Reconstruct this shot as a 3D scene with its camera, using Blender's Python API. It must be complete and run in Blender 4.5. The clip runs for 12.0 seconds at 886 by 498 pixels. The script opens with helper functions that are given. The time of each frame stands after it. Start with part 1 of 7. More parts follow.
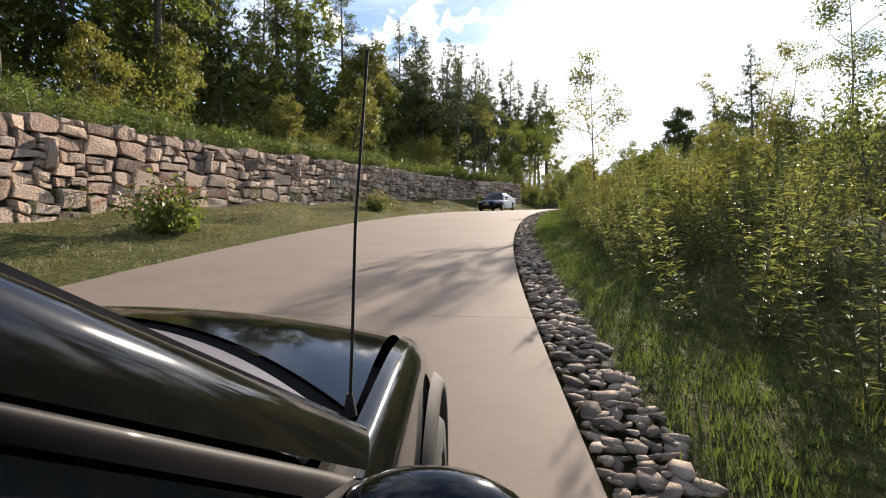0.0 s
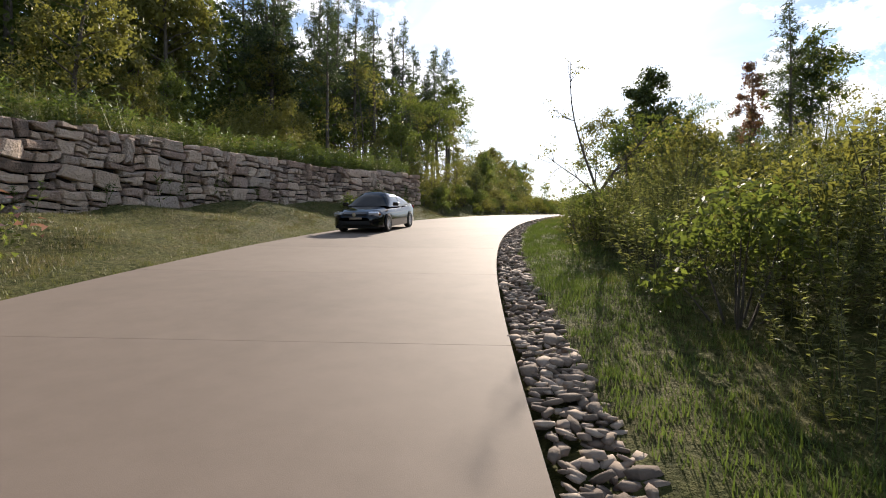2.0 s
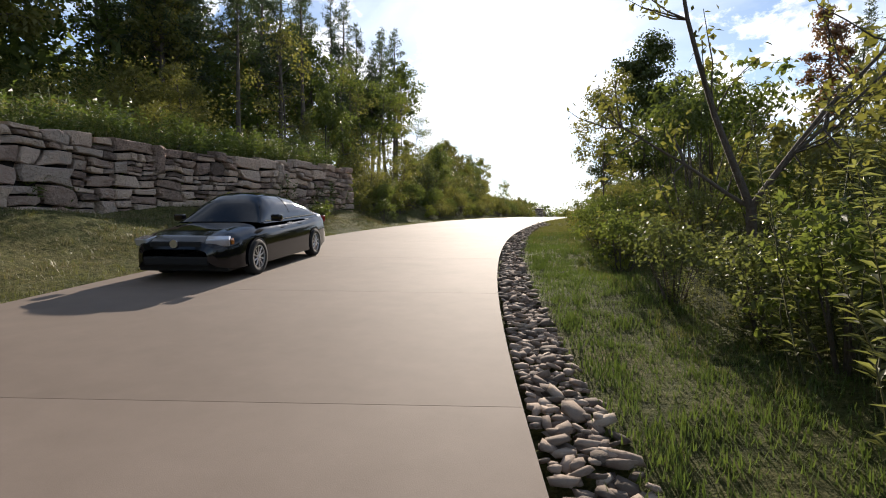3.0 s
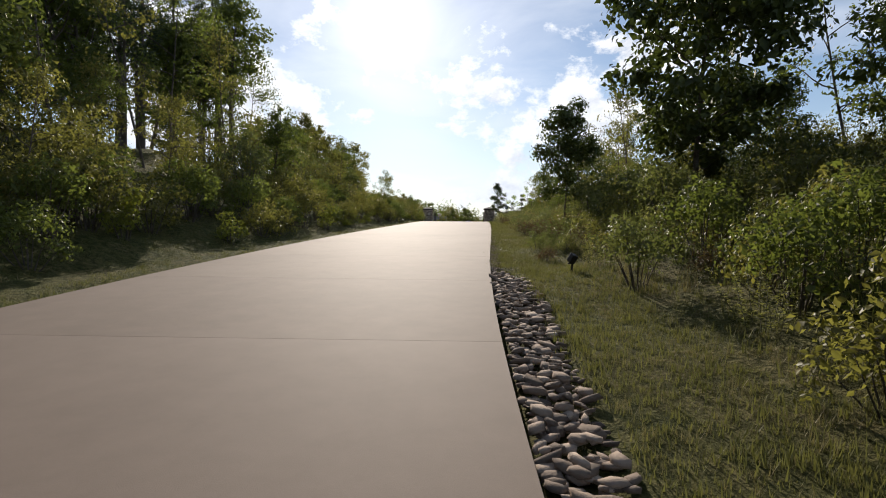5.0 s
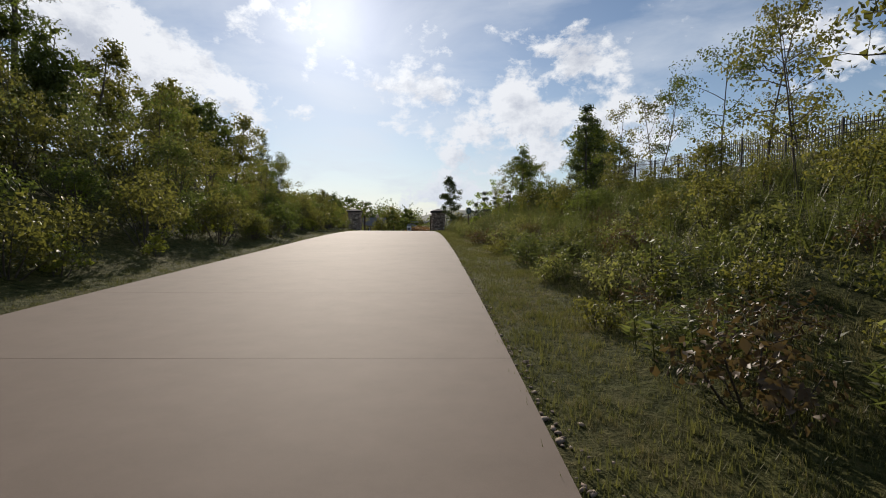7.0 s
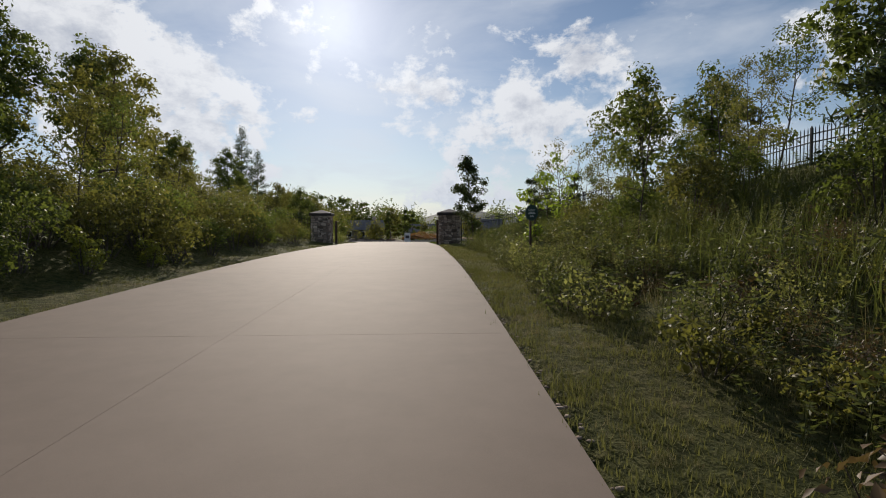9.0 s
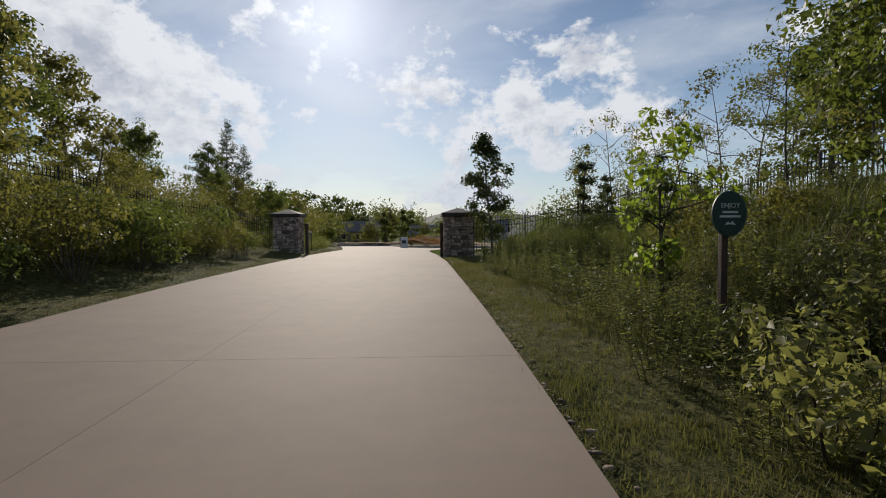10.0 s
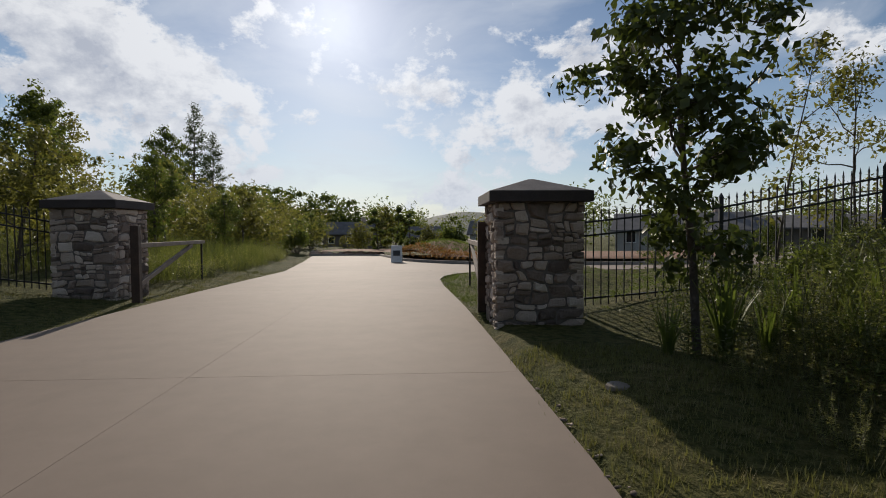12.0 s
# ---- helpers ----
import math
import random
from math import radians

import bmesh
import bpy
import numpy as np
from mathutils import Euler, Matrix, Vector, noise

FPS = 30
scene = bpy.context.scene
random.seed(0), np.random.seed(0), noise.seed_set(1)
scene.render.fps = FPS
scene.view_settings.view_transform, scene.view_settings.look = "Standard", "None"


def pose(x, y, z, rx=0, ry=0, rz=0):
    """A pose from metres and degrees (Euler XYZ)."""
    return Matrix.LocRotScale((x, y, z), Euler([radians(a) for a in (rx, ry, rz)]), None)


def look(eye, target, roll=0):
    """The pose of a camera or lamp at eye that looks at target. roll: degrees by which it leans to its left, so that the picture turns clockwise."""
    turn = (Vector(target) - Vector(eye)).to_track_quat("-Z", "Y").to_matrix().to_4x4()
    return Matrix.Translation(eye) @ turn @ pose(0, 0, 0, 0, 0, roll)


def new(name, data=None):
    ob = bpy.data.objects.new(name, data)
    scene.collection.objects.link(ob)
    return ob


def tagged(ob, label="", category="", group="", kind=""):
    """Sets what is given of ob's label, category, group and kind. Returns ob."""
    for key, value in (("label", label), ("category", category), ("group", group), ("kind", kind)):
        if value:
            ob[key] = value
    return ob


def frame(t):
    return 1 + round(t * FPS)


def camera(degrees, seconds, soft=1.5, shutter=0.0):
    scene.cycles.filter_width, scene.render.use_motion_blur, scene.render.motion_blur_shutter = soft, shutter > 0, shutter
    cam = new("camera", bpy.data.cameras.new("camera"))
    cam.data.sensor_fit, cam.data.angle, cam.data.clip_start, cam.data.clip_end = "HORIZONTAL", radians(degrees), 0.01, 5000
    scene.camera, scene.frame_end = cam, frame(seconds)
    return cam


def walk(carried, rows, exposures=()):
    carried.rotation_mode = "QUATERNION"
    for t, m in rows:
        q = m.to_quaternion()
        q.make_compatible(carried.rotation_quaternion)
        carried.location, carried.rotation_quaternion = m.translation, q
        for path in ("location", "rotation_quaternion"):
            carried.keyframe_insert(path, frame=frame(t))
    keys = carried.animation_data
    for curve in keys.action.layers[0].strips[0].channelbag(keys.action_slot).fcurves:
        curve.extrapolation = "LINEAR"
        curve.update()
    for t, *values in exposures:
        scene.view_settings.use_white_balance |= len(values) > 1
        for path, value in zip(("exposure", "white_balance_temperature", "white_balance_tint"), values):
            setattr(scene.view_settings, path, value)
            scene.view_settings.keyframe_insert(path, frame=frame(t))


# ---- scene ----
cam = camera(82.0, 12.0, soft=1.0)
PATH = [
    (0, (18.279, -103.506, -5.148), (12.331, -95.468, -5.244), 0.30),
    (0.5, (15.517, -99.310, -4.480), (10.043, -90.942, -4.626), 0.41),
    (1, (13.043, -95.086, -3.863), (8.055, -86.421, -4.061), 0.39),
    (1.5, (10.860, -90.870, -3.306), (6.261, -81.994, -3.549), 0.37),
    (2, (8.949, -86.725, -2.816), (4.800, -77.631, -3.100), 0.42),
    (2.5, (7.274, -82.723, -2.386), (3.555, -73.445, -2.701), 0.30),
    (3, (5.820, -78.826, -2.005), (2.558, -69.379, -2.335), 0.28),
    (3.5, (4.582, -74.949, -1.656), (1.866, -65.332, -2.001), 0.32),
    (4, (3.542, -70.971, -1.324), (1.506, -61.188, -1.686), 0.31),
    (4.5, (2.707, -66.828, -1.003), (1.279, -56.938, -1.386), 0.33),
    (5, (2.081, -62.500, -0.693), (1.099, -52.557, -1.100), 0.39),
    (5.5, (1.661, -57.995, -0.398), (0.993, -48.026, -0.825), 0.43),
    (6, (1.438, -53.344, -0.122), (1.134, -43.358, -0.554), 0.27),
    (6.5, (1.335, -48.602, 0.129), (1.266, -38.612, -0.301), 0.43),
    (7, (1.263, -43.798, 0.346), (1.400, -33.807, -0.071), 0.34),
    (7.5, (1.198, -38.974, 0.536), (1.407, -28.984, 0.127), 0.17),
    (8, (1.127, -34.183, 0.707), (1.277, -24.192, 0.299), -0.01),
    (8.5, (1.039, -29.474, 0.871), (1.078, -19.483, 0.458), -0.15),
    (9, (0.933, -24.886, 1.029), (0.974, -14.894, 0.621), -0.23),
    (9.5, (0.812, -20.424, 1.176), (0.847, -10.432, 0.770), -0.22),
    (10, (0.678, -16.102, 1.302), (0.715, -6.111, 0.899), -0.23),
    (10.5, (0.539, -11.936, 1.394), (0.570, -1.944, 0.999), -0.30),
    (11, (0.364, -7.892, 1.451), (0.392, 2.101, 1.065), -0.30),
    (11.5, (0.176, -3.926, 1.472), (0.196, 6.067, 1.098), -0.18),
    (12, (-0.000, 0.000, 1.450), (0.016, 9.993, 1.071), -0.30),
]
walk(cam, [(t, look(eye, target, roll)) for t, eye, target, roll in PATH],
     exposures=[(0.0, 1.2, 6800, 14), (2.5, 0.84, 6550, 13), (4.0, 0.47, 6500, 13), (5.5, 0.1, 6500, 12), (8.5, -0.24, 6500, 12), (12.0, -0.28, 6500, 12)])

# ---------------------------------------------------------------- sky and sun
SUN_TO = Vector((-0.181, 0.907, 0.383)).normalized()
world = bpy.data.worlds.new("sky")
scene.world = world
world.use_nodes = True


def wnode(kind, **kw):
    n = world.node_tree.nodes.new(kind)
    for k, v in kw.items():
        n.inputs[k].default_value = v
    return n


def build_world():
    nt = world.node_tree
    nt.nodes.clear()
    ln = nt.links.new
    sky = wnode("ShaderNodeTexSky")
    sky.sky_type = "NISHITA"
    sky.sun_disc = False
    sky.sun_elevation = math.asin(SUN_TO.z)
    sky.sun_rotation = math.atan2(SUN_TO.x, SUN_TO.y)
    sky.altitude, sky.air_density, sky.dust_density, sky.ozone_density = 600, 1.0, 0.25, 1.5
    geo = wnode("ShaderNodeTexCoord")
    sep = wnode("ShaderNodeSeparateXYZ")
    ln(geo.outputs["Generated"], sep.inputs[0])
    # project the direction on a cloud deck: (x, y) / (z + 0.12)
    zz = wnode("ShaderNodeMath"); zz.operation = "MAXIMUM"; zz.inputs[1].default_value = 0.0
    ln(sep.outputs[2], zz.inputs[0])
    za = wnode("ShaderNodeMath"); za.operation = "ADD"; za.inputs[1].default_value = 0.16
    ln(zz.outputs[0], za.inputs[0])
    dx = wnode("ShaderNodeMath"); dx.operation = "DIVIDE"
    dy = wnode("ShaderNodeMath"); dy.operation = "DIVIDE"
    ln(sep.outputs[0], dx.inputs[0]); ln(za.outputs[0], dx.inputs[1])
    ln(sep.outputs[1], dy.inputs[0]); ln(za.outputs[0], dy.inputs[1])
    deck = wnode("ShaderNodeCombineXYZ")
    ln(dx.outputs[0], deck.inputs[0]); ln(dy.outputs[0], deck.inputs[1])
    # a thin torn veil
    n1 = wnode("ShaderNodeTexNoise", Scale=1.7, Detail=9.0, Roughness=0.56, Distortion=0.5)
    ln(deck.outputs[0], n1.inputs["Vector"])
    ramp = wnode("ShaderNodeValToRGB")
    e = ramp.color_ramp.elements
    e[0].position, e[1].position, e[1].color = 0.44, 0.72, (0.6, 0.6, 0.6, 1)
    ln(n1.outputs["Fac"], ramp.inputs[0])
    # heaped clouds: masses at CLOUDS, torn by noise, and greyer where cloud lies between them and the sun
    mass = None
    for x, y, z, k, w in CLOUDS:
        dt = wnode("ShaderNodeVectorMath"); dt.operation = "DOT_PRODUCT"
        dt.inputs[1].default_value = Vector((x, y, z)).normalized()
        ln(geo.outputs["Generated"], dt.inputs[0])
        cp = wnode("ShaderNodeMath"); cp.operation = "MAXIMUM"; cp.inputs[1].default_value = 0.0
        ln(dt.outputs["Value"], cp.inputs[0])
        pw = wnode("ShaderNodeMath"); pw.operation = "POWER"; pw.inputs[1].default_value = k
        ln(cp.outputs[0], pw.inputs[0])
        ma = wnode("ShaderNodeMath"); ma.operation = "MULTIPLY_ADD"; ma.inputs[1].default_value = w
        ma.inputs[2].default_value = -0.13
        ln(pw.outputs[0], ma.inputs[0])
        if mass:
            ln(mass.outputs[0], ma.inputs[2])
        mass = ma
    grain = []
    for step in (0.0, 0.03):
        at = wnode("ShaderNodeVectorMath"); at.operation = "MULTIPLY_ADD"
        at.inputs[1].default_value = (1, 1, 1.4)
        at.inputs[2].default_value = SUN_TO * step + Vector((0.31, 0.07, 0.53))
        ln(geo.outputs["Generated"], at.inputs[0])
        nz = wnode("ShaderNodeTexNoise", Scale=7.0, Detail=11.0, Roughness=0.62, Distortion=0.1)
        ln(at.outputs[0], nz.inputs["Vector"])
        grain.append(nz)
    thick = wnode("ShaderNodeMath"); thick.operation = "ADD"
    ln(grain[0].outputs["Fac"], thick.inputs[0]); ln(mass.outputs[0], thick.inputs[1])
    lee = wnode("ShaderNodeMath"); lee.operation = "SUBTRACT"
    ln(grain[1].outputs["Fac"], lee.inputs[0]); ln(grain[0].outputs["Fac"], lee.inputs[1])
    shade = wnode("ShaderNodeMath"); shade.operation = "MULTIPLY_ADD"; shade.inputs[1].default_value = 2.2
    ln(lee.outputs[0], shade.inputs[0]); ln(thick.outputs[0], shade.inputs[2])
    cover = wnode("ShaderNodeValToRGB")
    cover.color_ramp.elements[0].position, cover.color_ramp.elements[1].position = 0.50, 0.57
    ln(thick.outputs[0], cover.inputs[0])
    ramp2 = wnode("ShaderNodeValToRGB")
    e = ramp2.color_ramp.elements
    e[0].position, e[0].color = 0.48, (1.08, 1.12, 1.16, 1)
    e[1].position, e[1].color = 0.86, (0.62, 0.68, 0.79, 1)
    ln(shade.outputs[0], ramp2.inputs[0])
    # the glow of thin cloud round the sun
    dot = wnode("ShaderNodeVectorMath"); dot.operation = "DOT_PRODUCT"
    dot.inputs[1].default_value = SUN_TO
    ln(geo.outputs["Generated"], dot.inputs[0])
    pos = wnode("ShaderNodeMath"); pos.operation = "MAXIMUM"; pos.inputs[1].default_value = 0.0
    ln(dot.outputs["Value"], pos.inputs[0])
    p1 = wnode("ShaderNodeMath"); p1.operation = "POWER"; p1.inputs[1].default_value = 200.0
    p2 = wnode("ShaderNodeMath"); p2.operation = "POWER"; p2.inputs[1].default_value = 26.0
    ln(pos.outputs[0], p1.inputs[0]); ln(pos.outputs[0], p2.inputs[0])
    m1 = wnode("ShaderNodeMath"); m1.operation = "MULTIPLY"; m1.inputs[1].default_value = 4.0
    m2 = wnode("ShaderNodeMath"); m2.operation = "MULTIPLY"; m2.inputs[1].default_value = 1.8
    ln(p1.outputs[0], m1.inputs[0]); ln(p2.outputs[0], m2.inputs[0])
    glow = wnode("ShaderNodeMath"); glow.operation = "ADD"
    ln(m1.outputs[0], glow.inputs[0]); ln(m2.outputs[0], glow.inputs[1])
    # cloud radiance
    cl = wnode("ShaderNodeMix"); cl.data_type = "RGBA"; cl.blend_type = "MULTIPLY"; cl.inputs[0].default_value = 1.0
    bright = wnode("ShaderNodeMath"); bright.operation = "ADD"; bright.inputs[1].default_value = CLOUD
    ln(glow.outputs[0], bright.inputs[0])
    ln(ramp2.outputs[0], cl.inputs[6]); ln(bright.outputs[0], cl.inputs[7])
    # sky plus haze
    hz = wnode("ShaderNodeMix"); hz.data_type = "RGBA"; hz.blend_type = "ADD"; hz.inputs[0].default_value = 1.0
    hzc = wnode("ShaderNodeCombineXYZ")
    g2 = wnode("ShaderNodeMath"); g2.operation = "MULTIPLY"; g2.inputs[1].default_value = 0.9
    ln(glow.outputs[0], g2.inputs[0])
    for i in range(3):
        ln(g2.outputs[0], hzc.inputs[i])
    ln(sky.outputs[0], hz.inputs[6]); ln(hzc.outputs[0], hz.inputs[7])
    mix = wnode("ShaderNodeMix"); mix.data_type = "RGBA"
    veil = wnode("ShaderNodeMix"); veil.data_type = "RGBA"
    ln(ramp.outputs[0], veil.inputs[0]); ln(hz.outputs[2], veil.inputs[6])
    vc = wnode("ShaderNodeCombineXYZ")
    for i, tone in enumerate((0.93, 1.0, 1.08)):
        tn = wnode("ShaderNodeMath"); tn.operation = "MULTIPLY"; tn.inputs[1].default_value = tone
        ln(bright.outputs[0], tn.inputs[0]); ln(tn.outputs[0], vc.inputs[i])
    ln(vc.outputs[0], veil.inputs[7])
    ln(cover.outputs[0], mix.inputs[0]); ln(veil.outputs[2], mix.inputs[6]); ln(cl.outputs[2], mix.inputs[7])
    # pale haze towards the horizon
    inv = wnode("ShaderNodeMath"); inv.operation = "SUBTRACT"; inv.inputs[0].default_value = 1.0
    ln(zz.outputs[0], inv.inputs[1])
    hp = wnode("ShaderNodeMath"); hp.operation = "POWER"; hp.inputs[1].default_value = 9.0
    ln(inv.outputs[0], hp.inputs[0])
    hm = wnode("ShaderNodeMath"); hm.operation = "MULTIPLY"; hm.inputs[1].default_value = 0.75
    ln(hp.outputs[0], hm.inputs[0])
    air = wnode("ShaderNodeMix"); air.data_type = "RGBA"
    air.inputs[7].default_value = (HAZE * 0.86, HAZE * 0.98, HAZE * 1.14, 1)
    ln(hm.outputs[0], air.inputs[0]); ln(mix.outputs[2], air.inputs[6])
    bg = wnode("ShaderNodeBackground", Strength=SKY)
    ln(air.outputs[2], bg.inputs[0])
    out = wnode("ShaderNodeOutputWorld")
    ln(bg.outputs[0], out.inputs[0])


SKY, CLOUD, HAZE = 0.088, 9.5, 8.0
# direction, tightness and weight of each mass of cloud
CLOUDS = [(-0.50, 0.81, 0.28, 60, 0.12), (-0.62, 0.72, 0.30, 60, 0.09), (-0.42, 0.87, 0.24, 110, 0.11), (-0.58, 0.79, 0.19, 110, 0.11), (-0.31, 0.94, 0.12, 170, 0.13),
          (-0.06, 0.95, 0.32, 90, 0.09), (0.06, 0.96, 0.27, 120, 0.09), (0.15, 0.97, 0.19, 130, 0.16), (0.06, 0.99, 0.13, 200, 0.10), (0.28, 0.89, 0.33, 300, 0.17),
          (0.35, 0.91, 0.21, 150, 0.14), (0.56, 0.76, 0.29, 160, 0.16)]
build_world()
sun_data = bpy.data.lights.new("sun", "SUN")
sun_data.energy, sun_data.angle, sun_data.color = 4.6, radians(0.6), (1.0, 0.90, 0.76)
sun = new("sun", sun_data)
sun.matrix_world = look((0, 0, 60), Vector((0, 0, 60)) - SUN_TO)

# ---------------------------------------------------------------- materials
def material(name, build):
    m = bpy.data.materials.new(name)
    m.use_nodes = True
    nt = m.node_tree
    nt.nodes.clear()
    out = nt.nodes.new("ShaderNodeOutputMaterial")

    def node(kind, **kw):
        n = nt.nodes.new("ShaderNode" + kind)
        for k, v in kw.items():
            n.inputs[k.replace("_", " ")].default_value = v
        return n

    shader = build(node, nt.links.new)
    nt.links.new(shader.outputs[0], out.inputs[0])
    return m


def ramp_of(node, link, fac, stops):
    r = node("ValToRGB")
    e = r.color_ramp.elements
    while len(e) < len(stops):
        e.new(0.5)
    for el, (p, c) in zip(e, stops):
        el.position, el.color = p, (*c, 1)
    link(fac, r.inputs[0])
    return r.outputs[0]


def math_of(node, link, op, a, b):
    n = node("Math")
    n.operation = op
    for i, v in enumerate((a, b)):
        if isinstance(v, (int, float)):
            n.inputs[i].default_value = v
        else:
            link(v, n.inputs[i])
    return n.outputs[0]


def mix_of(node, link, fac, a, b, blend="MIX"):
    n = node("Mix")
    n.data_type, n.blend_type = "RGBA", blend
    for i, v in ((0, fac), (6, a), (7, b)):
        if isinstance(v, (int, float)):
            n.inputs[i].default_value = v
        elif isinstance(v, tuple):
            n.inputs[i].default_value = (*v, 1)
        else:
            link(v, n.inputs[i])
    return n.outputs[2]


def bump_of(node, link, height, strength, distance):
    b = node("Bump", Strength=strength, Distance=distance)
    link(height, b.inputs["Height"])
    return b.outputs[0]


def leaf_material(name, dark, light, thin=0.45, gloss=0.5):
    """Foliage: colour varies by leaf and by plant, and light passes through."""
    def build(node, link):
        isl = node("NewGeometry").outputs["Random Per Island"]
        obj = node("ObjectInfo").outputs["Random"]
        pos = node("NewGeometry").outputs["Position"]
        big = node("TexNoise", Scale=0.8, Detail=3.0)
        link(pos, big.inputs["Vector"])
        f = math_of(node, link, "ADD", math_of(node, link, "MULTIPLY", isl, 0.34), math_of(node, link, "MULTIPLY", obj, 0.3))
        f = math_of(node, link, "ADD", f, math_of(node, link, "MULTIPLY", big.outputs[0], 0.5))
        mid = tuple((a + b) / 2 for a, b in zip(dark, light))
        col = ramp_of(node, link, f, [(0.12, dark), (0.55, mid), (0.95, light)])
        p = node("BsdfPrincipled", Roughness=gloss)
        p.inputs["Specular IOR Level"].default_value = 0.36
        link(col, p.inputs["Base Color"])
        tr = node("BsdfTranslucent")
        link(mix_of(node, link, 1.0, col, (0.96, 1.0, 0.62), "MULTIPLY"), tr.inputs[0])
        ms = node("MixShader", Fac=thin)
        link(p.outputs[0], ms.inputs[1])
        link(tr.outputs[0], ms.inputs[2])
        return ms
    return material(name, build)


def mottled(name, stops, scale, fine, rough=0.85, bump=0.4, dist=0.01, metal=0.0, vary=0.0, coords="Position"):
    """A rough surface with two scales of colour and a fine relief; vary: by piece."""
    def build(node, link):
        pos = node("NewGeometry").outputs["Position"]
        a = node("TexNoise", Scale=scale, Detail=4.0, Roughness=0.6)
        b = node("TexNoise", Scale=fine, Detail=6.0, Roughness=0.65)
        link(pos, a.inputs["Vector"])
        link(pos, b.inputs["Vector"])
        f = math_of(node, link, "ADD", math_of(node, link, "MULTIPLY", a.outputs[0], 0.6), math_of(node, link, "MULTIPLY", b.outputs[0], 0.4))
        if vary:
            r = node("ObjectInfo").outputs["Random"]
            i = node("NewGeometry").outputs["Random Per Island"]
            ri = math_of(node, link, "FRACT", math_of(node, link, "ADD", r, i), 0.0)
            f = math_of(node, link, "ADD", math_of(node, link, "MULTIPLY", f, 1 - vary), math_of(node, link, "MULTIPLY", ri, vary))
        col = ramp_of(node, link, f, stops)
        p = node("BsdfPrincipled", Roughness=rough, Metallic=metal)
        link(col, p.inputs["Base Color"])
        link(bump_of(node, link, b.outputs[0], bump, dist), p.inputs["Normal"])
        return p
    return material(name, build)


def plain(name, col, rough, metal=0.0, coat=0.0):
    def build(node, link):
        pos = node("NewGeometry").outputs["Position"]
        n = node("TexNoise", Scale=9.0, Detail=5.0, Roughness=0.7)
        link(pos, n.inputs["Vector"])
        c = ramp_of(node, link, n.outputs[0], [(0.3, tuple(v * 0.86 for v in col)), (0.7, tuple(min(1, v * 1.1) for v in col))])
        p = node("BsdfPrincipled", Roughness=rough, Metallic=metal)
        p.inputs["Coat Weight"].default_value = coat
        p.inputs["Coat Roughness"].default_value = 0.03
        if coat:
            p.inputs["Specular IOR Level"].default_value = 0.08
        link(c, p.inputs["Base Color"])
        link(math_of(node, link, "ADD", math_of(node, link, "MULTIPLY", n.outputs[0], 0.12), rough - 0.06), p.inputs["Roughness"])
        return p
    return material(name, build)


def ground_material():
    def build(node, link):
        pos = node("NewGeometry").outputs["Position"]
        big = node("TexNoise", Scale=0.22, Detail=3.0, Roughness=0.55)
        mid = node("TexNoise", Scale=1.6, Detail=4.0, Roughness=0.65)
        fine = node("TexNoise", Scale=38.0, Detail=5.0, Roughness=0.7)
        for n in (big, mid, fine):
            link(pos, n.inputs["Vector"])
        f = math_of(node, link, "ADD", math_of(node, link, "MULTIPLY", big.outputs[0], 0.45), math_of(node, link, "MULTIPLY", mid.outputs[0], 0.55))
        clump = node("TexNoise", Scale=8.0, Detail=4.0, Roughness=0.7)
        link(pos, clump.inputs["Vector"])
        f = math_of(node, link, "ADD", math_of(node, link, "MULTIPLY", f, 0.7), math_of(node, link, "MULTIPLY", clump.outputs[0], 0.3))
        grass = ramp_of(node, link, f, [(0.36, (0.07, 0.084, 0.025)), (0.47, (0.145, 0.15, 0.05)), (0.56, (0.18, 0.165, 0.064)), (0.69, (0.29, 0.235, 0.11))])
        grass = mix_of(node, link, 0.85, grass, ramp_of(node, link, clump.outputs[0], [(0.36, (0.35, 0.38, 0.3)), (0.62, (1.0, 1.0, 1.0))]), "MULTIPLY")
        col = mix_of(node, link, 0.55, grass, ramp_of(node, link, fine.outputs[0], [(0.3, (0.25, 0.25, 0.2)), (0.7, (1.0, 1.0, 0.95))]), "MULTIPLY")
        p = node("BsdfPrincipled", Roughness=0.95)
        p.inputs["Specular IOR Level"].default_value = 0.1
        link(col, p.inputs["Base Color"])
        rel = math_of(node, link, "ADD", clump.outputs[0], math_of(node, link, "MULTIPLY", fine.outputs[0], 0.35))
        link(bump_of(node, link, rel, 1.0, 0.12), p.inputs["Normal"])
        return p
    return material("lawn", build)


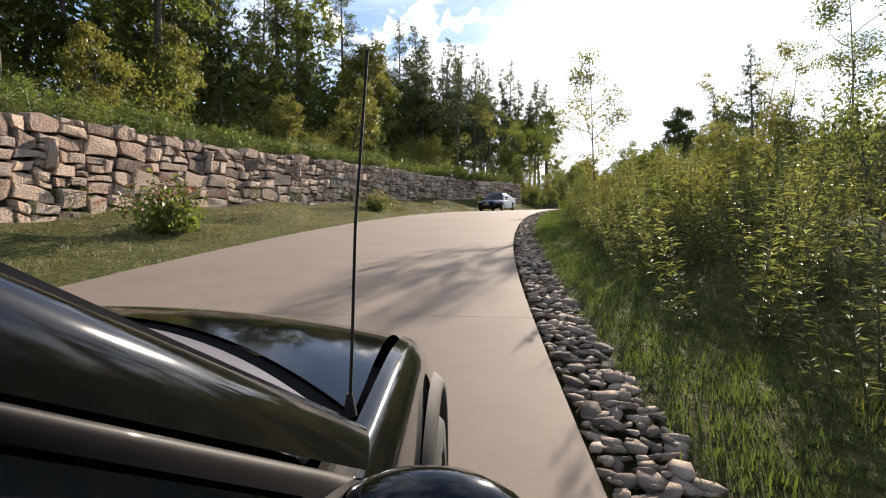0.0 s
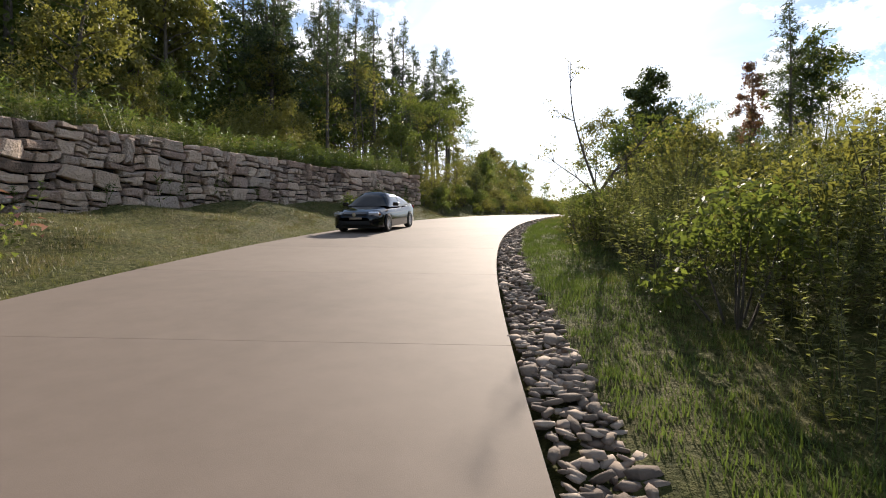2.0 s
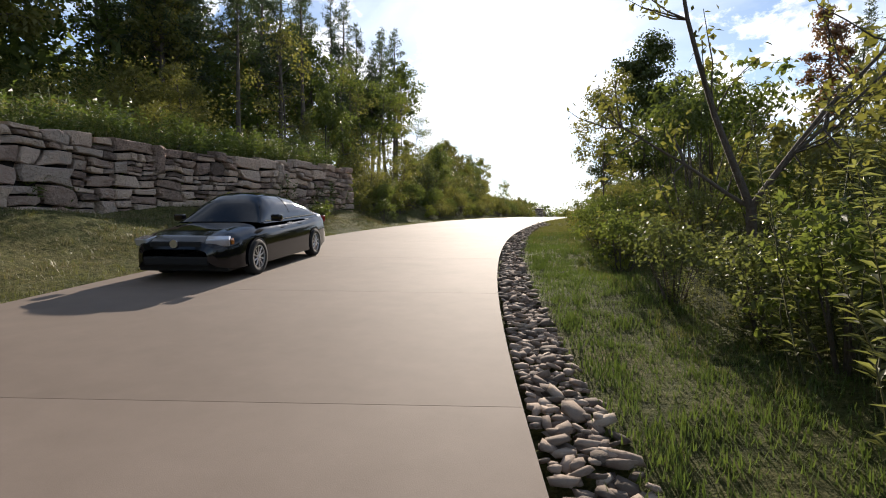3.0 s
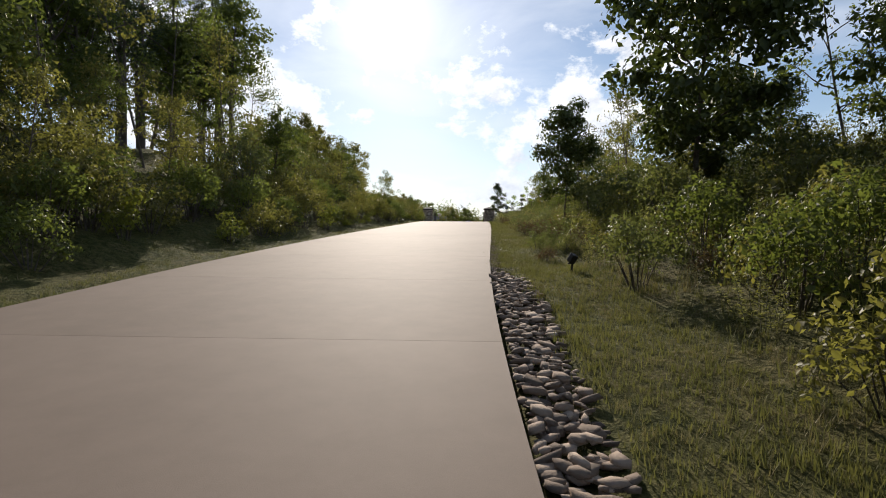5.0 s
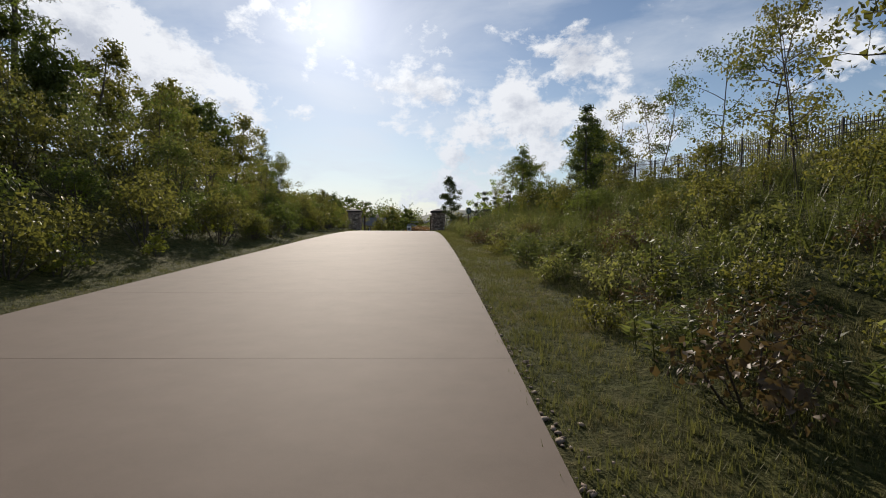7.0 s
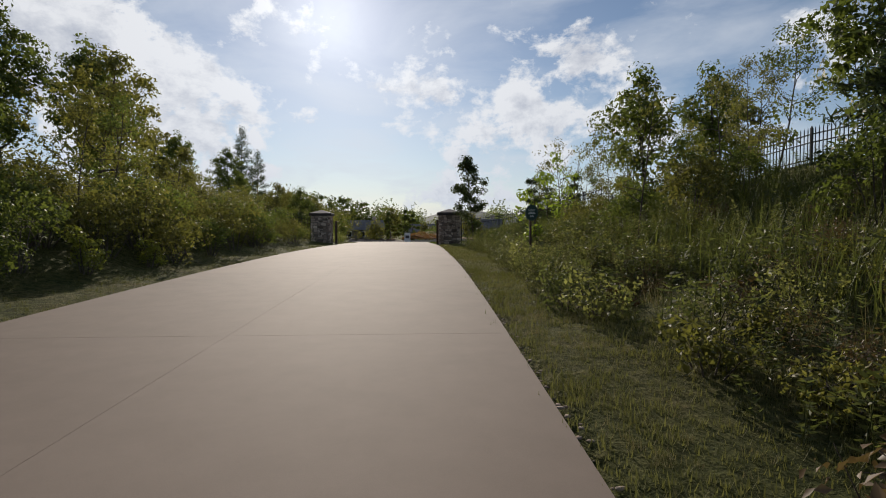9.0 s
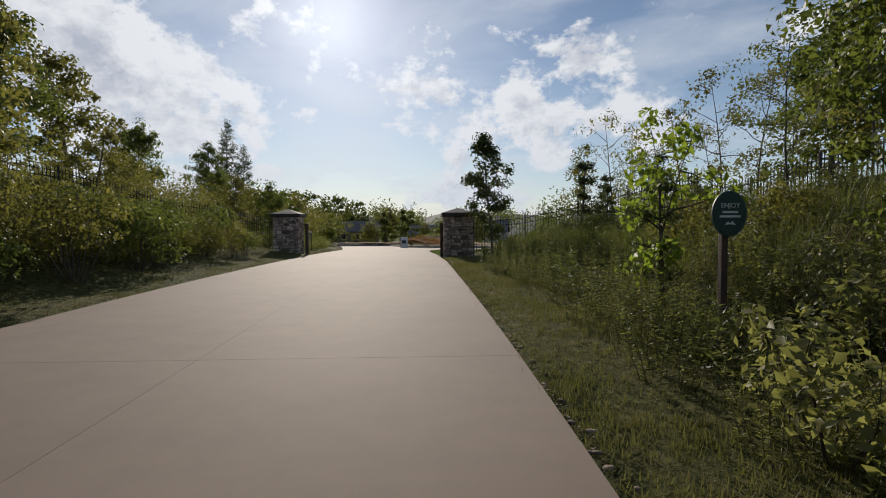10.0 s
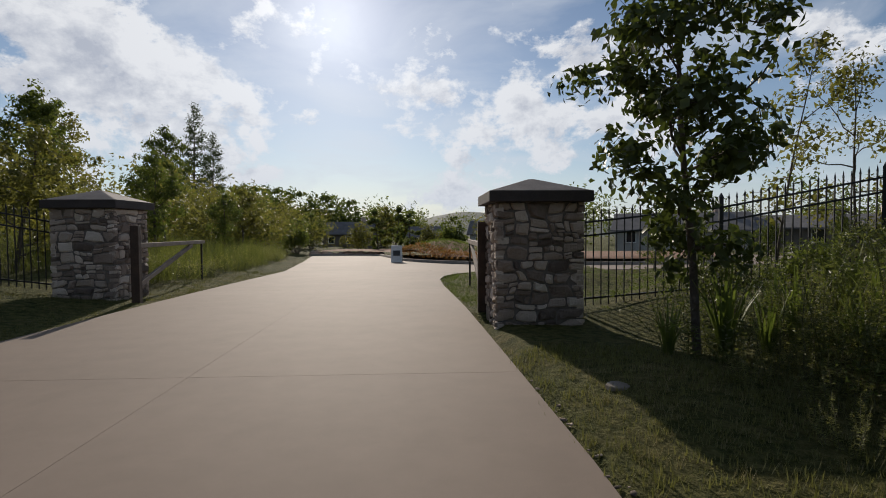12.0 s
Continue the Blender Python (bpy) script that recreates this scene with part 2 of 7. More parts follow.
def concrete_material():
    def build(node, link):
        pos = node("NewGeometry").outputs["Position"]
        big = node("TexNoise", Scale=0.3, Detail=4.0, Roughness=0.6)
        mid = node("TexNoise", Scale=2.6, Detail=6.0, Roughness=0.65)
        fine = node("TexNoise", Scale=160.0, Detail=3.0)
        for n in (big, mid, fine):
            link(pos, n.inputs["Vector"])
        obj = node("ObjectInfo").outputs["Random"]
        f = math_of(node, link, "ADD", math_of(node, link, "MULTIPLY", big.outputs[0], 0.5), math_of(node, link, "MULTIPLY", mid.outputs[0], 0.35))
        f = math_of(node, link, "ADD", f, math_of(node, link, "MULTIPLY", obj, 0.12))
        col = ramp_of(node, link, f, [(0.3, (0.178, 0.134, 0.101)), (0.5, (0.218, 0.166, 0.127)), (0.72, (0.255, 0.197, 0.153))])
        col = mix_of(node, link, 0.12, col, ramp_of(node, link, fine.outputs[0], [(0.35, (0.4, 0.4, 0.4)), (0.65, (1, 1, 1))]), "MULTIPLY")
        p = node("BsdfPrincipled", Roughness=0.8)
        p.inputs["Specular IOR Level"].default_value = 0.35
        link(col, p.inputs["Base Color"])
        link(bump_of(node, link, fine.outputs[0], 0.25, 0.003), p.inputs["Normal"])
        return p
    return material("concrete", build)


M_ground = ground_material()
M_concrete = concrete_material()
M_wallstone = mottled("wall stone", [(0.25, (0.17, 0.125, 0.10)), (0.38, (0.46, 0.32, 0.245)), (0.50, (0.50, 0.40, 0.33)), (0.62, (0.66, 0.49, 0.37)), (0.8, (0.74, 0.57, 0.45))], 2.6, 13.0, 0.95, 1.0, 0.16, vary=0.5)
M_pillarstone = mottled("pillar stone", [(0.2, (0.15, 0.115, 0.095)), (0.4, (0.38, 0.295, 0.24)), (0.6, (0.53, 0.43, 0.355)), (0.85, (0.74, 0.64, 0.55))], 3.0, 26.0, 0.95, 1.0, 0.03, vary=0.65)
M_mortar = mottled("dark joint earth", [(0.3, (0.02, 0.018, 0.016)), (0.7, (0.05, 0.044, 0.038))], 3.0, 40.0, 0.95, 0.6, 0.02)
M_joint = mottled("pillar joint mortar", [(0.3, (0.15, 0.125, 0.11)), (0.7, (0.28, 0.24, 0.21))], 3.0, 40.0, 0.95, 0.6, 0.02)
M_rivers = mottled("river stone", [(0.18, (0.10, 0.075, 0.058)), (0.42, (0.21, 0.158, 0.12)), (0.62, (0.30, 0.232, 0.18)), (0.9, (0.44, 0.355, 0.28))], 5.0, 45.0, 0.95, 0.8, 0.012, vary=0.65)
M_bark = mottled("bark", [(0.25, (0.035, 0.028, 0.022)), (0.55, (0.11, 0.09, 0.07)), (0.8, (0.2, 0.17, 0.14))], 2.0, 18.0, 0.95, 1.0, 0.03)
M_leaf = leaf_material("broad leaves", (0.058, 0.08, 0.02), (0.2, 0.23, 0.062), 0.58)
M_leaf_warm = leaf_material("olive leaves", (0.082, 0.086, 0.024), (0.29, 0.265, 0.082), 0.58)
M_oak = leaf_material("thick oak leaves", (0.032, 0.05, 0.014), (0.12, 0.145, 0.04), 0.34)
M_leaf_bright = leaf_material("lime leaves", (0.14, 0.2, 0.03), (0.34, 0.42, 0.07), 0.62)
M_needle = leaf_material("pine needles", (0.03, 0.048, 0.024), (0.11, 0.135, 0.06), 0.42)
M_weed = leaf_material("weed leaves", (0.10, 0.112, 0.04), (0.34, 0.33, 0.135), 0.6)
M_fern = leaf_material("fern fronds", (0.05, 0.08, 0.018), (0.21, 0.25, 0.065), 0.5)
M_stem = mottled("green stems", [(0.3, (0.06, 0.07, 0.03)), (0.7, (0.13, 0.12, 0.06))], 3.0, 30.0, 0.8, 0.3, 0.003)
M_yellow = leaf_material("yellow-green leaves", (0.13, 0.15, 0.025), (0.30, 0.31, 0.06), 0.5)
M_brown = leaf_material("withered brown leaves", (0.075, 0.05, 0.025), (0.21, 0.14, 0.075), 0.3)
M_straw = leaf_material("dry grass blades", (0.13, 0.11, 0.052), (0.32, 0.27, 0.15), 0.3)
# darker copy of the weed leaves: shade is put into the colour
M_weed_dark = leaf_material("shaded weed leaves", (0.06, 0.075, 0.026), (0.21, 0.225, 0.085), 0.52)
M_grass = leaf_material("grass blades", (0.075, 0.086, 0.028), (0.235, 0.22, 0.09), 0.42)
M_lawngrass = leaf_material("green verge blades", (0.055, 0.085, 0.02), (0.17, 0.215, 0.06), 0.42)
M_tallgrass = leaf_material("meadow blades", (0.065, 0.085, 0.024), (0.21, 0.22, 0.07), 0.5)
M_bloom = leaf_material("pink bloom", (0.22, 0.10, 0.10), (0.42, 0.22, 0.2), 0.3)
M_orange = leaf_material("orange bloom", (0.26, 0.12, 0.035), (0.42, 0.21, 0.07), 0.3)
M_red = leaf_material("turning leaves", (0.17, 0.085, 0.05), (0.32, 0.17, 0.10), 0.4)
M_iron = plain("black iron", (0.012, 0.012, 0.013), 0.45)
M_wood = mottled("stained timber", [(0.3, (0.03, 0.018, 0.012)), (0.7, (0.10, 0.06, 0.04))], 4.0, 40.0, 0.7, 0.5, 0.004)
M_timber = mottled("weathered timber", [(0.3, (0.13, 0.10, 0.08)), (0.7, (0.26, 0.21, 0.17))], 4.0, 40.0, 0.8, 0.5, 0.004)
M_cap = mottled("cap slate", [(0.3, (0.10, 0.085, 0.08)), (0.7, (0.22, 0.19, 0.175))], 2.0, 30.0, 0.8, 0.5, 0.006)
M_caprim = mottled("cap fascia", [(0.3, (0.035, 0.028, 0.026)), (0.7, (0.075, 0.06, 0.055))], 2.0, 30.0, 0.8, 0.3, 0.004)

# ---------------------------------------------------------------- mesh helpers
def mesh_of(name, v, f, mat, smooth=False):
    """A mesh from an array of points and faces that all have the same number of corners, or a list of faces."""
    me = bpy.data.meshes.new(name)
    v = np.asarray(v, dtype=np.float32)
    if isinstance(f, np.ndarray):
        k = f.shape[1]
        me.vertices.add(len(v))
        me.vertices.foreach_set("co", v.ravel())
        me.loops.add(f.size)
        me.loops.foreach_set("vertex_index", f.astype(np.int32).ravel())
        me.polygons.add(len(f))
        me.polygons.foreach_set("loop_start", np.arange(0, f.size, k, dtype=np.int32))
        me.update(calc_edges=True)
    else:
        me.from_pydata(v.tolist(), [], f)
        me.update()
    mats = mat if isinstance(mat, (list, tuple)) else [mat]
    for m in mats:
        me.materials.append(m)
    if smooth:
        me.polygons.foreach_set("use_smooth", np.ones(len(me.polygons), dtype=bool))
    return me


def obj(name, v, f, mat, parent=None, label="", smooth=False):
    ob = new(name, mesh_of(name, v, f, mat, smooth))
    ob.parent = parent
    if label:
        ob["label"] = label
    return ob


def part(name, bm, mat, parent, label="", smooth=False):
    me = bpy.data.meshes.new(name)
    bm.to_mesh(me)
    bm.free()
    me.materials.append(mat)
    if smooth:
        me.polygons.foreach_set("use_smooth", np.ones(len(me.polygons), dtype=bool))
    ob = new(name, me)
    ob.parent = parent
    if label:
        ob["label"] = label
    return ob


def empty(name, m, label, category, group=""):
    e = new(name)
    e.matrix_world = m
    return tagged(e, label, category, group)


def box_bm(sx, sy, sz, at=(0, 0, 0), bevel=0.0, seg=2):
    bm = bmesh.new()
    bmesh.ops.create_cube(bm, size=1.0, matrix=Matrix.Translation(at) @ Matrix.Diagonal((sx, sy, sz, 1)))
    if bevel:
        bmesh.ops.bevel(bm, geom=bm.edges[:], offset=bevel, segments=seg, affect="EDGES", profile=0.6)
    return bm


def tube(points, radii, sides=7):
    """Points and quads of a tube along points."""
    pts = np.asarray(points, float)
    n = len(pts)
    d = np.gradient(pts, axis=0)
    d /= np.linalg.norm(d, axis=1)[:, None] + 1e-9
    ref = np.where(np.abs(d[:, 2:3]) > 0.9, [[1.0, 0, 0]], [[0, 0, 1.0]])
    a = np.cross(d, ref)
    a /= np.linalg.norm(a, axis=1)[:, None] + 1e-9
    b = np.cross(d, a)
    ang = np.arange(sides) * 2 * np.pi / sides
    v = (pts[:, None] + np.asarray(radii)[:, None, None] * (np.cos(ang)[None, :, None] * a[:, None] + np.sin(ang)[None, :, None] * b[:, None])).reshape(-1, 3)
    i, j = np.meshgrid(np.arange(n - 1), np.arange(sides), indexing="ij")
    f = np.stack([i * sides + j, i * sides + (j + 1) % sides, (i + 1) * sides + (j + 1) % sides, (i + 1) * sides + j], -1).reshape(-1, 4)
    return v, f


def join(parts):
    vs, fs, n = [], [], 0
    for v, f in parts:
        vs.append(v)
        fs.append(np.asarray(f) + n)
        n += len(v)
    return np.concatenate(vs), np.concatenate(fs)


def leaves(rng, centres, length, width, flat=0.0, droop=0.0, out=None, full=False):
    """One pointed leaf at each centre. flat: 1 lies level, 0 any way."""
    n = len(centres)
    d = rng.normal(size=(n, 3))
    if out is not None:
        d = d * 0.6 + out
    d[:, 2] = d[:, 2] * (1 - flat) - droop
    d /= np.linalg.norm(d, axis=1)[:, None] + 1e-9
    s = np.cross(d, rng.normal(size=(n, 3)))
    s /= np.linalg.norm(s, axis=1)[:, None] + 1e-9
    L = (length * rng.uniform(0.65, 1.35, n))[:, None]
    W = (width * rng.uniform(0.7, 1.3, n))[:, None]
    c = np.asarray(centres)
    if full:
        n3 = np.cross(d, s) * W * 0.22
        v = np.stack([c - d * L * 0.5, c + d * L * 0.08 + s * W * 0.5 + n3, c + d * L * 0.5, c + d * L * 0.08 - s * W * 0.5 + n3], 1).reshape(-1, 3)
        q = np.arange(n)[:, None] * 4
        return v, np.concatenate([q + [0, 1, 2], q + [0, 2, 3]])
    v = np.stack([c - d * L * 0.4 - s * W * 0.5, c - d * L * 0.25 + s * W * 0.55, c + d * L * 0.6], 1).reshape(-1, 3)
    f = np.arange(3 * n).reshape(-1, 3)
    return v, f


def lobed(rng, cen, rad, n, leaf, aspect=0.55, squash=0.8, inner=0.3, full=True):
    """Leaves on the rounded masses of a crown: small ones round the outside, facing outwards, and broad ones within."""
    cen, rad = np.asarray(cen, float), np.asarray(rad, float)
    k = int(n * inner)
    pick = rng.choice(len(cen), n + k, p=rad ** 2 / (rad ** 2).sum())
    o = rng.normal(size=(n + k, 3))
    o[:, 2] += 0.25
    o /= np.linalg.norm(o, axis=1)[:, None] + 1e-9
    r = np.concatenate([rng.uniform(0.72, 1.12, n), rng.uniform(0.2, 0.7, k)])
    c = cen[pick] + o * (r * rad[pick])[:, None] * (1, 1, squash)
    nor = o + rng.normal(size=(n + k, 3)) * 0.5 + (0, 0, 0.3)
    nor /= np.linalg.norm(nor, axis=1)[:, None] + 1e-9
    d = np.cross(nor, rng.normal(size=(n + k, 3))) - (0, 0, 0.25)
    d /= np.linalg.norm(d, axis=1)[:, None] + 1e-9
    w = np.cross(nor, d)
    w /= np.linalg.norm(w, axis=1)[:, None] + 1e-9
    big = np.concatenate([np.ones(n), np.full(k, 1.6)])
    L = (leaf * big * rng.uniform(0.65, 1.35, n + k))[:, None]
    W = L * aspect * rng.uniform(0.8, 1.2, n + k)[:, None]
    if full:
        lift = nor * W * 0.2
        v = np.stack([c - d * L * 0.5, c + d * L * 0.05 + w * W * 0.5 + lift, c + d * L * 0.5, c + d * L * 0.05 - w * W * 0.5 + lift], 1).reshape(-1, 3)
        q = np.arange(n + k)[:, None] * 4
        return v, np.concatenate([q + [0, 1, 2], q + [0, 2, 3]])
    v = np.stack([c - d * L * 0.4 - w * W * 0.6, c - d * L * 0.25 + w * W * 0.65, c + d * L * 0.6], 1).reshape(-1, 3)
    return v, np.arange(3 * (n + k)).reshape(-1, 3)


# ---------------------------------------------------------------- the line of the road
ROAD = np.array([
    (-40, 40.2, -136.9, -11.9), (-16, 27.11, -116.92, -8.69), (-8, 22.64, -110.13, -7.61), (0, 18.28, -103.51, -6.56), (8, 14.04, -96.78, -5.52),
    (16, 10.33, -89.71, -4.58), (24, 7.11, -82.26, -3.75), (32, 4.56, -74.78, -3.05), (40, 2.76, -66.98, -2.43),
    (48, 1.77, -59.07, -1.88), (56, 1.39, -51.07, -1.41), (64, 1.25, -43.02, -1.04), (72, 1.14, -34.95, -0.73),
    (80, 0.98, -27.09, -0.46), (88, 0.77, -19.04, -0.19), (96, 0.5, -10.97, 0.0), (104, 0.13, -2.99, 0.06),
    (112, -0.22, 4.99, 0.03), (120, -0.58, 12.99, -0.06), (136, -1.3, 28.97, -0.40), (150, -1.93, 43.0, -0.72), (190, -3.7, 83.0, -1.6), (240, -5.9, 133.0, -2.6)])


def spline(t, k, col):
    """Natural cubic through the rows of ROAD."""
    n = len(t)
    h = np.diff(t)
    a = np.zeros((n, n))
    r = np.zeros(n)
    a[0, 0] = a[-1, -1] = 1
    for i in range(1, n - 1):
        a[i, i - 1], a[i, i], a[i, i + 1] = h[i - 1], 2 * (h[i - 1] + h[i]), h[i]
        r[i] = 6 * ((col[i + 1] - col[i]) / h[i] - (col[i] - col[i - 1]) / h[i - 1])
    m = np.linalg.solve(a, r)
    i = np.clip(np.searchsorted(t, k) - 1, 0, n - 2)
    x, y = t[i + 1] - k, k - t[i]
    return (m[i] * x**3 + m[i + 1] * y**3) / (6 * h[i]) + (col[i] / h[i] - m[i] * h[i] / 6) * x + (col[i + 1] / h[i] - m[i + 1] * h[i] / 6) * y


LINE_S = np.arange(-40, 240.01, 0.5)
LINE = np.stack([spline(ROAD[:, 0], LINE_S, ROAD[:, i]) for i in (1, 2, 3)], 1)
LINE_T = np.gradient(LINE[:, :2], axis=0)
LINE_T /= np.linalg.norm(LINE_T, axis=1)[:, None]


def on_line(s, u, h=0.0):
    """World points at s along the road, u to its right of the driven line, h over the road."""
    s, u, h = np.broadcast_arrays(np.asarray(s, float), np.asarray(u, float), np.asarray(h, float))
    c = [np.interp(s, LINE_S, LINE[:, i]) for i in range(3)]
    tx, ty = (np.interp(s, LINE_S, LINE_T[:, i]) for i in range(2))
    return np.stack([c[0] + ty * u, c[1] - tx * u, c[2] + h], -1)


def heading(s):
    """Degrees by which the road's way is turned to the left of +y."""
    return math.degrees(math.atan2(-np.interp(s, LINE_S, LINE_T[:, 0]), np.interp(s, LINE_S, LINE_T[:, 1])))


def to_line(xy):
    """s and u of points."""
    s, u = np.empty(len(xy)), np.empty(len(xy))
    for k in range(0, len(xy), 4000):
        q = xy[k:k + 4000]
        i = ((q[:, None, :] - LINE[None, :, :2]) ** 2).sum(-1).argmin(1)
        d = q - LINE[i, :2]
        s[k:k + 4000] = LINE_S[i] + (d * LINE_T[i]).sum(1)
        u[k:k + 4000] = d[:, 0] * LINE_T[i, 1] - d[:, 1] * LINE_T[i, 0]
    return s, u


def edge_right(s):
    return np.interp(s, [-40, 2, 20, 44, 51, 62, 80, 110, 116.7, 119, 121, 123, 124.5, 125.6, 126.4, 127, 127.4, 127.7], [0.7, 0.6, 0.45, 0.42, 0.54, 0.72, 0.9, 1.05, 0.86, 0.75, 0.65, 0.64, 0.85, 1.3, 2.2, 4.0, 8.0, 26.0])


def edge_left(s):
    return np.interp(s, [-40, 10, 24, 40, 56, 80, 128, 138, 150], [-5.5, -5.5, -5.6, -5.8, -5.5, -5.5, -5.5, -7.0, -9.0])


def wall_u(s):
    return np.interp(s, [-40, 0, 12, 20, 27, 35, 40, 44, 50], [-12.6, -12.8, -12.5, -12.2, -11.6, -10.7, -9.7, -8.7, -7.6])


def wall_foot(s):
    return np.interp(s, [-40, 11, 14, 20, 26, 32, 37, 45, 50], [0.35, 0.4, 0.5, 0.62, 0.62, 0.78, 0.95, 0.85, 0.75])


def wall_top(s):
    return np.interp(s, [-40, 11, 14, 20, 26, 32, 37, 42, 50], [3.5, 3.45, 3.4, 3.2, 3.2, 3.25, 3.0, 2.75, 2.75])


def smooth01(x):
    x = np.clip(x, 0, 1)
    return x * x * (3 - 2 * x)


def ground_h(s, u):
    """Height of the ground over the road's level."""
    s, u = np.asarray(s, float), np.asarray(u, float)
    el, er = edge_left(s), edge_right(s)
    # left, along the wall
    wu, wf, wt = wall_u(s), wall_foot(s), wall_top(s)
    lawn = -0.03 + (wf + 0.03) * smooth01((el - u) / np.maximum(el - wu, 0.5)) 
    up = wt - 0.12 + 0.16 * np.minimum(wu - u, 25) + 0.04 * np.maximum(wu - u - 25, 0)
    left_a = np.where(u > wu - 0.8, lawn, np.minimum(up, 14))
    # left, the bank beyond the wall
    slope = np.interp(s, [50, 90, 112, 122, 150], [0.36, 0.33, 0.26, 0.10, 0.04])
    run = np.maximum(el - 1.3 - u, 0)
    left_b = -0.03 + 0.05 * np.clip(el - u, 0, 1.3) + slope * np.minimum(run, 13) + 0.05 * np.clip(run - 13, 0, 40)
    left = left_a + (left_b - left_a) * smooth01((s - 49.2) / 1.6)
    # right
    rs = np.interp(s, [-40, 40, 60, 95, 105, 113, 124], [0.34, 0.34, 0.38, 0.36, 0.29, 0.19, 0.0])
    runr = np.maximum(u - er - 1.7, 0)
    right = -0.03 + 0.02 * np.clip(u - er, 0, 1.7) + rs * (np.minimum(runr, 9) - 0.8 * (1 - np.exp(-runr / 0.8))) + 0.05 * np.clip(runr - 9, 0, 40)
    rockbed = (u > er) & (u < er + 0.6) & (s < 55)
    right = np.where(rockbed, right - 0.07, right)
    h = np.where(u < el, left, np.where(u > er, right, -0.25))
    return np.where((u > el - 0.02) & (u < el + 0.3), -0.2, h)


def ground_at(x, y):
    s, u = to_line(np.array([[x, y]], float))
    return float(np.interp(s[0], LINE_S, LINE[:, 2]) + ground_h(s, u)[0] + rough(np.array([[x, y]]), s, u)[0])


def rough(xy, s, u):
    """Small unevenness away from the road."""
    away = np.clip(np.maximum(edge_left(s) - u, u - edge_right(s)) / 4.0, 0, 1)
    x, y = xy[:, 0], xy[:, 1]
    return away * 0.10 * (np.sin(x * 1.7 + 1.3 * np.sin(y * 0.9)) + np.sin(y * 1.3 + 2.1 * np.sin(x * 0.53)))


def place(s, u, h=0.0):
    """World point on the ground at s, u."""
    p = on_line(s, u)
    return Vector((p[0], p[1], ground_at(p[0], p[1]) + h))


# ---------------------------------------------------------------- ground and road
def build_ground():
    def axis(lo, hi, step, reach):
        mid = np.arange(lo, hi + 1e-6, step)
        grow, d = [], step
        while not grow or grow[-1] < reach:
            d *= 1.3
            grow.append((grow[-1] if grow else 0) + d)
        grow = np.array(grow)
        return np.concatenate([lo - grow[::-1], mid, hi + grow])
    xs, ys = axis(-22, 38, 0.5, 2600), axis(-122, 56, 0.5, 2600)
    X, Y = np.meshgrid(xs, ys, indexing="ij")
    xy = np.stack([X.ravel(), Y.ravel()], 1)
    s, u = to_line(xy)
    z = np.interp(s, LINE_S, LINE[:, 2]) + ground_h(np.clip(s, -40, 240), u) + rough(xy, s, u)
    far = np.hypot(xy[:, 0], xy[:, 1] + 30)
    z -= np.clip((far - 150) / 900, 0, 1) * 14
    nx, ny = len(xs), len(ys)
    i, j = np.meshgrid(np.arange(nx - 1), np.arange(ny - 1), indexing="ij")
    f = np.stack([i * ny + j, (i + 1) * ny + j, (i + 1) * ny + j + 1, i * ny + j + 1], -1).reshape(-1, 4)
    g = obj("ground", np.column_stack([xy, z]), f, M_ground, smooth=True)
    tagged(g, "patchy late-summer lawn and rough grassy banks", "ground", kind="structure")


build_ground()


def slab_mesh(name, s0, s1, ua, ub, n=9, gap=0.003, thick=0.28):
    """A cast slab of the road between s0 and s1; ua, ub: functions of s for its sides."""
    ss = np.linspace(s0 + gap, s1 - gap, n)
    lo, hi = ua(ss), ub(ss)
    k = 5
    rows = []
    for w in np.linspace(0, 1, k):
        rows.append(on_line(ss, lo + (hi - lo) * w))
    top = np.stack(rows, 1)
    v = top.reshape(-1, 3)
    i, j = np.meshgrid(np.arange(n - 1), np.arange(k - 1), indexing="ij")
    f = np.stack([i * k + j, i * k + j + 1, (i + 1) * k + j + 1, (i + 1) * k + j], -1).reshape(-1, 4).tolist()
    ring = [(a, 0) for a in range(n)] + [(n - 1, b) for b in range(1, k)] + [(a, k - 1) for a in range(n - 2, -1, -1)] + [(0, b) for b in range(k - 2, 0, -1)]
    base = len(v)
    low = np.array([top[a, b] - (0, 0, thick) for a, b in ring])
    idx = [a * k + b for a, b in ring]
    m = len(ring)
    for q in range(m):
        f.append([idx[q], idx[(q + 1) % m], base + (q + 1) % m, base + q])
    return np.concatenate([v, low]), [list(map(int, q)) for q in f]


def build_road():
    road = empty("road", Matrix.Identity(4), "pale tan cast concrete driveway with fine joints", "road")
    tagged(road, kind="structure")
    step = 3.69
    s = 38.4 - 20 * 3.69
    while s < 136:
        e = min(s + step, 136)
        if s > 70:
            step = 8.0
            e = min(112.0 - 8.0 * round((112.0 - s) / 8.0) + 8.0, 136)
        if s < 76:
            spans = [(edge_left, edge_right)]
        else:
            mid = lambda q: (edge_left(q) + edge_right(np.minimum(q, 126))) / 2
            spans = [(edge_left, lambda q: mid(q) - 0.0015), (lambda q: mid(q) + 0.0015, edge_right)]
        for a, b in spans:
            v, f = slab_mesh("slab", s, e, a, b, 61 if e > 118 else 9)
            obj("slab", v, f, M_concrete, road)
        s = e
    # the cross road beyond the gate
    for a, b in ((136, 144), (144, 151)):
        v, f = slab_mesh("slab", a, b, edge_left, lambda q: q * 0 + 26.0, 9)
        obj("slab", v, f, M_concrete, road)


build_road()

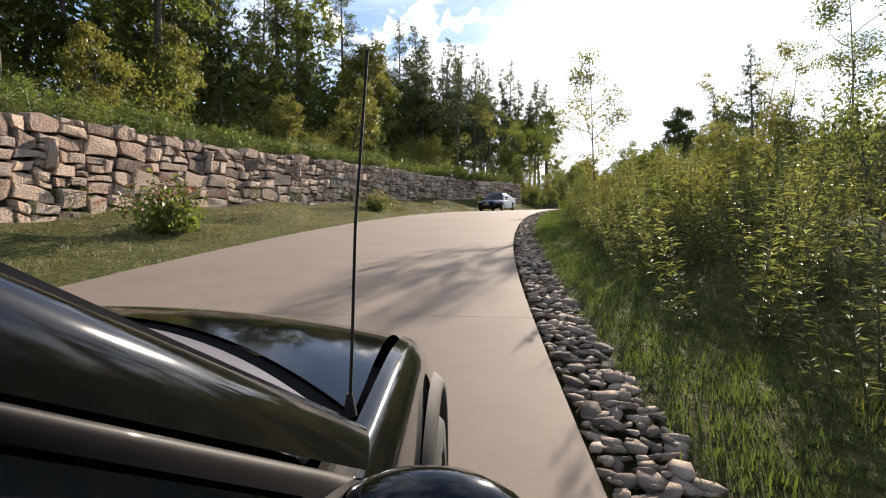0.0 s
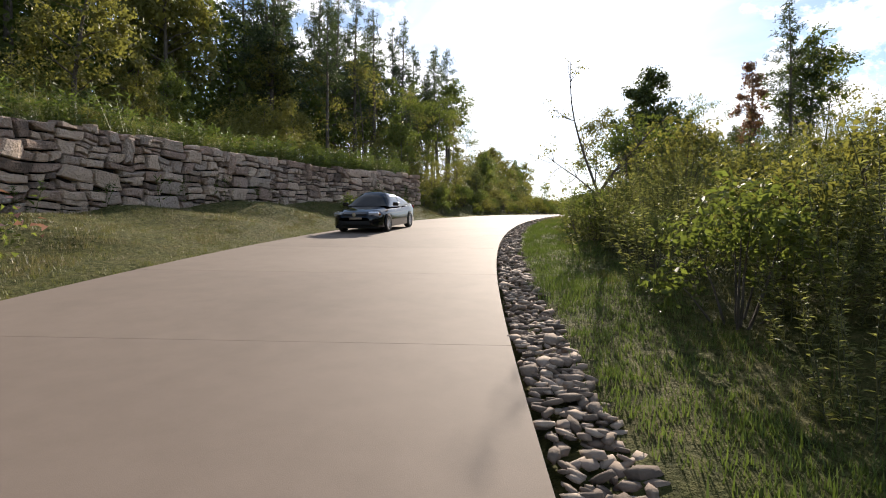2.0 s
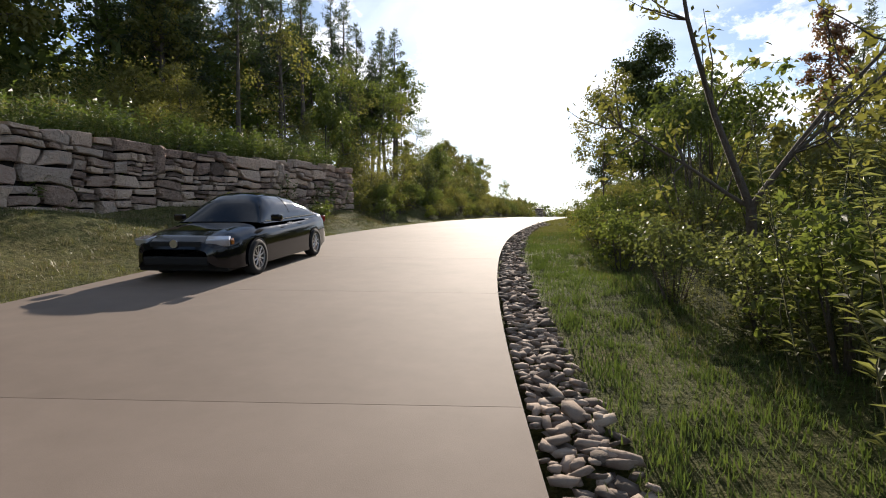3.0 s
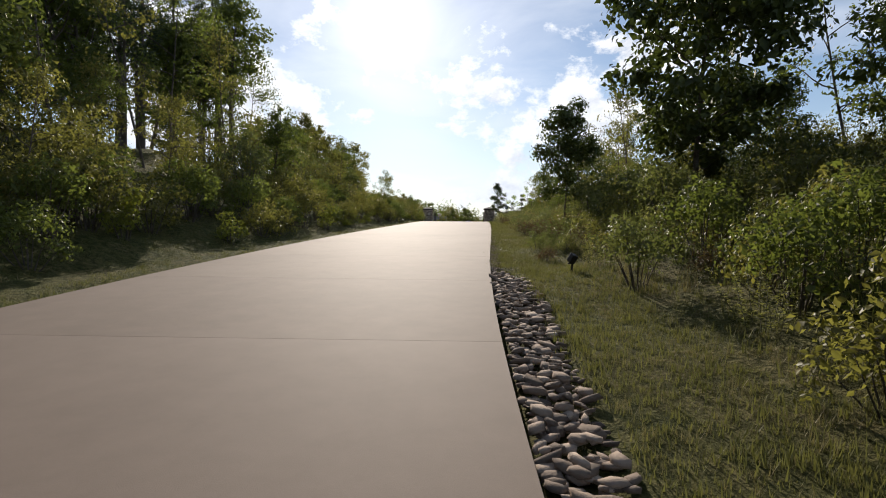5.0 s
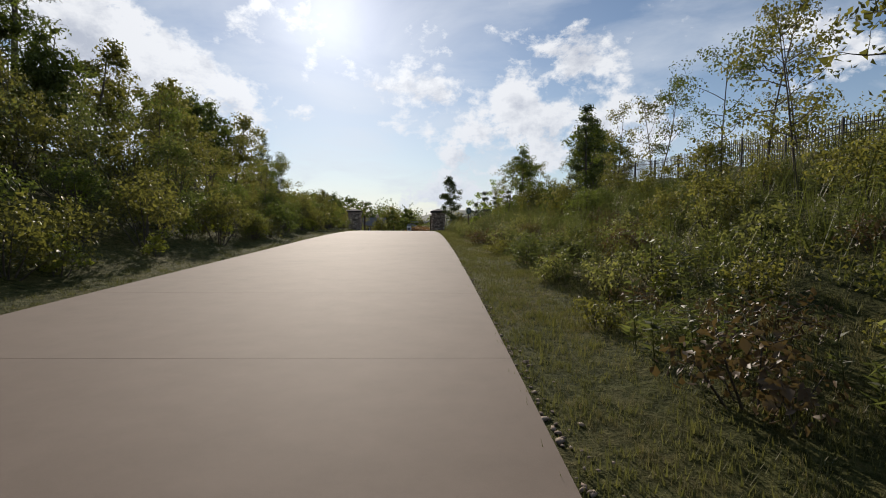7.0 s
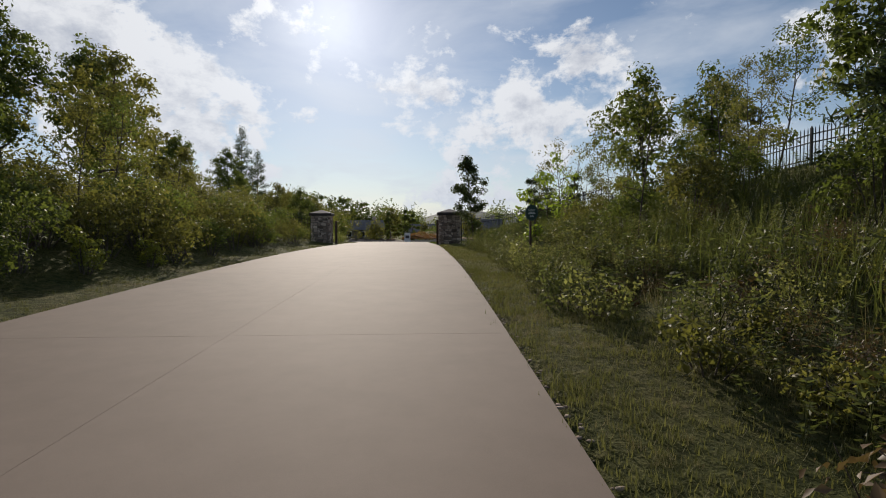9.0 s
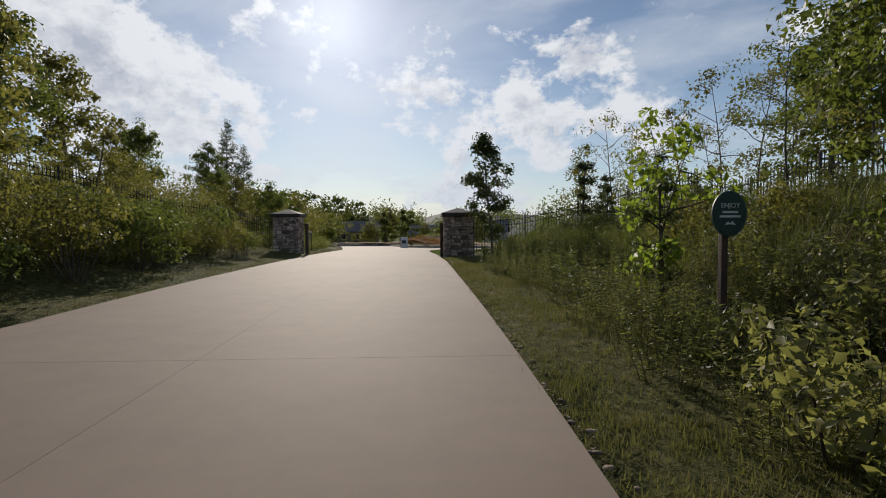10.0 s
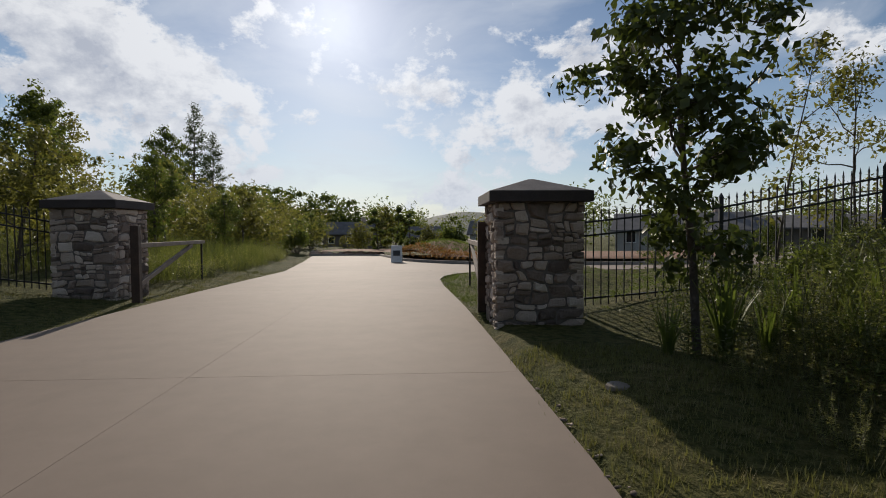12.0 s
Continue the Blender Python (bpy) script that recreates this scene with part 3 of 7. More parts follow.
# ---------------------------------------------------------------- trees
def limb_path(rng, base, direction, length, n=6, curve=0.25, rise=0.15):
    d = np.array(direction, float)
    d /= np.linalg.norm(d)
    p = [np.array(base, float)]
    for _ in range(n):
        d = d + rng.normal(size=3) * curve / n ** 0.5 + (0, 0, rise / n)
        d /= np.linalg.norm(d)
        p.append(p[-1] + d * length / n)
    return np.array(p)


def broad_tree(seed, height, spread, crown_from, leaf=0.16, count=3600, mat=None, trunk_r=None, open_=0.0, lean=0.1, full=False, dense=0.0, inner=0.12, limbs=0):
    """Meshes of a broad-leaved tree at the origin: its trunk with limbs, and its crown of leaves."""
    rng = np.random.default_rng(seed)
    r0 = trunk_r or 0.012 * height + 0.03
    n = 9
    trunk = limb_path(rng, (0, 0, -0.3), (rng.normal() * lean, rng.normal() * lean, 1), height * 0.93 + 0.3, n, 0.12)
    parts = [tube(trunk, np.linspace(r0, r0 * 0.16, n + 1), 7)]
    tips = []
    k = limbs or max(10, int(height * 1.5))
    for i in range(k):
        a = crown_from + (0.95 - crown_from) * (i + rng.random()) / k
        q = a * n
        j = min(int(q), n - 1)
        b = trunk[j] + (trunk[j + 1] - trunk[j]) * (q - j)
        az = i * 2.4 + rng.normal() * 0.5
        shape = math.sin(math.pi * min(1, max(0.08, (a - crown_from) / (1 - crown_from))) ** 0.75) * 0.85 + 0.18
        L = spread * shape * rng.uniform(0.7, 1.15)
        lp = limb_path(rng, b, (math.cos(az), math.sin(az), rng.uniform(0.15, 0.7)), L, 5, 0.5, 0.25)
        rb = r0 * (1 - a) * 0.45 + 0.012
        parts.append(tube(lp, np.linspace(rb, 0.006, 6), 4))
        tips.append(lp)
        for _ in range(2):
            m = rng.integers(2, 5)
            d = (lp[m + 1] - lp[m]) / np.linalg.norm(lp[m + 1] - lp[m]) + rng.normal(size=3) * 0.7
            tw = limb_path(rng, lp[m], d, L * rng.uniform(0.3, 0.6), 3, 0.5, 0.1)
            parts.append(tube(tw, np.linspace(rb * 0.4, 0.004, 4), 3))
            tips.append(tw)
    tips.append(trunk[-3:])
    wood = join(parts)
    # leaves gather in clumps along the outer twigs
    clumps = []
    for t in tips:
        for _ in range(3):
            w = rng.uniform(0.35, 1.0) ** 0.6
            q = w * (len(t) - 1)
            j = min(int(q), len(t) - 2)
            clumps.append(t[j] + (t[j + 1] - t[j]) * (q - j))
    clumps = np.array(clumps)
    clumps = clumps[rng.random(len(clumps)) > open_]
    size = rng.uniform(0.5, 1.3, len(clumps)) * (0.16 * spread + 0.12)
    if dense:
        # a lobed egg of foliage filling the crown
        m = int(60 * dense)
        q = rng.normal(size=(m, 3))
        q *= (rng.random(m) ** 0.42 / np.linalg.norm(q, axis=1))[:, None]
        half = height * (1 - crown_from) / 2
        egg = 1.0 - 0.38 * np.clip(q[:, 2], -0.3, 1)
        q = np.column_stack([q[:, 0] * spread * 0.82 * egg, q[:, 1] * spread * 0.82 * egg, height * crown_from + half * (1 + 0.94 * q[:, 2])])
        q[:, :2] += np.stack([np.interp(q[:, 2], trunk[:, 2], trunk[:, i]) for i in (0, 1)], 1)
        clumps = np.concatenate([clumps[rng.random(len(clumps)) < 0.5], q])
        size = np.concatenate([np.full(len(clumps) - m, 0.13 * spread + 0.1), rng.uniform(0.6, 1.3, m) * (0.2 * spread + 0.08)])
    crown = lobed(rng, clumps, size, count, leaf, 0.58, 0.75, inner, full)
    return (mesh_of("trunk", wood[0], wood[1], M_bark, True), mesh_of("crown", crown[0], crown[1], mat or M_leaf))


def pine_tree(seed, height, spread, crown_from, count=3400, tuft=0.42, bare=0.35):
    """Meshes of a pine: a straight trunk, whorls of branches, tufts of needles."""
    rng = np.random.default_rng(seed)
    r0 = 0.011 * height + 0.04
    n = 10
    trunk = limb_path(rng, (0, 0, -0.3), (rng.normal() * 0.02, rng.normal() * 0.02, 1), height + 0.3, n, 0.04)
    parts = [tube(trunk, np.linspace(r0, 0.02, n + 1), 8)]
    cs, outs = [], []
    whorls = int((1 - crown_from) * height / 0.75) + 3
    for i in range(whorls):
        a = crown_from + (0.985 - crown_from) * i / (whorls - 1)
        q = a * n
        j = min(int(q), n - 1)
        b = trunk[j] + (trunk[j + 1] - trunk[j]) * (q - j)
        t = (a - crown_from) / (1 - crown_from)
        L0 = spread * (1 - t) ** 0.75 * min(1, 0.55 + 1.6 * t) + 0.25
        for _ in range(rng.integers(4, 7)):
            if rng.random() < bare * 0.5:
                continue
            az = rng.uniform(0, 2 * math.pi)
            L = L0 * rng.uniform(0.55, 1.15)
            lp = limb_path(rng, b, (math.cos(az), math.sin(az), rng.uniform(-0.15, 0.3)), L, 4, 0.25, 0.25)
            parts.append(tube(lp[::2], np.linspace(0.035 * (1 - t) + 0.012, 0.006, 3), 3))
            m = max(4, int(L * 7))
            w = rng.uniform(0.25, 1.0, m) * 4
            j2 = np.minimum(w.astype(int), 3)
            pt = lp[j2] + (lp[j2 + 1] - lp[j2]) * (w - j2)[:, None]
            cs.append(pt)
            outs.append(np.tile([math.cos(az), math.sin(az), 0.1], (m, 1)))
    cs, outs = np.concatenate(cs), np.concatenate(outs)
    rep = max(1, count // len(cs))
    c = np.repeat(cs, rep, 0) + rng.normal(size=(len(cs) * rep, 3)) * (0.16 * tuft / 0.42)
    o = np.repeat(outs, rep, 0)
    crown = leaves(rng, c, tuft, tuft * 0.2, 0.0, 0.0, o * 0.5)
    wood = join(parts)
    return (mesh_of("trunk", wood[0], wood[1], M_bark, True), mesh_of("crown", crown[0], crown[1], M_needle))


def shrub_meshes(seed, height, width, leaf=0.1, count=1300, mat=None, bloom=None):
    rng = np.random.default_rng(seed)
    parts, tips = [], []
    for i in range(14):
        az = rng.uniform(0, 2 * math.pi)
        d = (math.cos(az) * width / height * 0.6, math.sin(az) * width / height * 0.6, 1)
        lp = limb_path(rng, (rng.normal() * 0.06 * width, rng.normal() * 0.06 * width, -0.1), d, height * rng.uniform(0.6, 1.05), 5, 0.35, 0.1)
        parts.append(tube(lp, np.linspace(0.016, 0.004, 6), 4))
        tips.append(lp)
    T = np.array(tips)
    k = rng.integers(0, len(T), count)
    w = rng.uniform(0.12, 1.0, count) ** 0.8 * 5
    j = np.minimum(w.astype(int), 4)
    c = T[k, j] + (T[k, j + 1] - T[k, j]) * (w - j)[:, None] + rng.normal(size=(count, 3)) * np.array([0.13, 0.13, 0.09]) * width
    c[:, 2] = np.maximum(c[:, 2], 0.03)
    crown = leaves(rng, c, leaf, leaf * 0.5, 0.2, 0.1)
    wood = join(parts)
    out = [("stem_tangle", mesh_of("stem_tangle", wood[0], wood[1], M_bark)), ("foliage", mesh_of("foliage", crown[0], crown[1], mat or M_leaf))]
    if bloom:
        top = T[:, -1][rng.integers(0, len(T), 130)] + rng.normal(size=(130, 3)) * np.array([0.16, 0.16, 0.08]) * width
        b = leaves(rng, top, 0.09, 0.07, 0.4, 0.0)
        out.append(("bloom", mesh_of("bloom", b[0], b[1], bloom)))
    return out


def bush(seed, height, width, n, leaf, mat, lobes=9, umbrella=False, aspect=0.55, full=True):
    """A shrub of rounded leafy masses on several stems; umbrella: bare stems below a flat spreading top."""
    rng = np.random.default_rng(seed)
    az = np.arange(lobes) * 2.4 + rng.normal(size=lobes) * 0.3
    r = width * 0.34 * np.sqrt((np.arange(lobes) + 0.5) / lobes)
    rad = width * rng.uniform(0.15, 0.25, lobes) * (0.8 if umbrella else 1.0)
    if umbrella:
        z = height * (0.86 - 0.16 * (r / (width * 0.34)) ** 2 + rng.normal(size=lobes) * 0.05)
    else:
        z = np.maximum(height * rng.uniform(0.25, 0.82, lobes) * (1 - 0.3 * (r / (width * 0.34)) ** 2), rad * 0.6)
    cen = np.stack([np.cos(az) * r, np.sin(az) * r, z], 1)
    parts = []
    for c, q in zip(cen, rad):
        lp = limb_path(rng, (c[0] * 0.15, c[1] * 0.15, -0.12), (c[0] * 0.5, c[1] * 0.5, c[2]), np.linalg.norm(c) * 0.95, 4, 0.12, 0.1)
        lp += np.linspace(0, 1, 5)[:, None] * (c - lp[-1])
        parts.append(tube(lp, np.linspace(0.010 + 0.006 * height, 0.005, 5), 4))
        for _ in range(2):
            d = rng.normal(size=3) + (0, 0, 0.8)
            parts.append(tube(np.array([c, c + d / np.linalg.norm(d) * q * 1.15]), [0.005, 0.002], 3))
    # loose sprays that break the outline
    m = lobes * 2
    o = rng.normal(size=(m, 3)) * (1, 1, 0.6) + (0, 0, 0.6)
    spray = cen[np.arange(m) % lobes] + o / np.linalg.norm(o, axis=1)[:, None] * (rad[np.arange(m) % lobes] * 1.15)[:, None]
    spray[:, 2] = np.maximum(spray[:, 2], 0.1)
    fv = lobed(rng, np.concatenate([cen, spray]), np.concatenate([rad, np.full(m, width * 0.07)]), n, leaf, aspect, 0.5 if umbrella else 0.85, 0.16, full)
    fv[0][:, 2] = np.where(fv[0][:, 2] < 0.02, 0.02 + 0.1 * rng.random(len(fv[0])), fv[0][:, 2])
    wood = join(parts)
    return [("stem_tangle", mesh_of("stem_tangle", wood[0], wood[1], M_bark)), ("foliage", mesh_of("foliage", fv[0], fv[1], mat))]


def weed_bush(seed, stems, height, spread, leaf, per, mat):
    """Tall weeds from one root: arching stems with narrow leaves all the way up and a loose plume."""
    rng = np.random.default_rng(seed)
    wood, green = [], []
    for _ in range(stems):
        az, q = rng.uniform(0, 2 * math.pi), rng.random() ** 0.5
        b = np.array([math.cos(az), math.sin(az)]) * q * spread
        h = height * rng.uniform(0.65, 1.1) * (1 - 0.25 * q)
        lp = limb_path(rng, (b[0], b[1], -0.08), (math.cos(az) * 0.35 * q, math.sin(az) * 0.35 * q, 1), h, 5, 0.16, -0.1)
        wood.append(tube(lp, np.linspace(0.007, 0.002, 6), 3))
        w = np.concatenate([rng.uniform(0.12, 0.95, per), rng.uniform(0.86, 1.0, per // 3)]) * 5
        j = np.minimum(w.astype(int), 4)
        c = lp[j] + (lp[j + 1] - lp[j]) * (w - j)[:, None]
        a = np.arange(len(w)) * 2.4 + rng.normal(size=len(w)) * 0.3
        out = np.stack([np.cos(a), np.sin(a), rng.uniform(0.1, 0.9, len(w))], 1)
        size = leaf * np.interp(w, [0, 1, 4.2, 4.6, 5], [0.8, 1.1, 0.9, 0.45, 0.3])
        L = size[:, None]
        out /= np.linalg.norm(out, axis=1)[:, None]
        side = np.cross(out, (0, 0, 1.0)) + rng.normal(size=(len(w), 3)) * 0.25
        side /= np.linalg.norm(side, axis=1)[:, None]
        tip = c + out * L - np.array([0, 0, 0.22]) * L
        v = np.stack([c, c + out * L * 0.45 + side * L * 0.13, tip, c + out * L * 0.45 - side * L * 0.13], 1).reshape(-1, 3)
        k = np.arange(len(w))[:, None] * 4
        green.append((v, np.concatenate([k + [0, 1, 2], k + [0, 2, 3]])))
    wood, green = join(wood), join(green)
    return [("stem_tangle", mesh_of("stem_tangle", wood[0], wood[1], M_stem)), ("foliage", mesh_of("foliage", green[0], green[1], mat))]


def plant(name, meshes, s, u, turn, scale, label, category, group="", sink=0.0, top=0.0):
    """A plant at s, u; top: its height over the road there, in place of a scale."""
    if isinstance(meshes, tuple):
        meshes = [("trunk", meshes[0]), ("crown", meshes[1])]
    p = place(s, u)
    if top:
        scale = (top - ground_h(s, u)) / max(v.co.z for v in meshes[-1][1].vertices)
    e = empty(name, Matrix.Translation(p - Vector((0, 0, sink))) @ pose(0, 0, 0, 0, 0, turn) @ Matrix.Diagonal((scale, scale, scale, 1)), label, category, group)
    for nm, me in meshes:
        o = new(nm, me)
        o.parent = e
        if nm in ("bloom", "stem_tangle"):
            o["kind"] = "stuff"
    return e


rnd = random.Random(5)
PINES = [pine_tree(11, 22, 3.4, 0.42), pine_tree(12, 24, 3.0, 0.5), pine_tree(13, 20, 3.8, 0.3, 4200), pine_tree(14, 17, 4.2, 0.08, 5200, 0.5, 0.1), pine_tree(17, 24, 6.0, 0.06, 6500, 0.7, 0.05)]
TALLS = [broad_tree(21, 18, 4.4, 0.3, 0.34, 4200, dense=1.0), broad_tree(22, 15, 3.8, 0.25, 0.3, 4000, M_leaf_warm, dense=0.9), broad_tree(23, 20, 4.6, 0.35, 0.35, 4200, dense=1.0)]
SMALLS = [broad_tree(31, 7, 2.3, 0.2, 0.16, 3800, dense=0.8), broad_tree(32, 6, 2.0, 0.15, 0.15, 3400, M_leaf_warm, dense=0.7), broad_tree(33, 8, 2.4, 0.2, 0.17, 3800, M_leaf_warm, dense=0.6)]
THIN = [broad_tree(41, 6, 1.6, 0.25, 0.12, 700, M_leaf_warm, 0.04, 0.3), broad_tree(42, 7, 1.9, 0.3, 0.12, 380, M_leaf_warm, 0.045, 0.3)]

FAR_CROWNS = [bush(455, 7, 5.0, 1700, 0.34, M_leaf, 18, full=False), bush(456, 7, 6.0, 1700, 0.34, M_leaf_warm, 18, full=False)]
AIRY = [broad_tree(45, 6.5, 1.9, 0.2, 0.12, 1700, M_leaf_warm, 0.05, 0.1, full=True, inner=0.03), broad_tree(46, 7.0, 1.6, 0.25, 0.11, 1500, M_leaf_warm, 0.045, 0.15, full=True, inner=0.03), broad_tree(47, 7.5, 2.2, 0.25, 0.13, 1900, None, 0.055, 0.1, full=True, inner=0.03)]
YOUNG_PINE = pine_tree(18, 3.2, 0.75, 0.05, 2200, 0.2, 0.05)

# the wood above the wall
for i in range(46):
    s = -6 + 112 * (i + rnd.random()) / 46
    u = -21 - 17 * rnd.random() ** 0.8 - (3 if s > 60 else 0)
    kind = rnd.choice((0, 0, 1, 2, 3))
    plant("pine_tree", PINES[kind], s, u, rnd.uniform(0, 360), rnd.uniform(0.85, 1.15), "tall dark pine with a bare lower trunk above the wall", "tree", "pines of the wood", 0.1)
for i in range(30):
    s = 2 + 100 * (i + rnd.random()) / 30
    u = -17 - 20 * rnd.random() - (4 if s > 60 else 0)
    plant("broadleaf_tree", rnd.choice(TALLS), s, u, rnd.uniform(0, 360), rnd.uniform(0.75, 1.05), "tall leafy hardwood at the wood's edge", "tree", "hardwoods of the wood", 0.1)
# young trees and saplings at the wood's edge and on the left bank
for i in range(20):
    s = 4 + 108 * (i + rnd.random()) / 26
    w = float(wall_u(s)) if s < 50 else -8.5
    u = w - (5.0 if s < 50 else 2.0) - 7 * rnd.random()
    plant("young_tree", rnd.choice(SMALLS), s, u, rnd.uniform(0, 360), rnd.uniform(0.55, 0.95), "young leafy tree on the grassy bank", "tree", "young trees of the wooded bank", 0.1)
for s, u, top, k in ((58, -17, 14, 0), (61, -14, 11.5, 2), (66, -14.5, 12.5, 1), (70, -16, 13, 2), (75, -15.5, 12, 0), (80, -16.5, 11, 2)):
    plant("young_tree", AIRY[k], s, u, rnd.uniform(0, 360), 1, "tall airy tree with a bare lower trunk on the bank", "tree", "airy trees of the bank", 0.1, top)
for s, u, k, top in ((57, -20, 0, 19), (63, -19, 1, 20), (72, -20, 0, 17)):
    plant("pine_tree", PINES[k], s, u, rnd.uniform(0, 360), 1, "tall dark pine with a bare lower trunk above the wall", "tree", "pines of the wood", 0.1, top)
# tall pines standing over the wood's far end
for s, u, k, top in ((74, -33.7, 2, 30), (83, -28.4, 2, 27), (80, -36, 1, 29), (93, -24.0, 0, 26), (99, -27.6, 2, 28), (88, -30, 1, 24), (67, -24, 2, 24)):
    plant("pine_tree", PINES[k], s, u, rnd.uniform(0, 360), 1, "tall dark pine standing over the wood", "tree", "pines of the wood", 0.1, top)
# far trees beyond the gate
for s, u, k, top in ((142.2, -32.2, 1, 18.6), (125.7, -28.1, 0, 16.5), (106.8, -22, 2, 11.5), (114, -31, 1, 15), (152, -34, 0, 15), (186, -38, 2, 19), (176, -46, 1, 19), (168, -30, 0, 12)):
    plant("broadleaf_tree", TALLS[k], s, u, rnd.uniform(0, 360), 1, "tall leafy hardwood standing clear of the bank", "tree", "", 0.1, top)
for s, u, top in ((201, -40.8, 26.5), (198, -36.0, 20.5), (206, -47, 19)):
    plant("pine_tree", PINES[4], s, u, 40 * s, 1, "broad dark conifer standing clear beyond the gate", "tree", "conifers beyond the gate", 0.1, top)

# trees on the right bank
plant("young_tree", broad_tree(54, 6, 1.75, 0.27, 0.13, 7500, M_oak, 0.055, lean=0.02, full=True, dense=1.2), 65.6, 3.72, 30, 1, "round dark-green young oak on the verge", "tree", top=5.7)
plant("young_tree", broad_tree(51, 9, 2.7, 0.16, 0.17, 10000, M_oak, 0.08, lean=0.02, full=True, dense=1.5, inner=0.3), 57.6, 5.7, 80, 1.0, "dark leafy tree on the verge", "tree")
plant("young_tree", broad_tree(52, 6.4, 1.45, 0.3, 0.10, 3800, M_leaf_warm, 0.045, 0.1, 0.02, True, inner=0.05, limbs=16), 46.2, 3.4, 10, 1, "slender young tree with an airy crown beside the verge", "tree", top=5.7)
plant("young_tree", broad_tree(58, 6.4, 1.4, 0.25, 0.085, 3600, M_leaf_warm, 0.04, 0.1, 0.04, True, inner=0.03, limbs=16), 21.4, 3.2, 70, 1, "slender olive-leaved young tree rising from the weeds", "tree", top=6.4)
plant("young_tree", broad_tree(53, 6.2, 1.28, 0.24, 0.13, 5200, M_oak, 0.06, 0.1, 0.01, True, inner=0.06, limbs=26), 112.6, 3.15, 180, 1.0, "young white oak beside the stone gate pillar", "tree", top=5.4)


def forked_tree():
    """A half-bare tree: a short trunk that forks into two long crooked limbs with thin twigs."""
    rng = np.random.default_rng(59)
    a = heading(33.0)
    ahead = np.array([-math.sin(math.radians(a)), math.cos(math.radians(a)), 0])
    right = np.array([ahead[1], -ahead[0], 0])
    up = np.array([0, 0, 1.0])
    parts, tips = [tube(np.array([up * -0.3, up * 0.5 + right * 0.03, up * 1.25])[:, :], [0.075, 0.06, 0.05], 7)], []
    for way, L, r in ((up - right * 0.36, 3.6, 0.042), (up * 0.8 + right * 0.75 + ahead * 0.2, 2.8, 0.036), (up * 0.7 - right * 0.8 + ahead * 0.5, 1.9, 0.026), (up * 0.9 + right * 0.3 - ahead * 0.5, 2.2, 0.026)):
        lp = limb_path(rng, up * 1.22, way, L, 7, 0.22, 0.25)
        parts.append(tube(lp, np.linspace(r, 0.007, 8), 6))
        for i in range(9):
            q = rng.uniform(1.5, 6.9)
            j = int(q)
            d = (lp[j + 1] - lp[j]) / np.linalg.norm(lp[j + 1] - lp[j]) + rng.normal(size=3) * 0.75
            tw = limb_path(rng, lp[j], d, rng.uniform(0.5, 1.2), 4, 0.4, 0.15)
            parts.append(tube(tw, np.linspace(0.011, 0.003, 5), 4))
            tips += [tw[2], tw[3], tw[4]]
    tips = np.array(tips)
    wood = join(parts)
    lv = lobed(rng, tips, np.full(len(tips), 0.13), 620, 0.085, 0.5, 0.8, 0.0)
    return (mesh_of("trunk", wood[0], wood[1], M_bark, True), mesh_of("crown", lv[0], lv[1], M_leaf_warm))


plant("bare_tree", forked_tree(), 33.2, 2.95, 0, 1, "forked half-bare tree with long crooked limbs among shrubs", "tree")
for s, u, top in ((107, 14.9, 8.8), (97, 10.5, 7.6), (88, 11.5, 8.2), (80, 12.5, 8.4), (101, 12.5, 7.4), (110.5, 15.0, 7.0)):
    plant("young_tree", rnd.choice(AIRY), s, u, rnd.uniform(0, 360), 1, "leafy young tree behind the iron fence", "tree", "young trees behind the fence", 0.1, top)
for s, u, top in ((94, 5.0, 4.6), (105, 8.6, 5.6), (110, 10.2, 6.2), (113.5, 8.8, 6.6), (116.5, 10.5, 7.0), (119, 8.6, 6.0), (108, 7.0, 4.4), (76, 8.5, 7.0), (71, 7.5, 7.5)):
    plant("bare_tree", rnd.choice(THIN), s, u, rnd.uniform(0, 360), 1, "thin grey half-bare sapling on the bank", "tree", "bare saplings", 0.1, top)
for s, u, top in ((39.5, 9.8, 8.0), (50.5, 12.5, 8.5), (28, 10.5, 8.0)):
    plant("pine_tree", PINES[3], s, u, 50 * s, 1, "dark bushy pine rising from the overgrown bank", "tree", "pines of the overgrown bank", 0.1, top)
plant("conifer_sapling", pine_tree(15, 6, 1.7, 0.06, 3000, 0.3, 0.1), 91.5, 9.0, 0, 1, "bushy young pine on the bank", "tree", top=7.4)
plant("conifer_sapling", pine_tree(16, 2.2, 0.55, 0.1, 900, 0.16, 0.1), 98.3, 3.6, 0, 1, "small dark pine sapling beside the sign", "tree", top=2.2)
for s, u, top in ((108, 5.5, 3.7), (108.4, 6.5, 3.2), (106.5, 7.4, 3.8), (111, 7.4, 3.4)):
    plant("conifer_sapling", YOUNG_PINE, s, u, 70 * s, 1, "narrow dark young conifer among the weeds", "tree", "young conifers of the bank", 0.1, top)
plant("sycamore_sapling", broad_tree(55, 3.2, 0.75, 0.12, 0.16, 420, M_leaf_bright, 0.025, full=True, inner=0.0), 98.5, 3.4, 0, 1, "young sycamore with large lime-green leaves", "tree", top=2.85)
plant("sycamore_sapling", broad_tree(56, 3.2, 0.6, 0.12, 0.13, 420, M_leaf_bright, 0.025, full=True, inner=0.0), 103.0, 6.0, 70, 1, "young sycamore with large lime-green leaves", "tree", top=4.1)
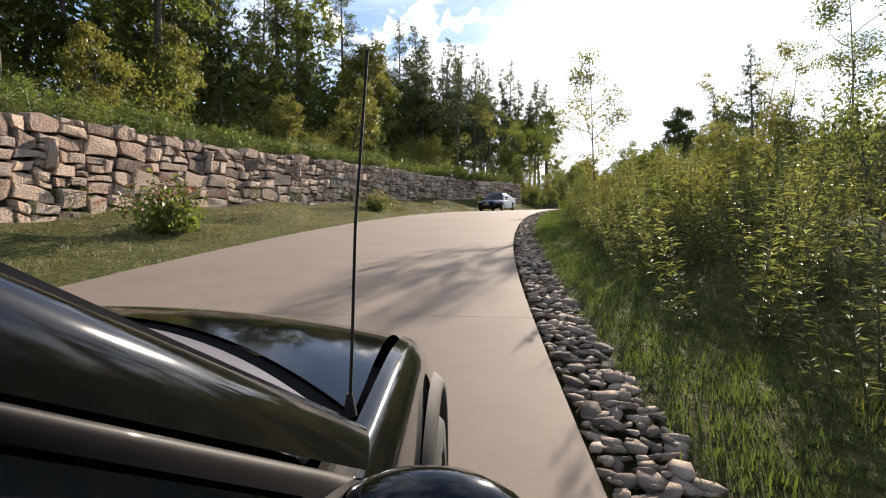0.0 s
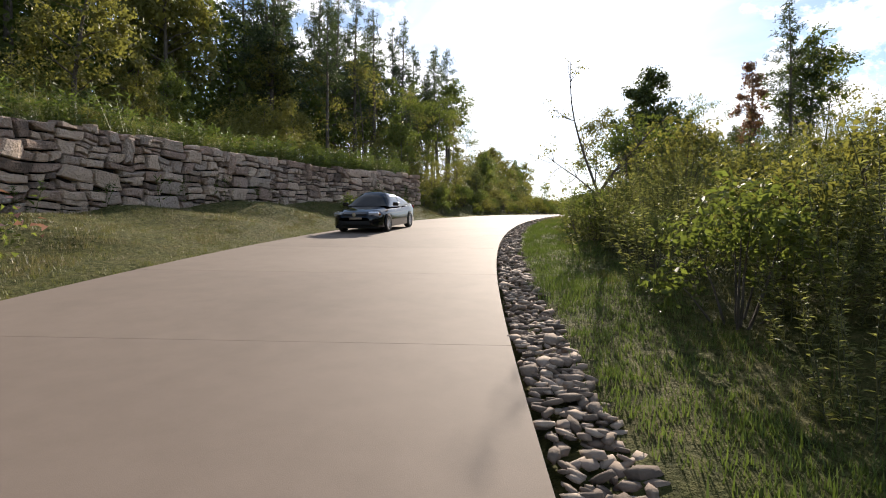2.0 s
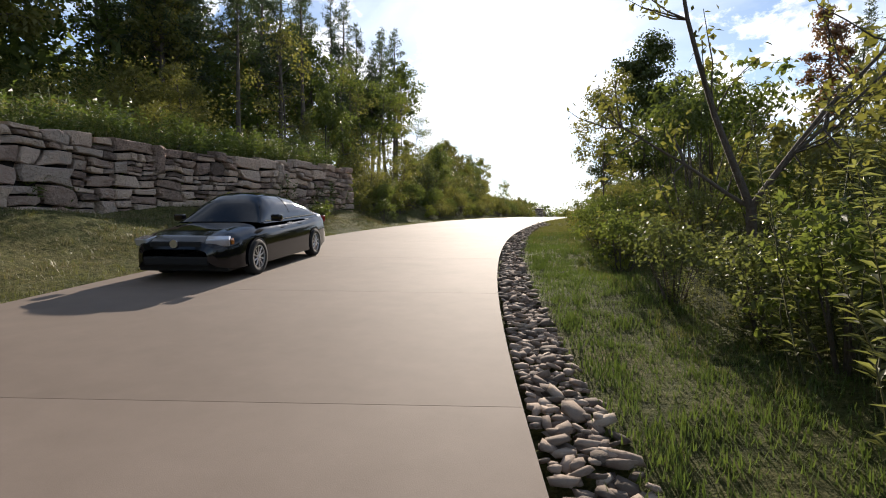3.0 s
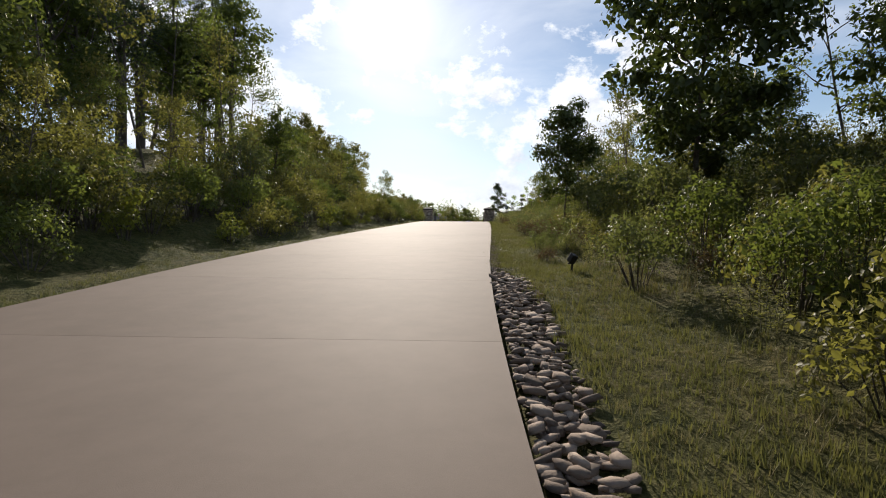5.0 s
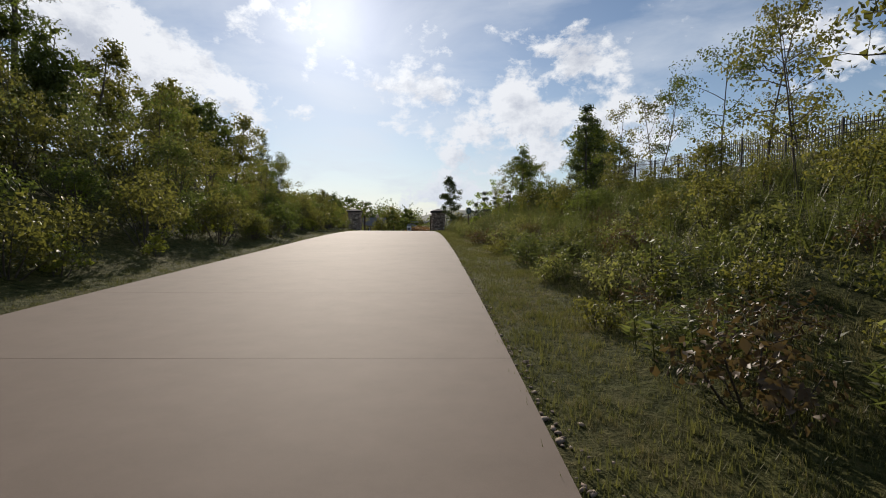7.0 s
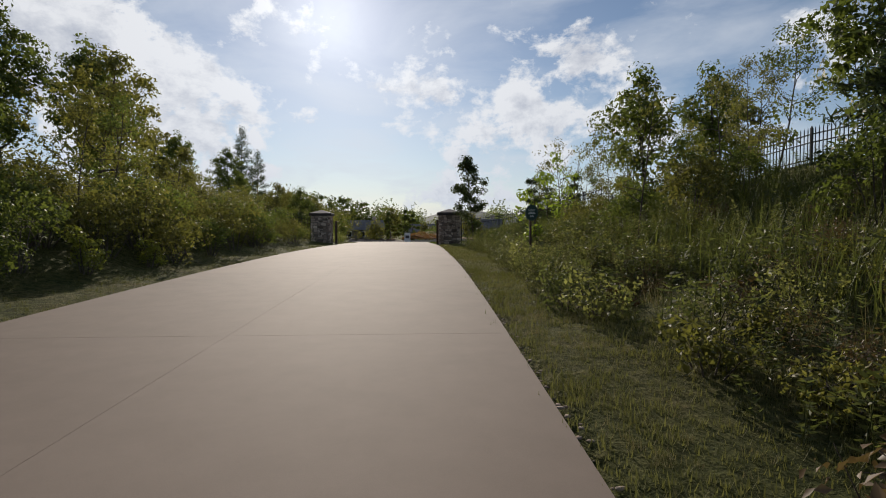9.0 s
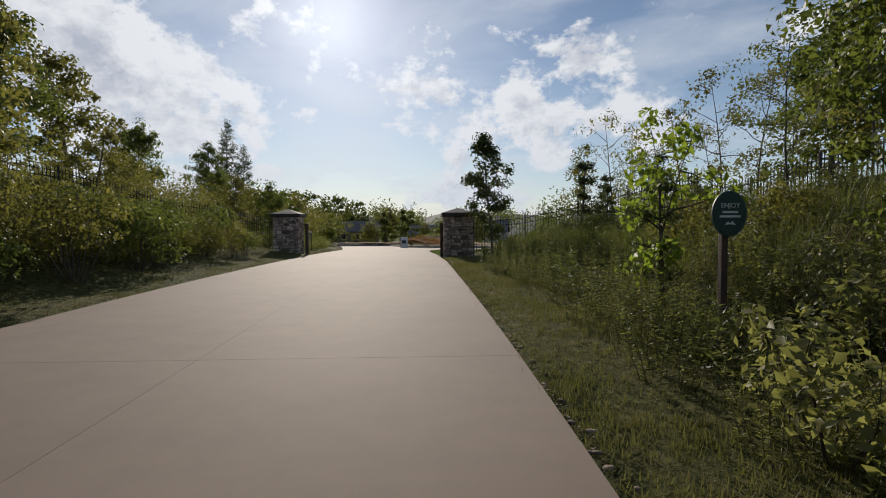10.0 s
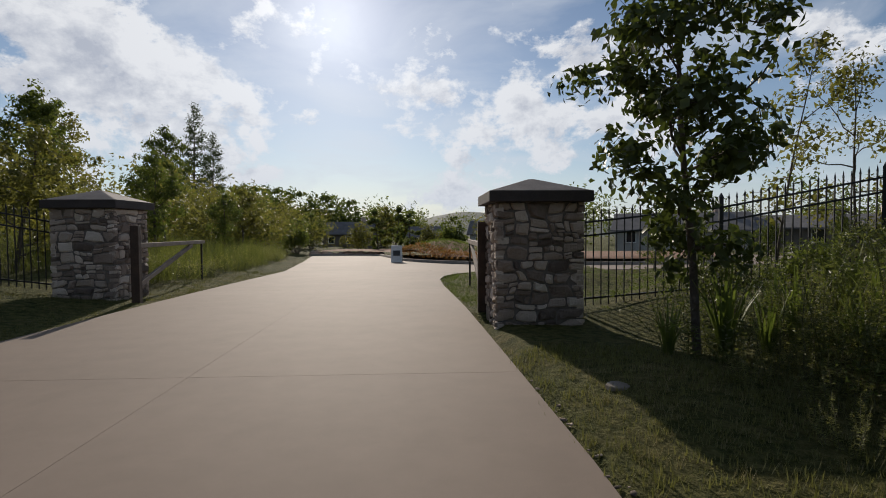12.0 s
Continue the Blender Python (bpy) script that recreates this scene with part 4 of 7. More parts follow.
for i in range(8):
    s = -4 + 90 * (i + rnd.random()) / 8
    u = 9.5 + 6 * rnd.random()
    plant("young_tree", rnd.choice(AIRY + SMALLS[:1]), s, u, rnd.uniform(0, 360), rnd.uniform(0.55, 0.9), "young leafy tree on the overgrown bank", "tree", "young trees of the overgrown bank", 0.1)
plant("young_tree", broad_tree(57, 6, 1.0, 0.12, 0.12, 2800, M_red, lean=0.02, dense=0.7), 46.5, 10.0, 0, 0.85, "young tree with leaves turning red", "tree")
# taller trees behind the weeds
for s, u, top, k in ((3, 10.5, 10.5, 2), (13, 11.5, 8.2, 1), (20, 13, 9, 2), (27, 10.5, 8.2, 1), (34, 13, 9, 2)):
    plant("broadleaf_tree", AIRY[k], s, u, rnd.uniform(0, 360), 1, "leafy tree rising behind the weedy bank", "tree", "trees of the weedy bank", 0.1, top)
for s, u, top, k in ((61, 9.5, 5.6, 0), (54, 8.0, 6.6, 0), (63, 7.4, 4.4, 1), (97.5, 6.8, 6.4, 0), (92.5, 9.6, 7.6, 0), (111, 16.8, 10.4, 0), (112.5, 19.2, 9.6, 1), (119, 15.5, 4.6, 0)):
    plant("young_tree", SMALLS[k], s, u, rnd.uniform(0, 360), 1, "dense young tree rising from the brush", "tree", "young trees of the brush", 0.1, top)
for s, u, top, k in ((9.5, 9.4, 5.0, 1), (16, 9.2, 5.6, 2), (23, 8.4, 6.0, 1), (58, 9.5, 8.4, 2), (66.5, 7.0, 6.6, 1), (70, 7.4, 7.2, 0), (74, 8.0, 6.8, 1), (79, 9.2, 7.0, 2), (83, 8.8, 6.2, 0), (87, 9.0, 6.6, 1), (96, 9.2, 6.0, 1), (102, 8.4, 6.0, 2), (105, 9.6, 5.8, 0), (111, 12.0, 6.0, 1), (116.5, 11.2, 5.4, 2), (116.2, 8.2, 4.8, 0), (117.8, 13.0, 5.6, 1)):
    plant("young_tree", AIRY[k], s, u, rnd.uniform(0, 360), 1, "airy young tree with small leaves on the bank", "tree", "airy trees of the bank", 0.1, top)
for s, u, top, k in ((188, -23, 3.2, 0), (190, -19.5, 3.0, 2), (189, -16, 3.2, 0), (191, -12.5, 3.0, 1), (190, -9, 3.2, 0), (192, -5.5, 3.0, 2), (190, -2, 3.0, 0), (191, 2, 3.2, 1), (189, 6, 3.2, 0)):
    plant("young_tree", SMALLS[k], s, u, rnd.uniform(0, 360), 1, "low leafy tree close to a house", "tree", "low trees by the houses", 0.1, top * 0.75)
# leafy trees filling the left bank and the far side of the cross road
for s, u, top, k in ((84, -15, 9, 0), (89, -16.5, 10, 2), (94, -14.5, 8.5, 1), (98, -17, 10.5, 2), (101.6, -15.5, 9.6, 0), (105, -18, 9.5, 2), (109, -16.5, 10.4, 1), (113, -19, 7.5, 0), (119, -17.5, 7.0, 2), (126, -20, 6.6, 1), (122, -11.5, 5.0, 1), (128, -10.6, 5.2, 0), (133, -12.5, 5.0, 1), (138, -11.6, 4.6, 0), (145, -13, 5.4, 1)):
    plant("young_tree", SMALLS[k], s, u, rnd.uniform(0, 360), 1, "leafy tree standing on the wooded bank", "tree", "trees of the wooded bank", 0.1, top)
for s, u, top, k in ((216, -26, 13, 0), (218, -20, 12, 0), (214, -14.5, 10.5, 0), (220, -32, 14, 0), (219, -8, 9.5, 2), (216, -2, 8.5, 0), (160, -24, 7.4, 0), (158, -20, 6.6, 2), (159, -16.4, 5.6, 0), (170, -21, 8.2, 0), (176, -14.5, 5.4, 0), (175, 4.5, 5.0, 0), (170, 9, 5.0, 2), (180, -24, 10, 0), (155, -11.4, 3.6, 0), (178, -8.2, 4.2, 2), (172, 1.2, 3.6, 2)):
    plant("young_tree", FAR_CROWNS[k // 2], s, u, rnd.uniform(0, 360), 1, "round leafy tree before the low houses", "tree", "trees before the houses", 0.1, top)
for s, u, top in ((118.3, 6.4, 1.5), (121, 10, 2.2), (124, 8, 1.8), (117.5, 9.0, 2.0), (116.8, 11.5, 2.6), (117.2, 13.5, 3.2)):
    plant("young_tree", SMALLS[0], s, u, rnd.uniform(0, 360), 1, "dark round shrub behind the iron fence", "shrub", "shrubs behind the fence", 0.1, top)

# ---------------------------------------------------------------- weeds, meadow and lawn
def stalk_clump(seed, n, height, spread, leaf, per):
    """Upright weeds: stems with narrow leaves all the way up."""
    rng = np.random.default_rng(seed)
    parts = []
    for _ in range(n):
        b = rng.normal(size=2) * spread
        h = height * rng.uniform(0.6, 1.1)
        lp = limb_path(rng, (b[0], b[1], -0.05), (rng.normal() * 0.18, rng.normal() * 0.18, 1), h, 4, 0.22)
        tv, tf = tube(lp[::4], np.array([0.008, 0.003]), 3)
        parts.append((tv, np.concatenate([tf[:, :3], tf[:, [0, 2, 3]]])))
        w = np.sort(rng.uniform(0.12, 1.0, per)) * 4
        j = np.minimum(w.astype(int), 3)
        c = lp[j] + (lp[j + 1] - lp[j]) * (w - j)[:, None]
        az = np.arange(per) * 2.4 + rng.normal(size=per) * 0.4
        out = np.stack([np.cos(az), np.sin(az), rng.uniform(-0.2, 0.7, per)], 1)
        L = leaf * (1.25 - 0.16 * w)[:, None]
        parts.append(leaves(rng, c + out * L * 0.5, leaf, leaf * 0.24, 0.0, 0.0, out * 3))
    return join(parts)


def bush_clump(seed, n, height, spread, leaf):
    rng = np.random.default_rng(seed)
    k = rng.integers(4, 8)
    cs = rng.normal(size=(k, 3)) * (spread * 0.5, spread * 0.5, 0)
    cs[:, 2] = height * rng.uniform(0.25, 0.8, k)
    off = rng.normal(size=(n, 3))
    off *= (rng.random(n) ** 0.45 / np.linalg.norm(off, axis=1))[:, None]
    c = cs[rng.integers(0, k, n)] + off * (spread * 0.55, spread * 0.55, height * 0.36)
    c[:, 2] = np.abs(c[:, 2])
    return leaves(rng, c, leaf, leaf * 0.5, 0.2, 0.0)


def blade_tuft(seed, n, height, spread, width):
    rng = np.random.default_rng(seed)
    b = np.column_stack([rng.normal(size=(n, 2)) * spread, np.full(n, -0.01)])
    az = rng.uniform(0, 2 * np.pi, n)
    h = height * rng.uniform(0.5, 1.2, n)
    side = np.stack([-np.sin(az), np.cos(az), 0 * az], 1) * width
    lean = np.stack([np.cos(az), np.sin(az), 0 * az], 1) * (h * rng.uniform(0.1, 0.6, n))[:, None]
    tip = b + lean + np.stack([0 * h, 0 * h, h], 1)
    v = np.stack([b - side, b + side, tip], 1).reshape(-1, 3)
    return v, np.arange(3 * n).reshape(-1, 3)


def scatter(name, kinds, su_, mat, label, category, seed, lo=0.7, hi=1.25, dz=0.0, spots=None):
    """One mesh of many small plants that nobody could count, set on the ground."""
    rng = np.random.default_rng(seed)
    p = on_line(*su_) if spots is None else spots
    s2, u2 = to_line(p[:, :2])
    z = np.interp(s2, LINE_S, LINE[:, 2]) + ground_h(s2, u2) + rough(p[:, :2], s2, u2) + np.asarray(dz)
    which = rng.integers(0, len(kinds), len(p))
    vs, fs, n = [], [], 0
    for k, (v, f) in enumerate(kinds):
        i = np.flatnonzero(which == k)
        a = rng.uniform(0, 2 * np.pi, len(i))
        sc = rng.uniform(lo, hi, len(i))
        x = (v[None, :, 0] * np.cos(a)[:, None] - v[None, :, 1] * np.sin(a)[:, None]) * sc[:, None] + p[i, 0][:, None]
        y = (v[None, :, 0] * np.sin(a)[:, None] + v[None, :, 1] * np.cos(a)[:, None]) * sc[:, None] + p[i, 1][:, None]
        w = v[None, :, 2] * sc[:, None] + z[i][:, None]
        vs.append(np.stack([x, y, w], -1).reshape(-1, 3))
        fs.append((f[None] + (np.arange(len(i)) * len(v))[:, None, None]).reshape(-1, 3) + n)
        n += len(i) * len(v)
    v, f = np.concatenate(vs), np.concatenate(fs)
    faces = f
    ob = obj(name, v, faces, mat)
    return tagged(ob, label, category, kind="stuff")


def field(seed, n, s0, s1, ua, ub, bias=1.0, patchy=0.0):
    rng = np.random.default_rng(seed)
    s = rng.uniform(s0, s1, n)
    a, b = ua(s), ub(s)
    u = a + (b - a) * rng.random(n) ** bias
    if patchy:
        k = np.sin(4.1 * s + 2.2 * np.sin(3.3 * u + seed)) * np.sin(4.7 * u + 1.9 * np.sin(2.7 * s)) + 0.5 * np.sin(1.3 * s + 2.9 * u)
        keep = k + rng.normal(size=n) * 0.35 > patchy - 0.6
        s, u = s[keep], u[keep]
    return s, u


STALKS = [stalk_clump(100 + i, 5, 1.5, 0.26, 0.075, 62) for i in range(5)]
LOW_STALKS = [stalk_clump(110 + i, 6, 0.75, 0.26, 0.13, 26) for i in range(4)]
BUSHES = [bush_clump(120 + i, 420, 0.9, 0.65, 0.06) for i in range(5)]
BIG_BUSHES = [bush_clump(130 + i, 620, 2.0, 1.1, 0.09) for i in range(5)]
FERNS = [stalk_clump(190 + i, 7, 1.0, 0.24, 0.17, 12) for i in range(4)]
TUFTS = [blade_tuft(140 + i, 7, 0.06, 0.045, 0.005) for i in range(5)]
LONG_TUFTS = [blade_tuft(150 + i, 12, 0.2, 0.08, 0.006) for i in range(4)]
CLUMPS = [blade_tuft(145 + i, 30, 0.085, 0.10, 0.006) for i in range(5)]
MEADOW = [blade_tuft(160 + i, 14, 1.0, 0.14, 0.008) for i in range(4)]
er, el = edge_right, edge_left

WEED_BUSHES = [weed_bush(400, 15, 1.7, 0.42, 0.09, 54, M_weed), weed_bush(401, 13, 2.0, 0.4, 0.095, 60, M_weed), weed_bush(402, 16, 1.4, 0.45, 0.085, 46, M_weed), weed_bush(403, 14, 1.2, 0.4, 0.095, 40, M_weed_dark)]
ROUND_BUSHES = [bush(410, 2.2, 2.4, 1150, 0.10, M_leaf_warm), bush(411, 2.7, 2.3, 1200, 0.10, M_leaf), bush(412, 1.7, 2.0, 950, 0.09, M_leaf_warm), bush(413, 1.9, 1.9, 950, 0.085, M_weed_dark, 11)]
LOW_BUSHES = [bush(420, 0.75, 1.2, 520, 0.065, M_weed_dark, 8), bush(421, 0.6, 1.0, 460, 0.06, M_leaf_warm, 7), bush(422, 0.9, 1.1, 520, 0.07, M_weed, 8), bush(423, 0.55, 1.1, 420, 0.06, M_brown, 8)]
UMBRELLAS = [bush(430, 2.6, 2.9, 1500, 0.10, M_leaf, 9, True, 0.4), bush(431, 2.3, 2.4, 1200, 0.10, M_leaf, 7, True, 0.4)]
LIGHT_BUSHES = [bush(440, 1.0, 0.9, 460, 0.075, M_yellow, 6), bush(441, 1.5, 0.9, 520, 0.08, M_yellow, 7)]
TALL_BUSHES = [bush(450, 3.6, 2.6, 1150, 0.11, M_leaf_warm, 17, full=False), bush(451, 4.4, 2.5, 1250, 0.11, M_weed_dark, 18, full=False), bush(452, 3.0, 2.8, 1150, 0.10, M_leaf_warm, 16, full=False)]


def strew(seed, n, s0, s1, ua, ub, kinds, lo, hi, apart, name, label, category, group):
    """Sets n plants one by one on the bank, no two nearer than apart."""
    rng = random.Random(seed)
    spots = []
    for _ in range(n * 8):
        if len(spots) == n:
            break
        q = rng.uniform(s0, s1)
        w = ua(q) + (ub(q) - ua(q)) * rng.random()
        if all((q - a) ** 2 + (w - b) ** 2 > apart ** 2 for a, b in spots):
            spots.append((q, w))
    for q, w in spots:
        plant(name, rng.choice(kinds), q, float(w), rng.uniform(0, 360), rng.uniform(lo, hi), label, category, group, 0.05)


# the weedy bank beside the river stones
strew(500, 78, -2, 33, lambda q: er(q) + 1.85, lambda q: er(q) + 4.6, WEED_BUSHES[:3], 0.85, 1.35, 0.55, "weed_clump", "tall narrow-leaved weed clump on the bank", "weeds", "tall weeds of the bank")
strew(501, 30, 8, 52, lambda q: er(q) + 2.25, lambda q: er(q) + 5.0, ROUND_BUSHES, 0.45, 0.85, 1.1, "leafy_shrub", "rounded leafy shrub growing on the weedy bank", "shrub", "shrubs of the weedy bank")
strew(516, 60, 14, 56, lambda q: er(q) + 4.2, lambda q: er(q) + 9.5, WEED_BUSHES[:3], 0.7, 1.1, 0.9, "weed_clump", "pale narrow-leaved weed clump on the sunlit slope", "weeds", "weeds of the slope")
strew(502, 14, -2, 56, lambda q: er(q) + 4.8, lambda q: er(q) + 9.0, ROUND_BUSHES, 0.8, 1.2, 2.0, "leafy_shrub", "broad leafy shrub high on the weedy bank", "shrub", "shrubs of the weedy bank")
strew(503, 36, 31, 58, lambda q: er(q) + 2.2, lambda q: er(q) + 5.0, WEED_BUSHES, 0.5, 0.85, 0.7, "weed_clump", "narrow-leaved weed clump at the foot of the shrubs", "weeds", "tall weeds of the bank")
for q, w, k, top in ((38.9, 4.4, 0, 3.7), (40.2, 5.2, 1, 4.2), (49.5, 6.2, 0, 4.6), (52.5, 7.6, 1, 5.0)):
    plant("spreading_shrub", UMBRELLAS[k], q, w, 50 * q, 1, "flat-topped spreading shrub on several bare stems", "shrub", "spreading shrubs", 0.05, top)
strew(513, 17, 31, 53, lambda q: er(q) + 2.1, lambda q: er(q) + 3.2, ROUND_BUSHES[1:], 0.5, 0.72, 0.9, "leafy_shrub", "dark rounded shrub at the edge of the verge", "shrub", "shrubs of the weedy bank")
for q, w, k, sc in ((42.0, 2.7, 0, 0.6), (37.0, 2.6, 0, 0.55), (47.6, 3.2, 1, 0.6), (55.5, 3.4, 0, 0.55), (60.5, 3.6, 0, 0.6), (70.5, 3.4, 0, 0.5)):
    plant("bright_bush", LIGHT_BUSHES[k], q, w, 77 * q, sc, "small bright yellow-green bush in the weeds", "shrub", "bright bushes")
# the bank of brush further on
strew(504, 120, 56, 96, lambda q: er(q) + 1.15, lambda q: er(q) + 5.2, LOW_BUSHES, 0.6, 1.2, 0.75, "low_brush", "low mixed brush on the bank above the verge", "brush", "low brush of the bank")
strew(505, 30, 54, 97, lambda q: er(q) + 4.6, lambda q: er(q) + 8.0, ROUND_BUSHES, 0.5, 0.95, 1.5, "leafy_shrub", "dark leafy shrub higher on the bank", "shrub", "shrubs of the brushy bank")
strew(506, 16, 53, 66, lambda q: er(q) + 3.4, lambda q: er(q) + 6.5, ROUND_BUSHES[1:], 0.7, 1.1, 1.3, "leafy_shrub", "dark leafy shrub below the verge trees", "shrub", "shrubs of the brushy bank")
strew(507, 115, 90, 112, lambda q: er(q) + 1.15 + 0.9 * (q > 107), lambda q: er(q) + 4.8, WEED_BUSHES, 0.5, 0.8, 0.45, "weed_clump", "waist-high narrow-leaved weed clump beside the verge", "weeds", "weeds near the gate")
strew(508, 14, 96, 109, lambda q: er(q) + 4.4, lambda q: er(q) + 8.0, ROUND_BUSHES, 0.45, 0.75, 1.3, "leafy_shrub", "leafy shrub below the iron fence", "shrub", "shrubs below the fence")
def sword_plant(seed, n, height, mat, lean=1.0):
    """Long arching sword-shaped leaves from one root."""
    rng = np.random.default_rng(seed)
    vs, fs = [], []
    for i in range(n):
        az, h, bend = rng.uniform(0, 2 * math.pi), height * rng.uniform(0.6, 1.1), lean * rng.uniform(0.2, 0.9)
        out, side = np.array([math.cos(az), math.sin(az), 0]), np.array([-math.sin(az), math.cos(az), 0])
        k = len(vs)
        for t in (0.0, 0.35, 0.7, 1.0):
            c = out * (0.05 + h * 0.75 * bend * t ** 1.6) + np.array([0, 0, h * t * (1 - 0.45 * bend * t) - 0.03])
            w = 0.022 * (1 - 0.85 * t ** 2)
            vs += [c - side * w, c + side * w]
        fs += [[k + 2 * j, k + 2 * j + 1, k + 2 * j + 3, k + 2 * j + 2] for j in range(3)]
    return [("foliage", mesh_of("foliage", np.array(vs), np.array(fs), mat))]


SWORDS = [sword_plant(460, 34, 1.0, M_fern), sword_plant(461, 28, 0.8, M_fern), sword_plant(462, 30, 1.15, M_fern, 0.55), sword_plant(463, 22, 0.9, M_fern, 0.7)]
for q, w, k, sc in ((112.6, 2.8, 3, 0.8), (112.5, 3.4, 2, 1.05), (112.3, 3.75, 3, 0.9), (112.5, 4.2, 2, 0.8), (111.9, 4.6, 3, 0.8), (112.9, 4.3, 0, 1.0), (112.2, 4.9, 1, 1.0), (111.6, 4.2, 1, 0.9), (113.4, 5.6, 0, 0.9), (112.6, 6.4, 1, 1.0), (109.0, 3.4, 1, 0.7), (106.0, 3.2, 0, 0.7), (104.4, 3.6, 1, 0.8)):
    plant("sword_leaf_plant", SWORDS[k], q, w, 61 * q, sc, "clump of arching sword-shaped green leaves near the gate", "plant", "sword-leaf plants")
for q, w, k, sc in ((113.9, 4.2, 3, 0.6), (113.6, 5.2, 1, 0.5), (114.0, 6.4, 3, 0.7), (113.2, 7.4, 1, 0.62), (112.0, 7.8, 3, 0.7), (111.0, 6.8, 1, 0.5), (110.6, 5.4, 3, 0.42), (111.8, 5.6, 3, 0.45), (110.0, 8.2, 1, 0.7), (109.6, 4.4, 3, 0.36), (110.8, 3.9, 3, 0.33)):
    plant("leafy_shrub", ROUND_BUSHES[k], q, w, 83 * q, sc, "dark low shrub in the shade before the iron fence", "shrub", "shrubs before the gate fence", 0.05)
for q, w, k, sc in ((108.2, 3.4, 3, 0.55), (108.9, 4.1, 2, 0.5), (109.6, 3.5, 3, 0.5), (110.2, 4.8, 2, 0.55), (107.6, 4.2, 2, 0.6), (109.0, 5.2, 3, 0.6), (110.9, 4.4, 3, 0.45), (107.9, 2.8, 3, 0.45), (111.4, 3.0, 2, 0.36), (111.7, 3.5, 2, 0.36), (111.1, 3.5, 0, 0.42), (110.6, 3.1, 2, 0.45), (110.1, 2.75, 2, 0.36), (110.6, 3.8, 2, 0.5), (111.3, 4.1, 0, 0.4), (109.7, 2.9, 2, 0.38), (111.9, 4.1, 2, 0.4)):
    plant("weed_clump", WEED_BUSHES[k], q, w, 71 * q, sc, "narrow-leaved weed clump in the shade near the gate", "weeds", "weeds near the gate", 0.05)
for q, w, k, sc in ((52.6, 4.0, 3, 0.8), (53.6, 4.6, 3, 0.9), (54.8, 3.9, 3, 0.7), (60.2, 3.6, 3, 0.8), (61.5, 4.3, 3, 0.9), (86.5, 6.0, 3, 1.1), (88.0, 6.8, 3, 1.2), (84.8, 6.6, 3, 1.0)):
    plant("low_brush", LOW_BUSHES[k], q, w, 47 * q, sc, "withered red-brown brush on the bank", "brush", "low brush of the bank", 0.05)
# the wooded bank
strew(509, 80, 51, 113, lambda q: -6.95, lambda q: -9.4, ROUND_BUSHES[:3], 0.55, 1.05, 1.0, "leafy_shrub", "leafy shrub at the foot of the wooded bank", "shrub", "shrubs of the wooded bank")
strew(514, 30, 88, 113, lambda q: -9.6, lambda q: -14.0, ROUND_BUSHES, 0.6, 1.1, 1.4, "leafy_shrub", "leafy shrub below the iron fence of the wooded bank", "shrub", "shrubs of the wooded bank")
strew(515, 18, 54, 100, lambda q: -9.0, lambda q: -12.5, AIRY, 0.45, 0.7, 1.8, "young_tree", "airy sapling among the shrubs of the wooded bank", "tree", "saplings of the wooded bank")
strew(510, 30, 51, 88, lambda q: -9.4, lambda q: -13.5, TALL_BUSHES, 0.7, 1.15, 1.5, "leafy_shrub", "tall leafy shrub on the wooded bank", "shrub", "tall shrubs of the wooded bank")
strew(511, 17, 54, 100, lambda q: -6.9, lambda q: -7.8, LIGHT_BUSHES, 0.7, 1.2, 2.0, "bright_bush", "bright yellow-green bush before the wooded bank", "shrub", "bright bushes")
# above the wall
strew(512, 16, 8, 50, lambda q: wall_u(q) - 1.5, lambda q: wall_u(q) - 4.5, ROUND_BUSHES[:3], 0.4, 0.8, 1.6, "leafy_shrub", "leafy shrub behind the top of the wall", "shrub", "shrubs above the wall")
scatter("weeds", LOW_STALKS, field(3, 420, 52, 113, lambda s: er(s) + np.where(s < 58, 2.4, 1.6), lambda s: er(s) + 8.0, 1.2), M_weed_dark, "mixed olive weeds on the bank above the verge", "weeds", 3, 0.5, 1.1)
scatter("weeds", STALKS, field(15, 170, 12, 112, lambda s: er(s) + 4.0, lambda s: er(s) + 10, 1.0), M_weed_dark, "tall dark weeds higher on the bank", "weeds", 15, 0.6, 1.05)
scatter("weeds", BUSHES, field(2, 150, -4, 112, lambda s: er(s) + 2.6, lambda s: er(s) + 9.5, 1.1), M_leaf_warm, "low leafy brush between the weeds", "brush", 2, 0.5, 1.0)
scatter("meadow_grass", MEADOW, field(5, 1500, 78, 113, lambda s: er(s) + 3.2, lambda s: er(s) + 9.0), M_tallgrass, "tall pale meadow grass on the bank", "tall grass", 5, 0.5, 1.05)
scatter("meadow_grass", MEADOW, field(16, 1300, 0, 78, lambda s: er(s) + 3.0, lambda s: er(s) + 10.0), M_tallgrass, "pale grass standing between the weeds", "tall grass", 16, 0.5, 1.2)
scatter("weeds", BUSHES + LOW_STALKS, field(8, 200, 6, 50.5, lambda s: wall_u(s) - 0.35, lambda s: wall_u(s) - 4.5, 1.5), M_weed, "green ferns and weeds along the top of the wall", "weeds", 8, 0.5, 1.05)
scatter("meadow_grass", MEADOW, field(17, 900, 6, 50.5, lambda s: wall_u(s) - 0.4, lambda s: wall_u(s) - 5.0), M_tallgrass, "pale grass along the top of the wall", "tall grass", 17, 0.5, 0.9)
